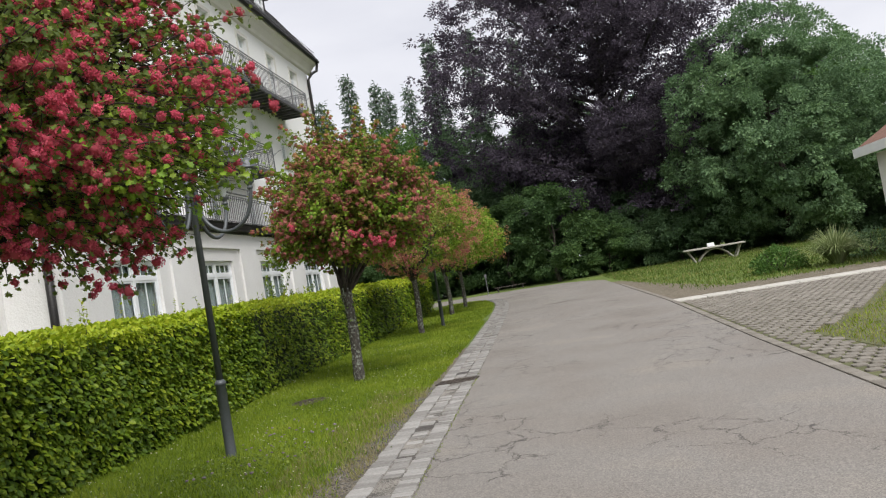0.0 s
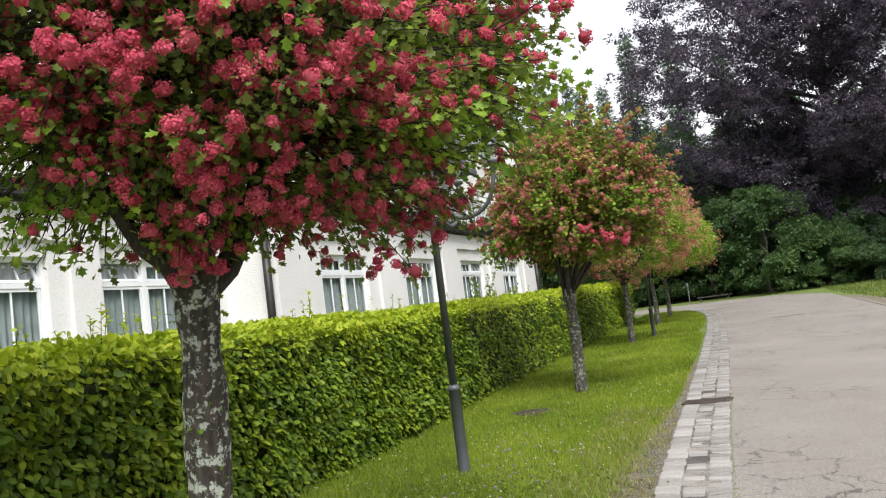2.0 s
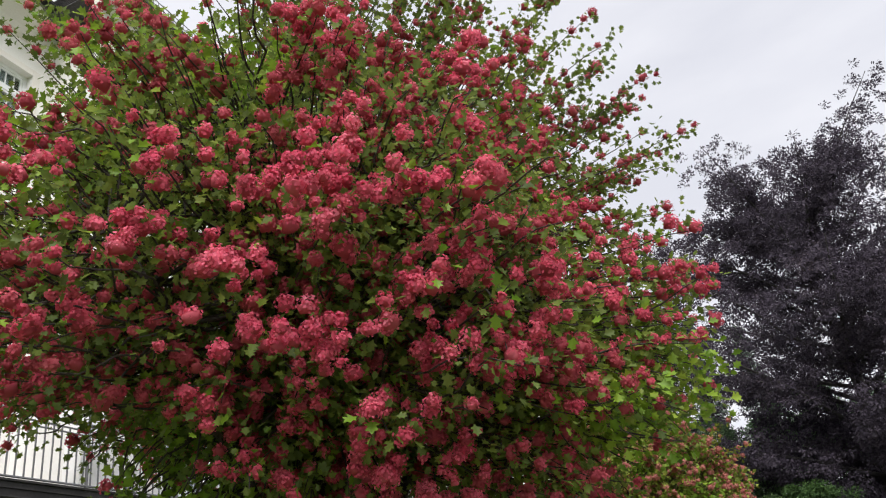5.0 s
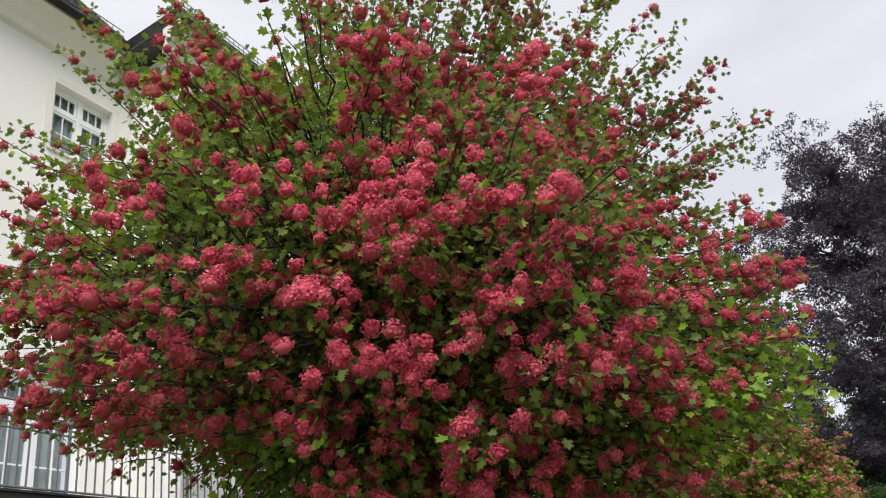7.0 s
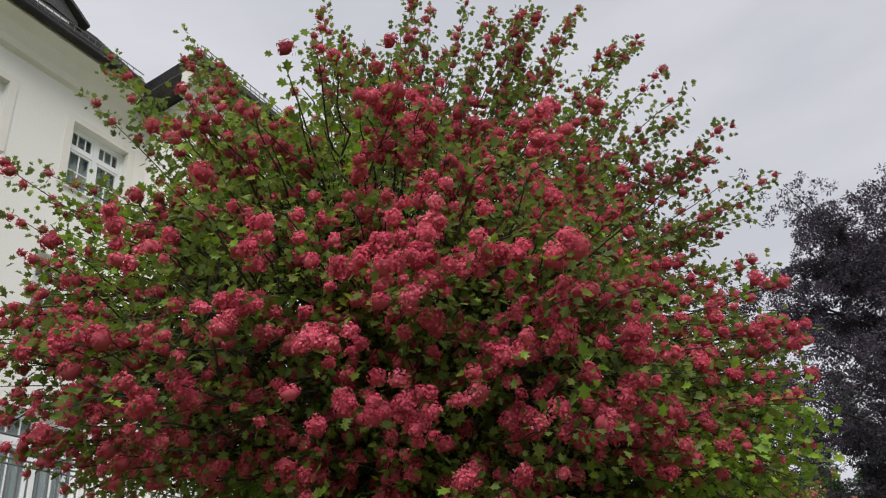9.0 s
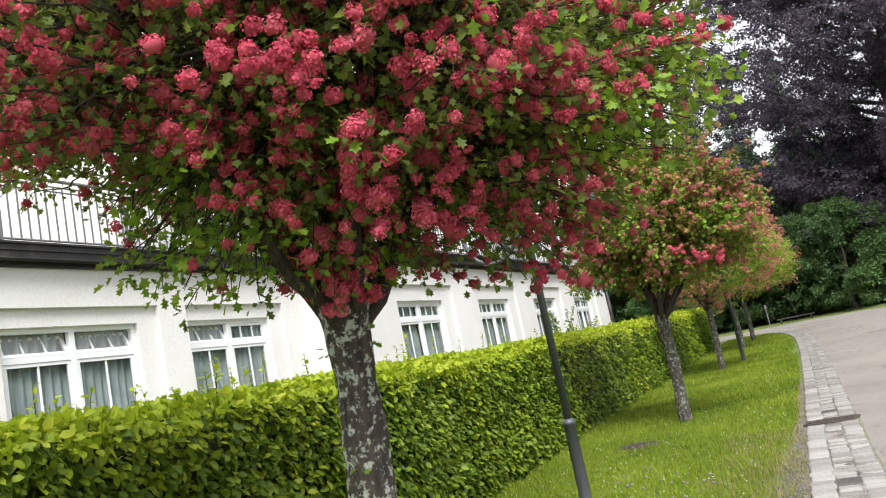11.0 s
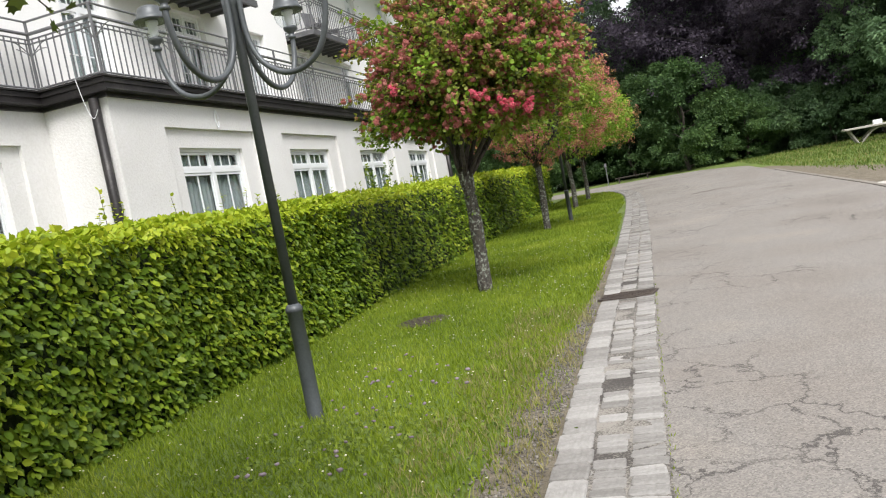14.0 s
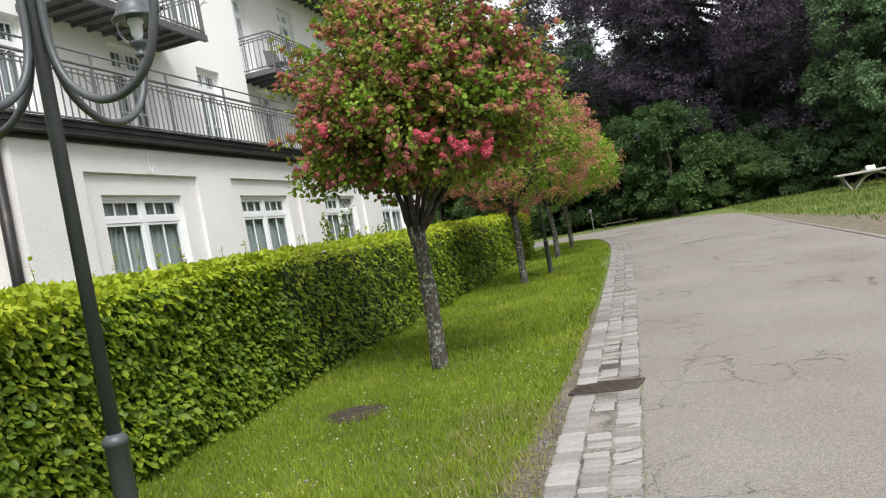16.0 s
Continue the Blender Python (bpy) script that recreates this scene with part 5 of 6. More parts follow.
    bole = np.stack((thick * 0.96 * np.cos(a), thick * 0.96 * np.sin(a), rng.uniform(0.7, 1.8, 26)), 1)
    leafage("bole_leafage", bole, unit(bole * (1, 1, 0)), 3, 0.03, 0.034, "thorn_young", "small leafy sprigs on the trunk", "stuff")

    # corymbs: small crumpled domes along the sprays, massed into heads where sprays end together
    pick = rng.random(len(nodes)) < gay
    q, w = nodes[pick] + ways[pick] * 0.018, ways[pick]
    for sv, fv, z, r in spec["heads"]:
        mid = at(sv, fv, z)
        m_ = int(16 * (r / 0.12) ** 2)
        q = np.vstack((q, mid + rng.normal(0, 0.5, (m_, 3)) * r * (1, 1, 0.85)))
        w = np.vstack((w, unit(np.tile(F * 0.6 + UP * 0.6 + S * 0.2 * sv, (m_, 1)) + rng.normal(0, 0.35, (m_, 3)))))
    heads = np.arange(len(q)) >= pick.sum()
    size = np.clip(rng.lognormal(math.log(spec["tuft"]), 0.24, len(q)), 0.015, 0.055)
    n = np.maximum((spec["florets"] * (size / spec["tuft"]) ** 1.7).astype(int), 18)
    base = np.repeat(np.arange(len(q)), n)
    o = ball_dirs(len(base))
    o = o * np.sign(np.sum(o * w[base], axis=1, keepdims=True) + 0.35)
    pp = q[base] + o * (size[base] * rng.uniform(0.72, 1.08, len(base)))[:, None]
    hold("blossom_core", puffs("blossom_core", q, size * 0.82, 0.9), spec["mats"][-1 if spec["ripe"] > 0.7 else 3], tree)
    tone = np.append(dull[pick], np.zeros(len(q) - pick.sum())) + rng.normal(0, 0.16, len(q)) + 0.25 * np.clip((q[:, 2] - 3.6) / 1.2, 0, 1)
    ripe = (tone > spec["ripe"]) & ~heads
    for sel, mat, nm in ((~ripe & (heads | ~spec["bright_heads"]), spec["mats"][2], "blossom"), (ripe, spec["mats"][3], "ripe_blossom"), (~ripe & ~heads & spec["bright_heads"], spec["mats"][4], "common_blossom")):
        if sel.any():
            use = sel[base]
            hold(nm, petals(nm, pp[use], o[use], spec["petal"]), mat, tree, "tufts of small double blossom")
    return tree


CRIMSON = dict(
    s_axis=(0.85, 0.53, 0.0), centre=(0.02, 0.0, 2.93), fork=1.86, trunk=0.089, reach=((1.6, 1.58), 1.42, (1.55, 1.27), 1.3),
    rim=((-2, -1.4, -0.9, -0.45, -0.1, 0.4, 0.9, 1.25, 1.7, 2.0), (3.02, 2.66, 2.44, 2.3, 1.92, 1.84, 1.78, 1.9, 2.3, 2.7)), front_rim=((-1.4, -0.9, -0.3, 0.3, 1.1), (2.6, 2.3, 1.75, 1.7, 2.12)),
    boughs=75, sprays=2000, bloom=0.54, pitch=0.053, leaf=0.038, leaf_shape="lobed", tuft=0.026, florets=64, petal=0.0105, ripe=0.60, bright_heads=np.True_,
    young=0.07, bark="bark", mats=("thorn_leaf", "thorn_young", "bloom", "bloom_dusky", "bloom_red"),
    greens=((1.35, 0.1, 2.45, 0.42), (1.2, 0.55, 2.2, 0.3), (-0.5, 0.25, 2.12, 0.42), (-0.75, 0.3, 4.05, 0.65), (0.2, 0.3, 4.3, 0.35), (1.0, -0.5, 3.0, 0.4), (-0.2, 0.7, 3.85, 0.32), (-1.05, 0.5, 3.6, 0.32)),
    low_green=((-0.3, 0.25, 2.08, 0.33), (-0.45, 0.3, 2.12, 0.3), (0.12, 0.12, 2.0, 0.17), (1.45, 0.15, 2.45, 0.3), (1.3, 0.35, 2.28, 0.26)),
    # tips of the long sprays: s, f, height
    leaders=((-1.95, 0.0, 4.45), (-1.75, 0.1, 4.0), (-1.5, -0.1, 5.1), (-1.25, 0.2, 4.75), (-1.0, 0.0, 5.3), (-0.75, -0.2, 5.0), (-0.2, 0.1, 5.3), (-0.1, -0.1, 5.35), (0.1, 0.0, 4.95), (0.36, 0.0, 5.5), (0.55, -0.3, 5.3), (0.73, 0.0, 5.62), (1.0, 0.0, 5.3), (1.1, 0.1, 5.15), (1.38, 0.0, 5.28), (1.68, 0.0, 5.0), (1.55, -0.3, 4.7), (1.88, 0.0, 4.55), (2.02, 0.0, 4.25), (2.1, 0.05, 3.86), (1.88, 0.0, 3.7), (1.8, 0.15, 3.3), (1.88, 0.0, 2.78), (1.7, 0.2, 2.5), (-1.85, 0.0, 3.5), (-1.7, 0.1, 3.1), (-1.8, 0.3, 3.25), (0.72, 0.3, 1.78), (0.9, 0.35, 1.74), (1.2, 0.2, 1.95), (0.35, 0.25, 1.86), (-0.55, 0.2, 1.92), (-0.7, 0.3, 2.1), (-0.35, 0.3, 1.95), (0.0, 0.28, 1.86), (1.75, -0.4, 3.0), (1.6, -0.6, 3.9), (1.7, -0.5, 2.6)),
    # the heaviest heads of blossom: s, f, height, radius
    heads=((0.0, 0.16, 1.86, 0.09), (0.15, 0.14, 1.9, 0.09), (-0.1, 0.18, 2.02, 0.09), (0.1, 0.22, 2.15, 0.12), (0.05, 0.2, 1.95, 0.11), (0.12, 0.1, 2.05, 0.1), (0.83, 0.3, 1.8, 0.075), (0.75, 0.4, 1.95, 0.08), (0.5, 0.5, 2.0, 0.1), (0.13, 1.39, 2.84, 0.13), (0.04, 1.37, 2.73, 0.12), (-0.17, 1.29, 2.57, 0.1), (-0.12, 1.19, 2.41, 0.1), (0.09, 1.15, 2.35, 0.12), (0.39, 1.13, 2.38, 0.11), (0.47, 1.27, 2.63, 0.08), (-0.74, 1.2, 3.0, 0.1), (-0.46, 1.29, 2.71, 0.09), (-0.32, 1.36, 2.92, 0.09), (-0.12, 1.37, 2.78, 0.09), (0.6, 1.16, 3.35, 0.09), (0.47, 1.21, 2.53, 0.07), (0.39, 1.33, 2.77, 0.08), (0.43, 0.72, 2.1, 0.12), (0.16, 0.78, 2.08, 0.1), (0.59, 1.02, 2.35, 0.1), (-0.99, 0.94, 2.58, 0.09), (0.3, 1.22, 2.46, 0.08), (0.03, 1.18, 3.56, 0.09), (0.14, 1.27, 3.41, 0.08)))
blossom_hawthorn((-1.665, -0.63, 0.0), "hawthorn covered in deep pink blossom, lichened trunk, beside the hedge", 3, CRIMSON)
SALMON = dict(
    s_axis=(1.0, 0.0, 0.0), centre=(0.33, 0.0, 3.02), fork=1.68, trunk=0.088, reach=((1.5, 1.55), 1.45, (1.38, 1.3), 1.2),
    rim=((-2, -1.5, -1.0, -0.5, 0.0, 0.5, 1.0, 1.5, 2.0), (2.9, 2.5, 2.3, 2.1, 1.85, 2.0, 2.1, 2.25, 2.6)), front_rim=((-1.4, -0.4, 0.4, 1.4), (2.4, 1.8, 1.8, 2.4)),
    boughs=70, sprays=1350, bloom=0.66, pitch=0.07, leaf=0.052, leaf_shape="leaf", tuft=0.037, florets=36, petal=0.021, ripe=0.82, bright_heads=np.True_,
    young=0.22, bark="bark_dull", mats=("thorn_olive", "thorn_young", "bloom_red", "bloom_amber", "bloom_faded"),
    greens=((-0.7, 0.2, 4.2, 0.55), (-1.15, 0.5, 2.5, 0.35), (0.0, 1.3, 2.95, 0.22), (0.5, 1.2, 3.4, 0.25), (1.2, 0.8, 2.9, 0.3), (-0.4, 1.2, 3.6, 0.2)),
    low_green=((-0.95, 0.3, 2.35, 0.3),),
    leaders=((-1.3, 0.1, 4.1), (-1.5, 0.0, 3.6), (-0.7, 0.0, 4.75), (-0.2, 0.1, 4.95), (0.2, 0.0, 4.8), (0.7, 0.0, 4.8), (1.1, 0.1, 4.5), (1.5, 0.1, 4.3), (1.85, 0.1, 3.9), (2.0, 0.2, 3.5), (1.95, 0.1, 3.1), (-1.45, 0.2, 2.9), (-1.3, 0.1, 2.5), (1.6, 0.2, 2.5)),
    heads=((0.9, 1.0, 2.35, 0.13), (0.65, 1.15, 2.5, 0.1), (1.15, 0.9, 2.3, 0.1), (-0.35, 1.3, 2.75, 0.08)))
blossom_hawthorn((-2.3, 9.1, 0.02), "hawthorn with faded salmon blossom and yellowing leaves", 11, SALMON)
hawthorn((-2.76, 17.8, lift(17.8)), "hawthorn with amber spent blossom on the lawn", 23, 1.72, 0.08, (0.35, 0.0, 3.05), (1.7, 1.7, 1.3), 1500, 1500, ("thorn_young", "thorn_olive", "bloom_faded", "bloom_amber", 0.7), 0.07, 6, 0.032, 24, ((0.9, -1.0, 3.0, 0.7),), "diamond")
hawthorn((-2.95, 25.3, lift(25.3)), "yellow-green hawthorn further along the lawn", 31, 1.7, 0.08, (0.4, 0.0, 2.95), (1.75, 1.7, 1.25), 1200, 400, ("thorn_young", "thorn_young", "bloom_amber", "bloom_faded", 0.9), 0.09, 4, 0.04, 14, (), "diamond")
hawthorn((-2.95, 29.6, lift(29.6)), "yellow-green hawthorn at the lawn's far end", 37, 1.7, 0.08, (0.4, 0.0, 2.9), (1.7, 1.7, 1.2), 1100, 250, ("thorn_young", "thorn_young", "bloom_amber", "bloom_faded", 0.9), 0.095, 4, 0.04, 14, (), "diamond")


# ---- hedge ----
def hedge_front(y):
    return np.interp(y, (-14, 0, 4, 8, 15, 30), (-3.72, -3.76, -3.82, -4.02, -4.08, -4.35))


def hedge_thing():
    global rng
    rng = np.random.default_rng(5)
    h = thing("hedge", (0, 0, 0), "clipped green hornbeam hedge with yellow-green tips", "hedge")
    y0, y1, top, wide = -14.0, 29.5, 1.58, 1.25
    # solid core; the shade deep inside the hedge is put into its near-black colour
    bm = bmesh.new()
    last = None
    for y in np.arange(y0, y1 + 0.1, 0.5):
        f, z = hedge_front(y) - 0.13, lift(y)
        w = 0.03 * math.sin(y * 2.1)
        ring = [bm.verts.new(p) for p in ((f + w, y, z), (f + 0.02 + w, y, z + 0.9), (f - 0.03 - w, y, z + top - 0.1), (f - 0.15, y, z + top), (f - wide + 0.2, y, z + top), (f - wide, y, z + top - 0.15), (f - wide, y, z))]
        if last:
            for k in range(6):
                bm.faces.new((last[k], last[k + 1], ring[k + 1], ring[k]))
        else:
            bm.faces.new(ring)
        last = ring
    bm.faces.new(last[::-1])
    part("shade_core", bm, "hedge_core", h)
    # front: dense near the start of the walk, larger and sparser leaves far off
    for nm, ya, yb, dens, size, shape in (("near_foliage", -5, 9, 1250, 0.078, "leaf"), ("middle_foliage", 9, 17, 560, 0.088, "diamond"), ("far_foliage", 17, y1, 320, 0.115, "diamond"), ("rear_foliage", y0, -5, 90, 0.16, "diamond")):
        n = int((yb - ya) * 1.62 * dens)
        y = rng.uniform(ya, yb, n)
        z = rng.uniform(0.03, 1.60, n)
        bulge = np.array([noise.noise(Vector((a * 1.6, b * 1.9, 4.0))) for a, b in zip(y, z)])
        x = hedge_front(y) + 0.10 * bulge + 0.05 * np.array([noise.noise(Vector((a * 5.0, b * 9.0, 1.0))) for a, b in zip(y, z)]) - np.abs(rng.normal(0, 0.05, n)) + 0.03 * (z < 0.5)
        p = np.stack((x, y, z + lifts(y)), 1)
        al = np.stack((rng.normal(0.45, 0.35, n), rng.normal(0, 0.55, n), rng.normal(-0.55, 0.4, n)), 1)
        fa = np.stack((np.full(n, 0.8), rng.normal(0, 0.35, n), rng.normal(0.6, 0.3, n)), 1)
        ln = size * rng.uniform(0.6, 1.25, n)
        fresh = z + rng.normal(0, 0.16, n) + 0.25 * bulge > 1.47
        hold(nm, leaves(nm, p[~fresh], al[~fresh], fa[~fresh], ln[~fresh], ln[~fresh] * 0.52, shape), "hedge_leaf", h)
        nm3 = nm.replace("foliage", "fresh_edge")
        edge_leaves = hold(nm3, leaves(nm3, p[fresh], al[fresh], fa[fresh], ln[fresh], ln[fresh] * 0.52, shape), "hedge_tip", h, "yellow-green young leaves")
        tagged(edge_leaves, kind="stuff")
        n = int((yb - ya) * wide * dens * 0.75)
        y = rng.uniform(ya, yb, n)
        u = rng.random(n)
        x = hedge_front(y) - u * wide
        bump = np.array([noise.noise(Vector((a * 1.3, b * 1.3, 9.0))) for a, b in zip(y, x)])
        z = top + 0.06 * bump + rng.uniform(-0.04, 0.07, n) + 0.04 - 0.10 * (u < 0.1)
        p = np.stack((x, y, z + lifts(y)), 1)
        al = np.stack((rng.normal(0.25, 0.5, n), rng.normal(0, 0.5, n), rng.normal(0.35, 0.4, n)), 1)
        fa = np.stack((rng.normal(0.3, 0.4, n), rng.normal(0, 0.4, n), np.full(n, 0.9)), 1)
        ln = size * rng.uniform(0.6, 1.2, n)
        nm2 = nm.replace("foliage", "young_growth")
        hold(nm2, leaves(nm2, p, al, fa, ln, ln * 0.6, shape), "hedge_tip", h, "yellow-green young tips")
    # stray sprigs above the top
    n = 100
    y = rng.uniform(-4, 16, n)
    x = hedge_front(y) - rng.uniform(0.1, 1.1, n)
    bm = bmesh.new()
    sp = []
    for a, b in zip(x, y):
        hgt = rng.uniform(0.12, 0.42)
        dx, dy = rng.normal(0, 0.05, 2)
        tube(bm, [(a, b, top - 0.1), (a + dx, b + dy, top + hgt)], [0.004, 0.002], 4)
        for t in np.linspace(0.35, 1, 13):
            sp.append((a + dx * t, b + dy * t, top - 0.1 + (hgt + 0.1) * t))
    tagged(part("sprig_wood", bm, "branch", h), kind="stuff")
    sp = np.array(sp)
    n = len(sp)
    ln = rng.uniform(0.03, 0.065, n)
    hold("sprig_foliage", leaves("sprig_foliage", sp, np.stack((rng.normal(0, 1, n), rng.normal(0, 1, n), rng.normal(0.3, 0.4, n)), 1), np.tile((0.2, 0.1, 1.0), (n, 1)) + rng.normal(0, 0.3, (n, 3)), ln, ln * 0.6), "hedge_tip", h)
    return h


hedge_thing()


def wild_shoots(place, stems, height):
    """A few long arching stems with small leaves that stand up behind the hedge."""
    w = thing("wild_rose", place, "lanky green shoots growing up behind the hedge", "shrub", "shoots by the facade")
    spots = []
    for k in range(stems):
        a = rng.uniform(0, 6.28)
        r = rng.uniform(0.2, 0.6)
        h = height * rng.uniform(0.75, 1.0)
        line = [(math.cos(a) * r * t * t, math.sin(a) * r * t * t, h * t - 0.12 * height * t ** 4) for t in np.linspace(0, 1, 9)]
        bm = bmesh.new()
        tube(bm, line, [0.008 - 0.0007 * i for i in range(9)], 5)
        part("stem", bm, "branch", w)
        for t in np.linspace(0.5, 1.0, 22):
            spots.append((math.cos(a) * r * t * t, math.sin(a) * r * t * t, h * t - 0.12 * height * t ** 4))
    p = np.repeat(np.array(spots), 4, 0)
    n = len(p)
    ln = rng.uniform(0.04, 0.085, n)
    hold("foliage", leaves("foliage", p + rng.normal(0, 0.02, (n, 3)), rng.normal(0, 1, (n, 3)) + (0, 0, 0.2), rng.normal(0, 0.4, (n, 3)) + (0, 0, 1), ln, ln * 0.55), "hedge_leaf", w)
    return w


rng = np.random.default_rng(21)
wild_shoots((-5.75, 14.6, 0.0), 7, 2.75)
wild_shoots((-5.8, 16.6, 0.0), 5, 2.5)
wild_shoots((-5.7, 10.6, 0.0), 5, 2.15)
wild_shoots((-5.5, 4.6, 0.0), 4, 2.1)


# ---- grass ----
def blades(name, n, region, mat, label, lo=0.03, hi=0.09, width=0.006, keep=None):
    (xa, xb), (ya, yb) = region
    x, y = rng.uniform(xa, xb, n), rng.uniform(ya, yb, n)
    if keep:
        k = np.array([keep(a, b) for a, b in zip(x, y)])
        x, y = x[k], y[k]
    n = len(x)
    p = np.stack((x, y, lifts(y) - 0.004), 1)
    al = np.stack((rng.normal(0, 0.42, n), rng.normal(0, 0.42, n), np.ones(n)), 1)
    fa = np.stack((rng.normal(0, 1, n), rng.normal(0, 1, n), rng.normal(0.3, 0.2, n)), 1)
    ln = rng.uniform(lo, hi, n)
    ob = hold(name, leaves(name, p, al, fa, ln, np.full(n, width) * rng.uniform(0.7, 1.5, n), "diamond"), mat)
    return tagged(ob, label, "grass", "", "stuff")


def on_lawn(x, y):
    edge = kerb_x(y) - 0.6 - float(np.interp(y, (-14, -4, 1, 3, 5, 6.5, 8, 12), (0.5, 0.45, 0.42, 0.36, 0.25, 0.12, 0.05, 0.03))) * random.uniform(0.3, 1.4)
    return float(hedge_front(y)) - 0.1 < x < edge and math.hypot(x + 2.67, y - 7.35) > random.uniform(0.1, 0.36)


random.seed(4)
rng = np.random.default_rng(9)
blades("lawn_grass", 120000, ((-4.3, 0.2), (-1.0, 9.0)), "grass_blade", "mown green lawn grass beside the drive", 0.03, 0.085, 0.007, on_lawn)
blades("middle_lawn_grass", 52000, ((-4.6, -0.4), (9.0, 19.0)), "grass_blade", "mown green lawn grass under the hawthorns", 0.04, 0.10, 0.012, on_lawn)
blades("far_lawn_grass", 22000, ((-4.8, -1.2), (19.0, 34.5)), "grass_blade", "mown green lawn grass at the far end", 0.05, 0.11, 0.02, on_lawn)
blades("verge_grass", 9000, ((-1.7, 0.0), (-1.0, 9.0)), "grass_blade", "thin green grass creeping over the gravel verge", 0.02, 0.06, 0.006, lambda x, y: kerb_x(y) - 1.1 < x < kerb_x(y) - 0.56 and noise.noise(Vector((x * 4.5, y * 3.0, 2.0))) > 0.0)
blades("dry_verge_grass", 13000, ((-1.7, -0.3), (-1.0, 7.0)), "dry_blade", "dry straw-coloured grass along the verge", 0.03, 0.10, 0.006, lambda x, y: kerb_x(y) - 1.45 < x < kerb_x(y) - 0.58 and noise.noise(Vector((x * 3.0, y * 2.0, 7.0))) > -0.12)
meadow = lambda x, y: x > 4.3 - 0.03 * (y - 16) + float(np.interp(y, (17.5, 24, 32), (1.5, 0.8, 0.0))) * random.uniform(0.4, 1.2)
blades("meadow_grass", 56000, ((3.6, 26), (17.5, 46)), "meadow_blade", "longer meadow grass beyond the paved drive", 0.05, 0.15, 0.022, meadow)
blades("meadow_straw", 7000, ((3.6, 24), (17.5, 46)), "dry_blade", "pale seeding grass in the meadow", 0.08, 0.2, 0.013, meadow)


def speckle(name, n, region, mat, label, size, keep, high):
    (xa, xb), (ya, yb) = region
    x, y = rng.uniform(xa, xb, n), rng.uniform(ya, yb, n)
    k = np.array([keep(a, b) for a, b in zip(x, y)])
    x, y = x[k], y[k]
    p = np.stack((x, y, lifts(y) + rng.uniform(high * 0.6, high, len(x))), 1)
    tagged(hold(name, puffs(name, p, rng.uniform(0.6, 1.2, len(x)) * size, 0.6), mat), label, "flowers", "", "stuff")


speckle("clover_flowers", 800, ((-4, -0.5), (0, 15)), "clover", "small pale clover and daisy heads in the lawn", 0.008, on_lawn, 0.075)
speckle("mauve_flowers", 55, ((-2.3, -1.2), (2.3, 5.2)), "mauve", "mauve wild flower heads in the lawn", 0.018, on_lawn, 0.13)
n = 5200
py = rng.uniform(-1.5, 8.0, n)
wv = np.interp(py, (-4, 1, 3, 5, 6.5, 8), (0.45, 0.42, 0.36, 0.25, 0.12, 0.05))
px = np.array([kerb_x(v) for v in py]) - 0.58 - np.abs(rng.normal(0, 0.5, n)) * wv
tagged(hold("verge_pebbles", puffs("verge_pebbles", np.stack((px, py, np.full(n, 0.008)), 1), rng.uniform(0.005, 0.014, n), 0.6), "pebble"), "loose grey gravel on the verge", "gravel", "", "stuff")
n = 420
py, px = rng.uniform(-1, 9, n), rng.normal(0, 1, n)
px = np.array([kerb_x(v) for v in py]) + 0.01 + np.abs(px) * 0.012
tagged(hold("joint_weeds", leaves("joint_weeds", np.stack((px, py, np.full(n, 0.012)), 1), rng.normal(0, 0.6, (n, 3)) + (0, 0, 0.8), rng.normal(0, 1, (n, 3)), rng.uniform(0.01, 0.03, n), 0.006, "diamond"), "grass_blade"), "tiny weeds in the joint beside the gutter", "weeds", "", "stuff")
# a tuft of broad-leaved weeds in front of the lamp
n = 1300
px, py = rng.normal(-1.75, 0.45, n), rng.normal(3.0, 0.4, n)
p = np.stack((px, py, rng.uniform(0.0, 0.075, n)), 1)
ln = rng.uniform(0.015, 0.035, n)
tagged(hold("weed_patch", leaves("weed_patch", p, rng.normal(0, 1, (n, 3)) + (0, 0, 0.4), rng.normal(0, 0.3, (n, 3)) + (0, 0, 1), ln, ln * 0.7), "thorn_leaf"), "low dark broad-leaved weeds in the lawn", "weeds", "", "stuff")


# ---- drain grate and manhole ----
grate = thing("drain_grate", (-0.275, 7.18, 0.02), "rusty iron drain grate across the sett gutter", "drain")
grate.rotation_euler.z = radians(-9)
part("frame", boxes((-0.29, 0.29, -0.19, -0.165, -0.015, 0.012), (-0.29, 0.29, 0.165, 0.19, -0.015, 0.012), (-0.29, -0.265, -0.165, 0.165, -0.015, 0.012), (0.265, 0.29, -0.165, 0.165, -0.015, 0.012)), "iron", grate)
# thin plate below the bars, coloured black for the darkness of the drain
part("pit_shade", boxes((-0.265, 0.265, -0.165, 0.165, -0.0149, 0.0)), "pit_dark", grate)
for k in range(8):
    y = -0.143 + 0.041 * k
    part("bar", boxes((-0.265, 0.265, y - 0.012, y + 0.012, -0.003, 0.010)), "iron", grate)
cover = thing("manhole_cover", (-2.67, 7.35, 0.015), "weathered round manhole cover sunk in the lawn", "manhole cover")
bm = bmesh.new()
lathe(bm, [(0.33, -0.03), (0.33, 0.006), (0.30, 0.012), (0.30, 0.006), (0.285, 0.006), (0.285, 0.014), (0.02, 0.016)], sides=36)
part("plate", bm, "iron", cover)
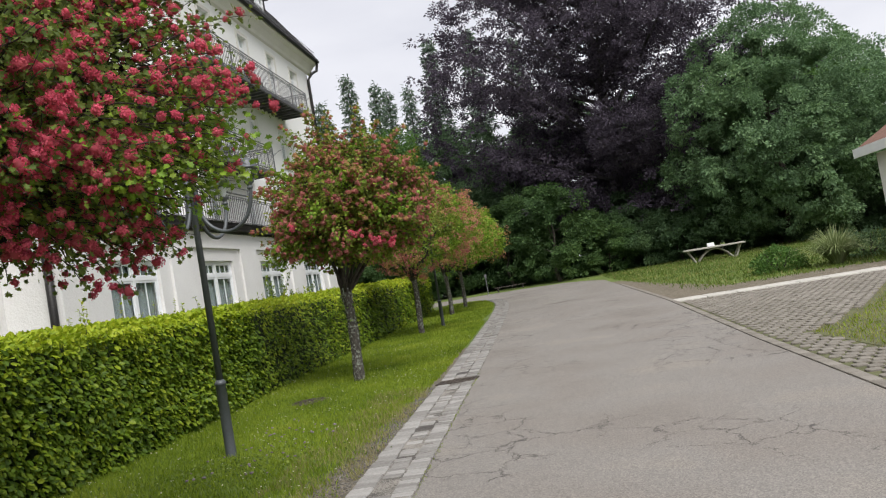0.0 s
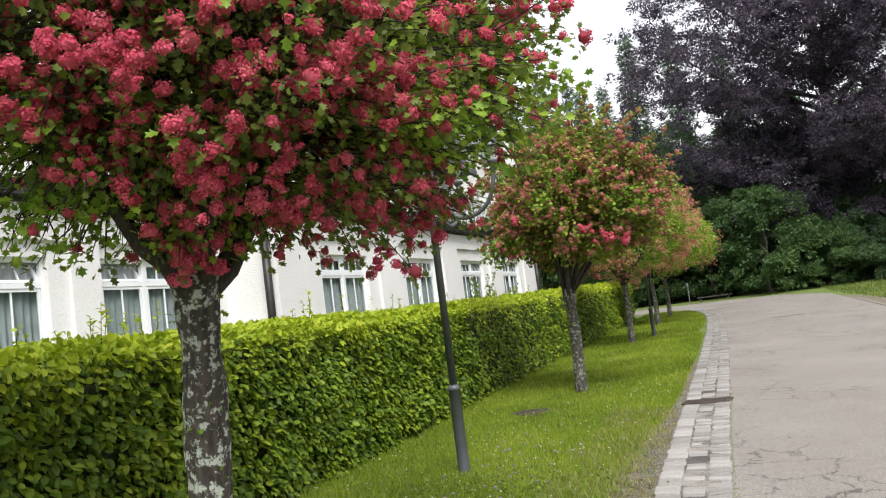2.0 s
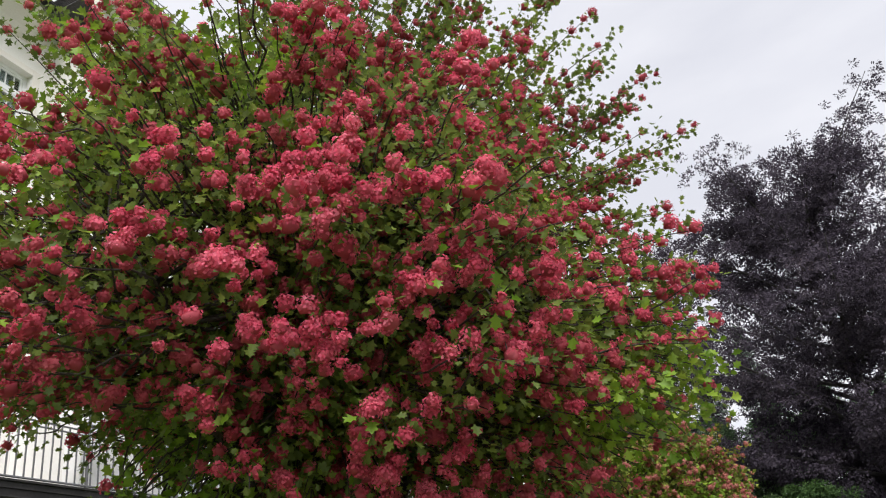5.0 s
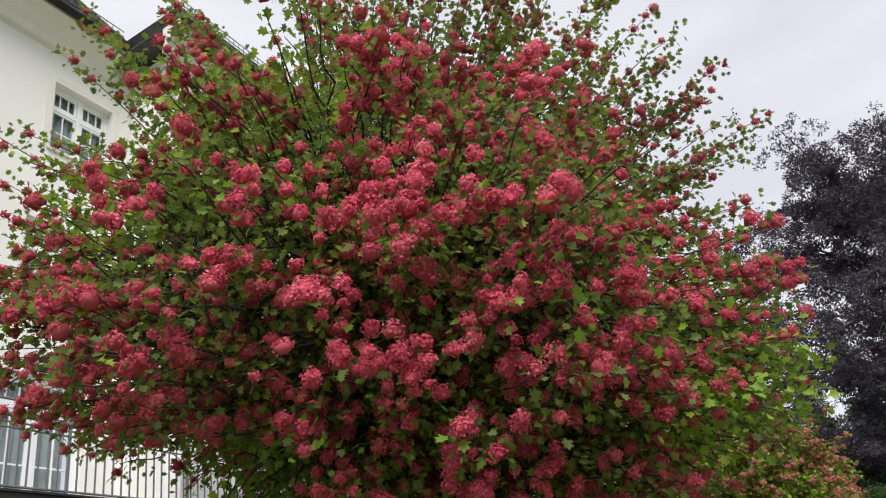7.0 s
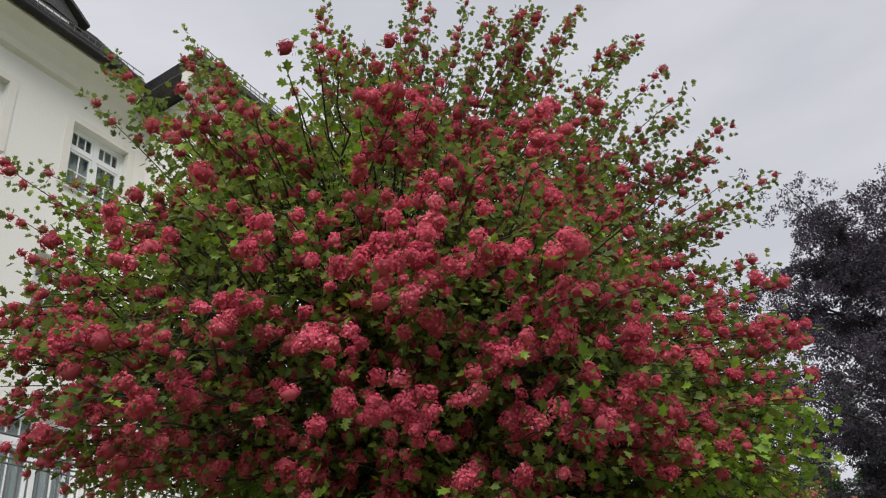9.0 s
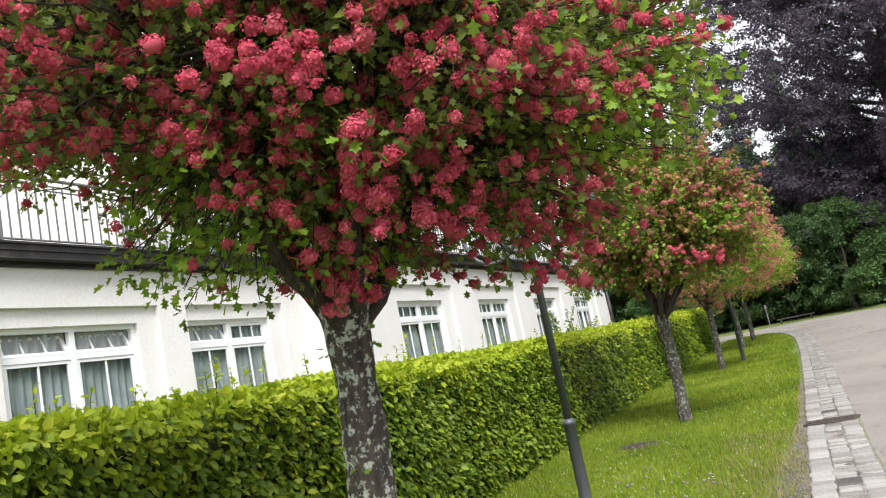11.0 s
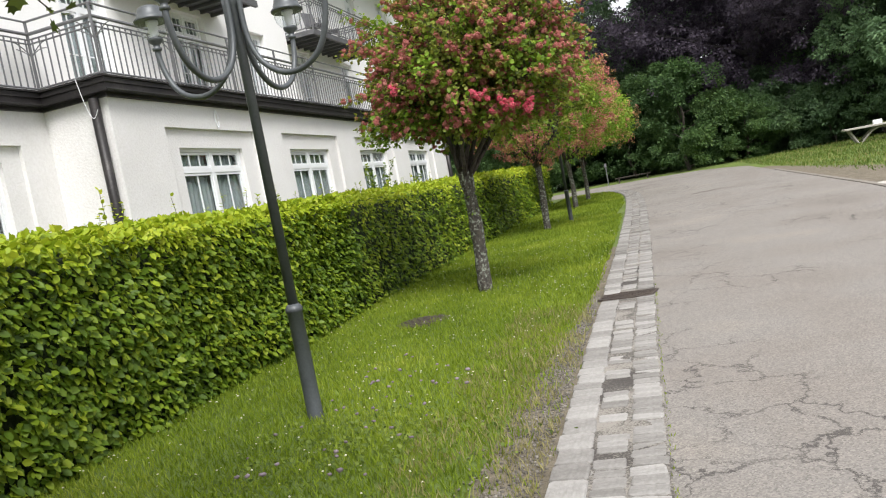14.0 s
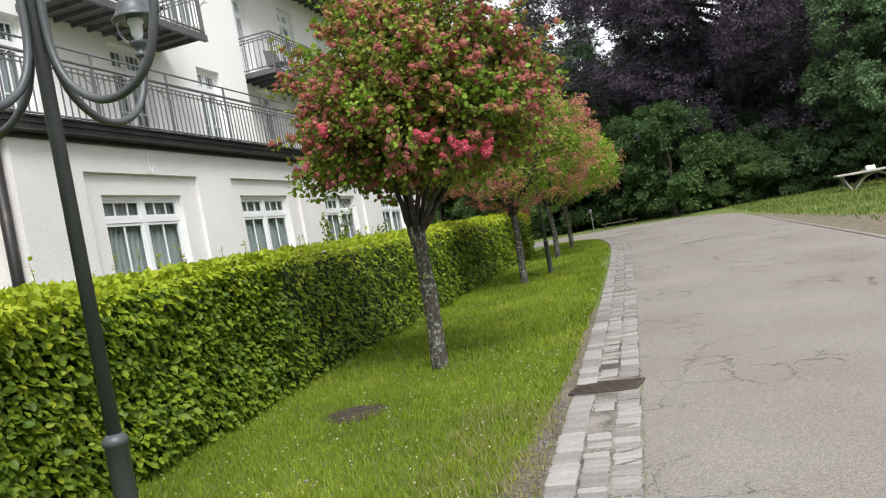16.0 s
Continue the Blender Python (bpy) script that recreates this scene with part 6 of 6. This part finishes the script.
for k in range(5):
    y = -0.18 + 0.09 * k
    w = math.sqrt(0.26 ** 2 - y * y)
    part("rib", boxes((-w, w, y - 0.012, y + 0.012, 0.0155, 0.021)), "iron", cover)


# ---- forecourt on the other side ----
sheet("forecourt", [(-10, 4.0, 14), (7.0, 4.0, 14), (15.0, 4.0, 14)], "moss_bed", "mossy bed of the block-paved forecourt", 0.006)
sheet("gravel_strip", [(15.75, 4.0, 13), (18.2, 3.95, 9.5)], "gravel", "patchy gravel between slabs and meadow", 0.007)
sheet("gravel_shoulder", [(18.2, 3.95, 5.9), (24.0, 3.78, 4.9), (31.0, 3.56, 3.9)], "gravel", "sandy gravel shoulder between drive and meadow", 0.007)
sheet("grass_island", [(4.6, 4.85, 14), (6.9, 4.65, 14), (7.0, 4.72, 14), (7.5, 5.3, 14), (9.0, 6.2, 14), (12.0, 7.8, 14)], "moss_bed", "patch of thin grass in the forecourt", 0.012)
blades("island_straw", 7000, ((4.7, 11), (4.6, 12)), "dry_blade", "brown dry grass on the forecourt island", 0.03, 0.08, 0.01, lambda x, y: x > np.interp(y, (4.6, 6.9, 7.5, 9, 12), (4.75, 4.55, 5.2, 6.1, 7.7)) + random.uniform(-0.25, 0.2))
blades("island_grass", 17000, ((4.7, 11), (4.6, 12)), "grass_blade", "short grass on the forecourt island", 0.03, 0.08, 0.012, lambda x, y: x > np.interp(y, (4.6, 6.9, 7.5, 9, 12), (4.9, 4.7, 5.35, 6.3, 7.9)))


def meadow_bush(place, r, h, n, mats, label, name="bush", length=0.09):
    b = thing(name, place, label, "bush")
    bm = bmesh.new()
    for k in range(9):
        a = rng.uniform(0, 6.28)
        tube(bm, [(0, 0, 0), (0.5 * r * math.cos(a), 0.5 * r * math.sin(a), 0.55 * h), (0.8 * r * math.cos(a), 0.8 * r * math.sin(a), 0.85 * h)], [0.02, 0.012, 0.005], 5)
    part("stems", bm, "branch", b)
    d = ball_dirs(n)
    d[:, 2] = np.abs(d[:, 2])
    lump = np.array([noise.noise(Vector(q) * 3 + Vector((r * 7, h, 0))) for q in d])
    p = d * (r, r, h) * (np.clip(1 + 0.3 * lump - np.abs(rng.normal(0, 0.2, n)), 0.1, 1.3))[:, None]
    ln = length * rng.uniform(0.6, 1.3, n)
    hold("foliage", leaves("foliage", p, d + rng.normal(0, 0.6, (n, 3)), d * 0.5 + rng.normal(0, 0.4, (n, 3)) + (0, 0, 0.6), ln, ln * 0.55, "diamond"), mats, b)
    return b


def tall_grass(place, r, h, n):
    g = thing("ornamental_grass", place, "large arching clump of pale ornamental grass", "grass clump")
    a = rng.uniform(0, 2 * math.pi, n)
    bend = rng.uniform(0.25, 1.15, n)
    bm = bmesh.new()
    for k in range(n):
        c_, s_ = math.cos(a[k]), math.sin(a[k])
        hh = h * rng.uniform(0.6, 1.05)
        w = 0.02
        last = None
        for t in (0, 0.35, 0.65, 0.88, 1.0):
            out = r * bend[k] * t ** 1.7
            zz = hh * (t - 0.6 * bend[k] * t ** 2.6)
            ww = w * (1 - 0.85 * t)
            q = Vector((c_ * (0.12 + out), s_ * (0.12 + out), zz))
            side = Vector((-s_, c_, 0)) * ww
            pair = (bm.verts.new(q - side), bm.verts.new(q + side))
            if last:
                bm.faces.new((last[0], last[1], pair[1], pair[0]))
            last = pair
    part("blades", bm, "plume", g)
    return g


tall_grass((9.35, 19.6, lift(19.6)), 1.25, 1.35, 900)
meadow_bush((7.9, 20.2, lift(20.2)), 0.8, 0.75, 2600, "light_leaf", "low green shrub at the edge of the forecourt")
meadow_bush((10.9, 21.3, lift(21.3)), 1.0, 0.8, 2600, "wood_leaf", "dark green shrub beside the ornamental grass")


# ---- table on the meadow ----
def outdoor_table(place, turn):
    t = thing("table_tennis_table", place, "grey concrete outdoor table on arched legs in the meadow", "table")
    t.rotation_euler.z = radians(turn)
    part("tabletop", boxes((-1.5, 1.5, -0.76, 0.76, 0.66, 0.74), bevel=0.012), "concrete", t)
    for sy in (-0.5, 0.5):
        bm = bmesh.new()
        tube(bm, [(x, sy, 0.62 - 0.72 * (x / 0.95) ** 2) for x in np.linspace(-0.93, 0.93, 13)], 0.04, 6)
        part("arch", bm, "concrete", t)
        for sx in (-1, 1):
            bm = bmesh.new()
            tube(bm, [(sx * 0.95, sy, -0.05), (sx * 1.3, sy, 0.67)], 0.045, 6)
            part("leg", bm, "concrete", t)
    return t


table_spot = (9.3, 37.2, lift(37.2) - 0.02)
outdoor_table(table_spot, -6)
tagged(part("carton", boxes((9.0, 9.35, 37.05, 37.25, table_spot[2] + 0.741, table_spot[2] + 0.93), bevel=0.01), "white_paint"), "small white box on top of the outdoor table", "box")


# ---- hut at the edge of the meadow ----
hut = thing("garden_hut", (11.15, 16.3, lift(16.3)), "small white hut with a red-brown tiled roof", "hut")
part("wall", boxes((0.05, 4.4, 0, 0.2, 0, 3.05), (0.05, 0.25, 0.2, 4, 0, 3.05), (4.2, 4.4, 0.2, 4, 0, 3.05)), "plaster", hut)


def gable_slab(y0, y1, out, low, high, thick):
    g = bmesh.new()
    v = [g.verts.new((x, y, z)) for y in (y0, y1) for x, z in ((-0.35 - out, low), (2.2, high), (4.75 + out, low), (4.75 + out, low - thick), (2.2, high - thick * 1.15), (-0.35 - out, low - thick))]
    for k in range(6):
        g.faces.new((v[k], v[(k + 1) % 6], v[6 + (k + 1) % 6], v[6 + k]))
    g.faces.new(v[:6])
    g.faces.new(v[6:][::-1])
    bmesh.ops.recalc_face_normals(g, faces=g.faces)
    return g


part("roof", gable_slab(-0.66, 4.45, 0.0, 3.28, 4.82, 0.14), "roof_tile", hut)
part("bargeboard", gable_slab(-0.71, -0.665, 0.04, 3.29, 4.84, 0.24), "white_paint", hut, "white bargeboard")
part("fascia", boxes((-0.42, -0.352, -0.66, 4.45, 3.03, 3.30)), "white_paint", hut, "white eaves board")


# ---- far end of the drive ----
post = thing("marker_post", (-3.0, 40.8, lift(40.8)), "thin grey marker post at the bend of the drive", "post")
bm = bmesh.new()
tube(bm, [(0, 0, -0.1), (0, 0, 1.2)], 0.025, 8)
part("pole", bm, "rail_metal", post)
part("plate", boxes((-0.06, 0.06, -0.04, -0.028, 1.0, 1.19)), "rail_metal", post)
fence = thing("log_barrier", (-2.0, 42.0, lift(42.0)), "low dark weathered log barrier along the bend", "barrier")
bm = bmesh.new()
tube(bm, [(-0.7, 0, 0.26), (1.2, 0.2, 0.26)], 0.035, 8)
part("log", bm, "branch", fence)
for sx in (-0.5, 1.0):
    bm = bmesh.new()
    tube(bm, [(sx, 0.1 + 0.1 * sx, -0.1), (sx, 0.1 + 0.1 * sx, 0.29)], 0.045, 8)
    part("stake", bm, "branch", fence)
seam = boxes((0.75, 1.75, 22.2, 22.29, 0, 0.003))
bmesh.ops.rotate(seam, verts=seam.verts, cent=(1.2, 22.2, 0), matrix=Matrix.Rotation(radians(24), 3, "Z"))
bmesh.ops.translate(seam, verts=seam.verts, vec=(0, 0, lift(22.2) + 0.016))
tagged(part("road_seam", seam, "gutter_bed"), "dark sealed joint across the drive", "road joint", "", "structure")


# ---- woodland ----
def broadleaf(place, label, seed, height, spread, first, anchors, per, leaf, mats, bark="wood_bark", droop=0.0, name="tree", trunk_r=None, shell=0.6, bare=0.3, climb=(0.1, 0.55), dome=0.7):
    """A tall tree: tapered trunk, many limbs, leaf sprays along them; uneven outline with gaps."""
    global rng
    rng = np.random.default_rng(seed)
    t = thing(name, place, label, "tree")
    trunk_r = trunk_r or height * 0.018
    bm = bmesh.new()
    line = [(0.15 * math.sin(k + seed), 0.15 * math.cos(k * 1.3 + seed), height * 0.93 * k / 9 - 0.2 * (k == 0)) for k in range(10)]
    tube(bm, line, [trunk_r * (1 - 0.95 * k / 9) + 0.02 for k in range(10)], 9)
    part("trunk", bm, bark, t, "", True)
    bm = bmesh.new()
    spots, outs = [], []
    limbs = int(height * 2.6)
    for k in range(limbs):
        f = first + (0.97 - first) * (k + rng.uniform(0, 0.6)) / limbs
        a = k * 2.4 + rng.uniform(-0.4, 0.4)
        shape = math.sin(math.pi * min(1.0, (f - first) / (1.0 - first) * 0.80 + 0.20)) ** dome
        ln = spread * shape * rng.uniform(0.7, 1.12)
        z0 = height * f * 0.93
        rise = rng.uniform(*climb) * ln * (0.3 + f)
        pts = []
        for u in np.linspace(0, 1, 6):
            pts.append(np.array((math.cos(a) * ln * u, math.sin(a) * ln * u, z0 + rise * u - droop * ln * u * u)) + rng.normal(0, 0.06, 3) * (u > 0))
        tube(bm, pts, [trunk_r * 0.34 * (1 - f * 0.6) * (1 - 0.9 * u) + 0.01 for u in np.linspace(0, 1, 6)], 5)
        m = int(anchors / limbs * (0.4 + 1.2 * shape))
        u = rng.uniform(bare, 1.0, m)
        base = np.array(pts)
        idx = np.clip(u * 5, 0, 4.999)
        lo = idx.astype(int)
        q = base[lo] + (base[lo + 1] - base[lo]) * (idx - lo)[:, None]
        side = np.clip(rng.normal(0, 1, (m, 3)), -1.3, 1.3) * np.array((0.16, 0.16, 0.07)) * ln * (0.4 + 0.6 * u[:, None])
        q = q + side + np.array((0, 0, -1)) * np.abs(rng.normal(0, 0.05 * ln, (m, 1))) * (1 + droop)
        spots.append(q)
        outs.append(np.tile((math.cos(a), math.sin(a), 0.1), (m, 1)))
    tagged(part("branchwork", bm, bark, t, "", True), kind="stuff")
    spots, outs = np.vstack(spots), np.vstack(outs)
    m = int(anchors * shell)
    dirs = ball_dirs(m * 2)
    lump = np.array([noise.noise(Vector(q) * 2.2 + Vector((seed, 0, 0))) for q in dirs])
    small = np.array([noise.noise(Vector(q) * 6.0 + Vector((0, seed, 0))) for q in dirs])
    dirs_ok = small > -0.12
    mid = height * (first + 1) / 2
    q = np.array((0, 0, mid)) + dirs * np.array((spread * 0.95, spread * 0.95, height - mid)) * (1 + 0.28 * lump + 0.12 * small)[:, None]
    q, dirs = q[dirs_ok][:m], dirs[dirs_ok][:m]
    spots, outs = np.vstack((spots, q)), np.vstack((outs, dirs))
    spots, outs = spots[spots[:, 2] > 0.25], outs[spots[:, 2] > 0.25]
    n = len(spots) * per
    o = ball_dirs(n)
    p = np.repeat(spots, per, 0) + o * np.array((1, 1, 0.7)) * leaf * 2.1 * rng.random((n, 1)) ** 0.5
    al = o + np.repeat(outs, per, 0) * 0.7 + np.array((0, 0, -0.35 - droop))
    fa = rng.normal(0, 0.75, (n, 3)) + np.repeat(outs, per, 0) * 0.6 + np.array((0, 0, 0.6))
    ln = leaf * rng.uniform(0.55, 1.3, n)
    hold("crown", leaves("crown", p, al, fa, ln, ln * 0.55, "diamond"), mats, t)
    return t


def spruce(place, label, seed, height, spread, mats="conifer_leaf", per=1.0, name="conifer"):
    global rng
    rng = np.random.default_rng(seed)
    t = thing(name, place, label, "tree", "conifers behind the hotel")
    bm = bmesh.new()
    tube(bm, [(0, 0, -0.2), (0.05, 0, height * 0.5), (0, 0, height)], [height * 0.014, height * 0.008, 0.02], 8)
    part("trunk", bm, "wood_bark", t)
    bm = bmesh.new()
    spots, outs = [], []
    n_b = int(height * 6)
    for k in range(n_b):
        f = 0.12 + 0.88 * k / n_b
        a = k * 2.399 + rng.uniform(-0.3, 0.3)
        ln = spread * (1.02 - f) ** 0.8 * rng.uniform(0.55, 1.1) + 0.15
        z0 = height * f
        end = np.array((math.cos(a) * ln, math.sin(a) * ln, z0 - 0.28 * ln + 0.15))
        tube(bm, [(0, 0, z0), end * (0.5, 0.5, 1) + (0, 0, 0.05), end], [0.03, 0.02, 0.006], 4)
        m = int(16 * ln * per) + 4
        u = rng.uniform(0.2, 1.0, m)[:, None]
        spots.append(np.array((0, 0, z0)) * (1 - u) + end * u + rng.normal(0, 0.09 * ln + 0.05, (m, 3)) * (1, 1, 0.35))
        outs.append(np.tile((math.cos(a), math.sin(a), -0.4), (m, 1)))
    tagged(part("branchwork", bm, "wood_bark", t), kind="stuff")
    spots, outs = np.vstack(spots), np.vstack(outs)
    n = len(spots) * 4
    p = np.repeat(spots, 4, 0) + rng.normal(0, 0.12, (n, 3))
    ln = rng.uniform(0.22, 0.5, n)
    hold("crown", leaves("crown", p, np.repeat(outs, 4, 0) + rng.normal(0, 0.5, (n, 3)), rng.normal(0, 0.5, (n, 3)) + (0, 0, 1), ln, ln * 0.3, "diamond"), mats, t)
    return t


def again(src, x, y, turn, s):
    return copy_thing(src, pose(x, y, lift(y), 0, 0, turn) @ Matrix.Scale(s, 4))


beech = broadleaf((6.2, 51.0, lift(51)), "huge dark purple copper beech with sweeping branches", 41, 27.0, 12.0, 0.08, 6200, 46, 0.175, "beech_leaf", "beech_bark", 0.14, "copper_beech", 0.62, 0.3, 0.2, (0.5, 1.1), 0.5)
maple = broadleaf((14.9, 43.0, lift(43)), "broad green woodland maple", 43, 13.2, 6.0, 0.06, 2800, 48, 0.165, "wood_leaf", "wood_bark", 0.1, "woodland_tree")
birch = broadleaf((30.0, 36.0, lift(36)), "lighter green woodland tree with thin outline", 47, 14.5, 4.6, 0.12, 1500, 22, 0.24, "light_leaf", "wood_bark", 0.15, "woodland_tree")
under = broadleaf((1.2, 43.4, lift(43)), "bushy light green young tree at the wood's edge", 53, 5.6, 3.0, 0.02, 1500, 34, 0.14, "edge_leaf", "wood_bark", 0.1, "young_tree", None, 0.12, 0.35, (0.5, 1.4))
scrub = broadleaf((11.0, 44.0, lift(44)), "dark green undergrowth below the trees", 59, 4.4, 3.2, 0.02, 1500, 34, 0.15, "shade_leaf", "wood_bark", 0.1, "undergrowth", None, 0.12, 0.35, (0.4, 1.3))
for x, y, turn, s in ((15.5, 56.5, 100, 0.82), (27.0, 45.0, 200, 0.7), (33.0, 44.0, 40, 0.9), (-5.5, 56.0, 140, 0.95), (3.0, 66.0, 70, 1.1), (12.0, 68.0, 10, 1.1), (24.0, 60.0, 300, 1.05), (-14.0, 58.0, 10, 0.85), (40.0, 50.0, 260, 0.95), (23.5, 40.5, 330, 0.6), (20.5, 47.0, 250, 0.72)):
    again(maple, x, y, turn, s)
for x, y, turn, s in ((22.0, 57.0, 60, 1.0), (37.0, 42.0, 120, 0.8), (44.0, 34.0, 200, 0.8), (-10.0, 50.0, 20, 0.85), (34.0, 26.0, 80, 0.9)):
    again(birch, x, y, turn, s)
for x, y, turn, s in ((-1.8, 45.5, 40, 0.9), (-4.6, 46.5, 140, 1.0), (-8.0, 45.5, 220, 0.95), (-12.5, 46.0, 80, 1.05), (4.4, 43.6, 300, 0.62), (27.5, 33.5, 30, 0.8)):
    again(under, x, y, turn, s)
for x, y, turn, s in ((8.6, 43.8, 60, 0.7), (6.6, 44.6, 200, 0.75), (14.6, 44.6, 140, 1.05), (18.5, 43.0, 260, 0.95), (22.5, 41.0, 20, 1.0), (26.0, 38.0, 110, 1.05), (29.5, 34.5, 190, 1.1), (33.0, 30.0, 250, 1.1), (5.6, 47.5, 330, 1.0), (2.6, 49.0, 90, 1.1), (-6.4, 49.5, 10, 1.1), (10.0, 50.0, 80, 1.3), (17.0, 50.0, 80, 1.4), (0.0, 52.0, 10, 1.4), (24, 48, 10, 1.4), (-3, 50, 120, 1.2), (-15.5, 48.0, 10, 1.2)):
    again(scrub, x, y, turn, s)
fir = spruce((-14.5, 62.0, lift(62)), "tall thin spruce against the sky", 61, 20.5, 2.6)
for x, y, turn, s in ((-9.5, 64.0, 50, 0.92), (-6.5, 60.0, 130, 1.05), (-3.5, 66.0, 250, 1.15), (-18.5, 68.0, 10, 0.9), (0.5, 68.0, 300, 1.1), (-16.8, 60.0, 190, 0.88), (-12.3, 63.0, 90, 0.95), (-10.6, 59.5, 330, 0.87)):
    again(fir, x, y, turn, s)


# ---- setts, slabs and paving blocks, piece by piece ----
random.seed(12)


def sett_mesh(w, l, h, c=0.2, top=0.88):
    """A worn block: bevelled top, slightly crooked."""
    me = bpy.data.meshes.new("sett")
    j = lambda a=0.05: random.uniform(-a, a)
    ring = [(-0.5 + c, -0.5), (0.5 - c, -0.5), (0.5, -0.5 + c), (0.5, 0.5 - c), (0.5 - c, 0.5), (-0.5 + c, 0.5), (-0.5, 0.5 - c), (-0.5, -0.5 + c)]
    low = [(x + j(0.25 * c), y + j(0.35 * c)) for x, y in ring]
    mid = [(x * 0.99, y * 0.98, 0.72 + j(0.08)) for x, y in low]
    up = [(x * top, y * (top - 0.03 if c > 0.1 else top), 1.0 + j(0.1)) for x, y in low]
    v = [(x * w, y * l, z * h) for x, y, z in [(x, y, 0) for x, y in low] + mid + up]
    f = [tuple(range(16, 24))] + [(k, (k + 1) % 8, 8 + (k + 1) % 8, 8 + k) for k in range(8)] + [(8 + k, 8 + (k + 1) % 8, 16 + (k + 1) % 8, 16 + k) for k in range(8)]
    me.from_pydata(v, [], f)
    return me


gutter = thing("sett_gutter", (0, 0, 0), "worn granite sett gutter with dark joints", "gutter", "", "structure")
kinds = {row: [sett_mesh(w, 0.135, 0.03, 0.085, 0.94) for _ in range(10)] for row, w in ((0, 0.186), (1, 0.172), (2, 0.18))}
for row in kinds:
    for me in kinds[row]:
        me.materials.append(M["gutter_stone"])
rest_v, rest_f = [], []
for row, off in ((0, -0.455), (1, -0.27), (2, -0.085)):
    y = -8.0
    while y < 33.4:
        l = random.uniform(0.08, 0.135) if row else random.uniform(0.13, 0.25)
        ym = y + l / 2
        skip = abs(ym - 7.18) < 0.24 or (row == 1 and random.random() < 0.2 + 0.55 * (noise.noise(Vector((0, ym * 0.9, 5))) > 0.1))
        me = random.choice(kinds[row])
        x = kerb_x(ym) + off + random.uniform(-0.008, 0.008)
        slope = (kerb_x(ym + 0.3) - kerb_x(ym - 0.3)) / 0.6
        z = lift(ym) + (0.004 if row == 0 else random.uniform(-0.009, 0.0))
        m = Matrix.Translation((x, ym, z)) @ Matrix.Rotation(-math.atan(slope) + random.uniform(-0.04, 0.04), 4, "Z") @ Matrix.Diagonal((random.uniform(0.93, 1.0) if row else random.uniform(0.97, 1.02), l / 0.135 * random.uniform(0.93, 0.99), 1, 1))
        if not skip:
            if 1.2 < ym < 10.6:
                o = hold("sett", me, None, gutter)
                o.matrix_basis = m
            else:
                b = len(rest_v)
                rest_v += [tuple(m @ v.co) for v in me.vertices]
                rest_f += [tuple(b + i for i in p.vertices) for p in me.polygons]
        y += l
me = bpy.data.meshes.new("far_setts")
me.from_pydata(rest_v, [], rest_f)
tagged(hold("far_setts", me, "gutter_stone", gutter), "", "", "", "stuff")

kerb_row = thing("kerb_edging", (0, 0, 0), "pale stone edging along the far side of the drive", "kerb", "", "structure")
shape = [sett_mesh(0.13, 0.5, 0.024, 0.05, 0.95) for _ in range(4)]
for me in shape:
    me.materials.append(M["paver"])
y = -6.0
while y < 27.5:
    x = (4.0 if y < 16 else 4.0 - 0.03 * (y - 16)) + 0.07
    o = hold("edging_stone", random.choice(shape), None, kerb_row)
    o.location = (x, y + 0.25, lift(y + 0.25) + 0.002)
    y += 0.505

slabs = thing("slab_path", (0, 0, 0), "line of pale concrete slabs across the forecourt edge", "path", "", "structure")
shape = [sett_mesh(0.69, 0.85, 0.03, 0.03, 0.975) for _ in range(3)]
for me in shape:
    me.materials.append(M["slab"])
for k in range(13):
    o = hold("slab", shape[k % 3], None, slabs)
    o.matrix_basis = Matrix.Translation((4.45 + 0.705 * k, 15.4, lift(15.4) + 0.004)) @ Matrix.Diagonal((1, 1, 1, 1))

paving = thing("block_paving", (0, 0, 0), "grass-jointed grey paving blocks on the forecourt", "paving", "", "structure")
shape = [sett_mesh(0.135, 0.135, 0.022) for _ in range(6)]
for me in shape:
    me.materials.append(M["paver"])
rest_v, rest_f = [], []
count = 0
for j in range(int((15.0 + 3.0) / 0.172)):
    yy = -3.0 + 0.172 * j + 0.1
    for k in range(46):
        xx = 4.25 + 0.172 * k + (0.086 if j % 2 else 0)
        if yy > 4.5 and xx > np.interp(yy, (4.6, 6.9, 7.5, 9, 12, 13.0), (4.8, 4.6, 5.2, 6.1, 7.7, 20)) or xx > 11.5:
            continue
        me = random.choice(shape)
        m = Matrix.Translation((xx, yy, lift(yy) + 0.004 + random.uniform(-0.004, 0.006))) @ Matrix.Rotation(random.choice((0, 1, 2, 3)) * math.pi / 2 + random.uniform(-0.06, 0.06), 4, "Z")
        if xx < 5.5 and 3.2 < yy < 15 and count < 290:
            o = hold("paving_block", me, None, paving)
            o.matrix_basis = m
            count += 1
        else:
            b = len(rest_v)
            rest_v += [tuple(m @ v.co) for v in me.vertices]
            rest_f += [tuple(b + i for i in p.vertices) for p in me.polygons]
me = bpy.data.meshes.new("paving_field")
me.from_pydata(rest_v, [], rest_f)
tagged(hold("paving_field", me, "paver", paving), "", "", "", "stuff")
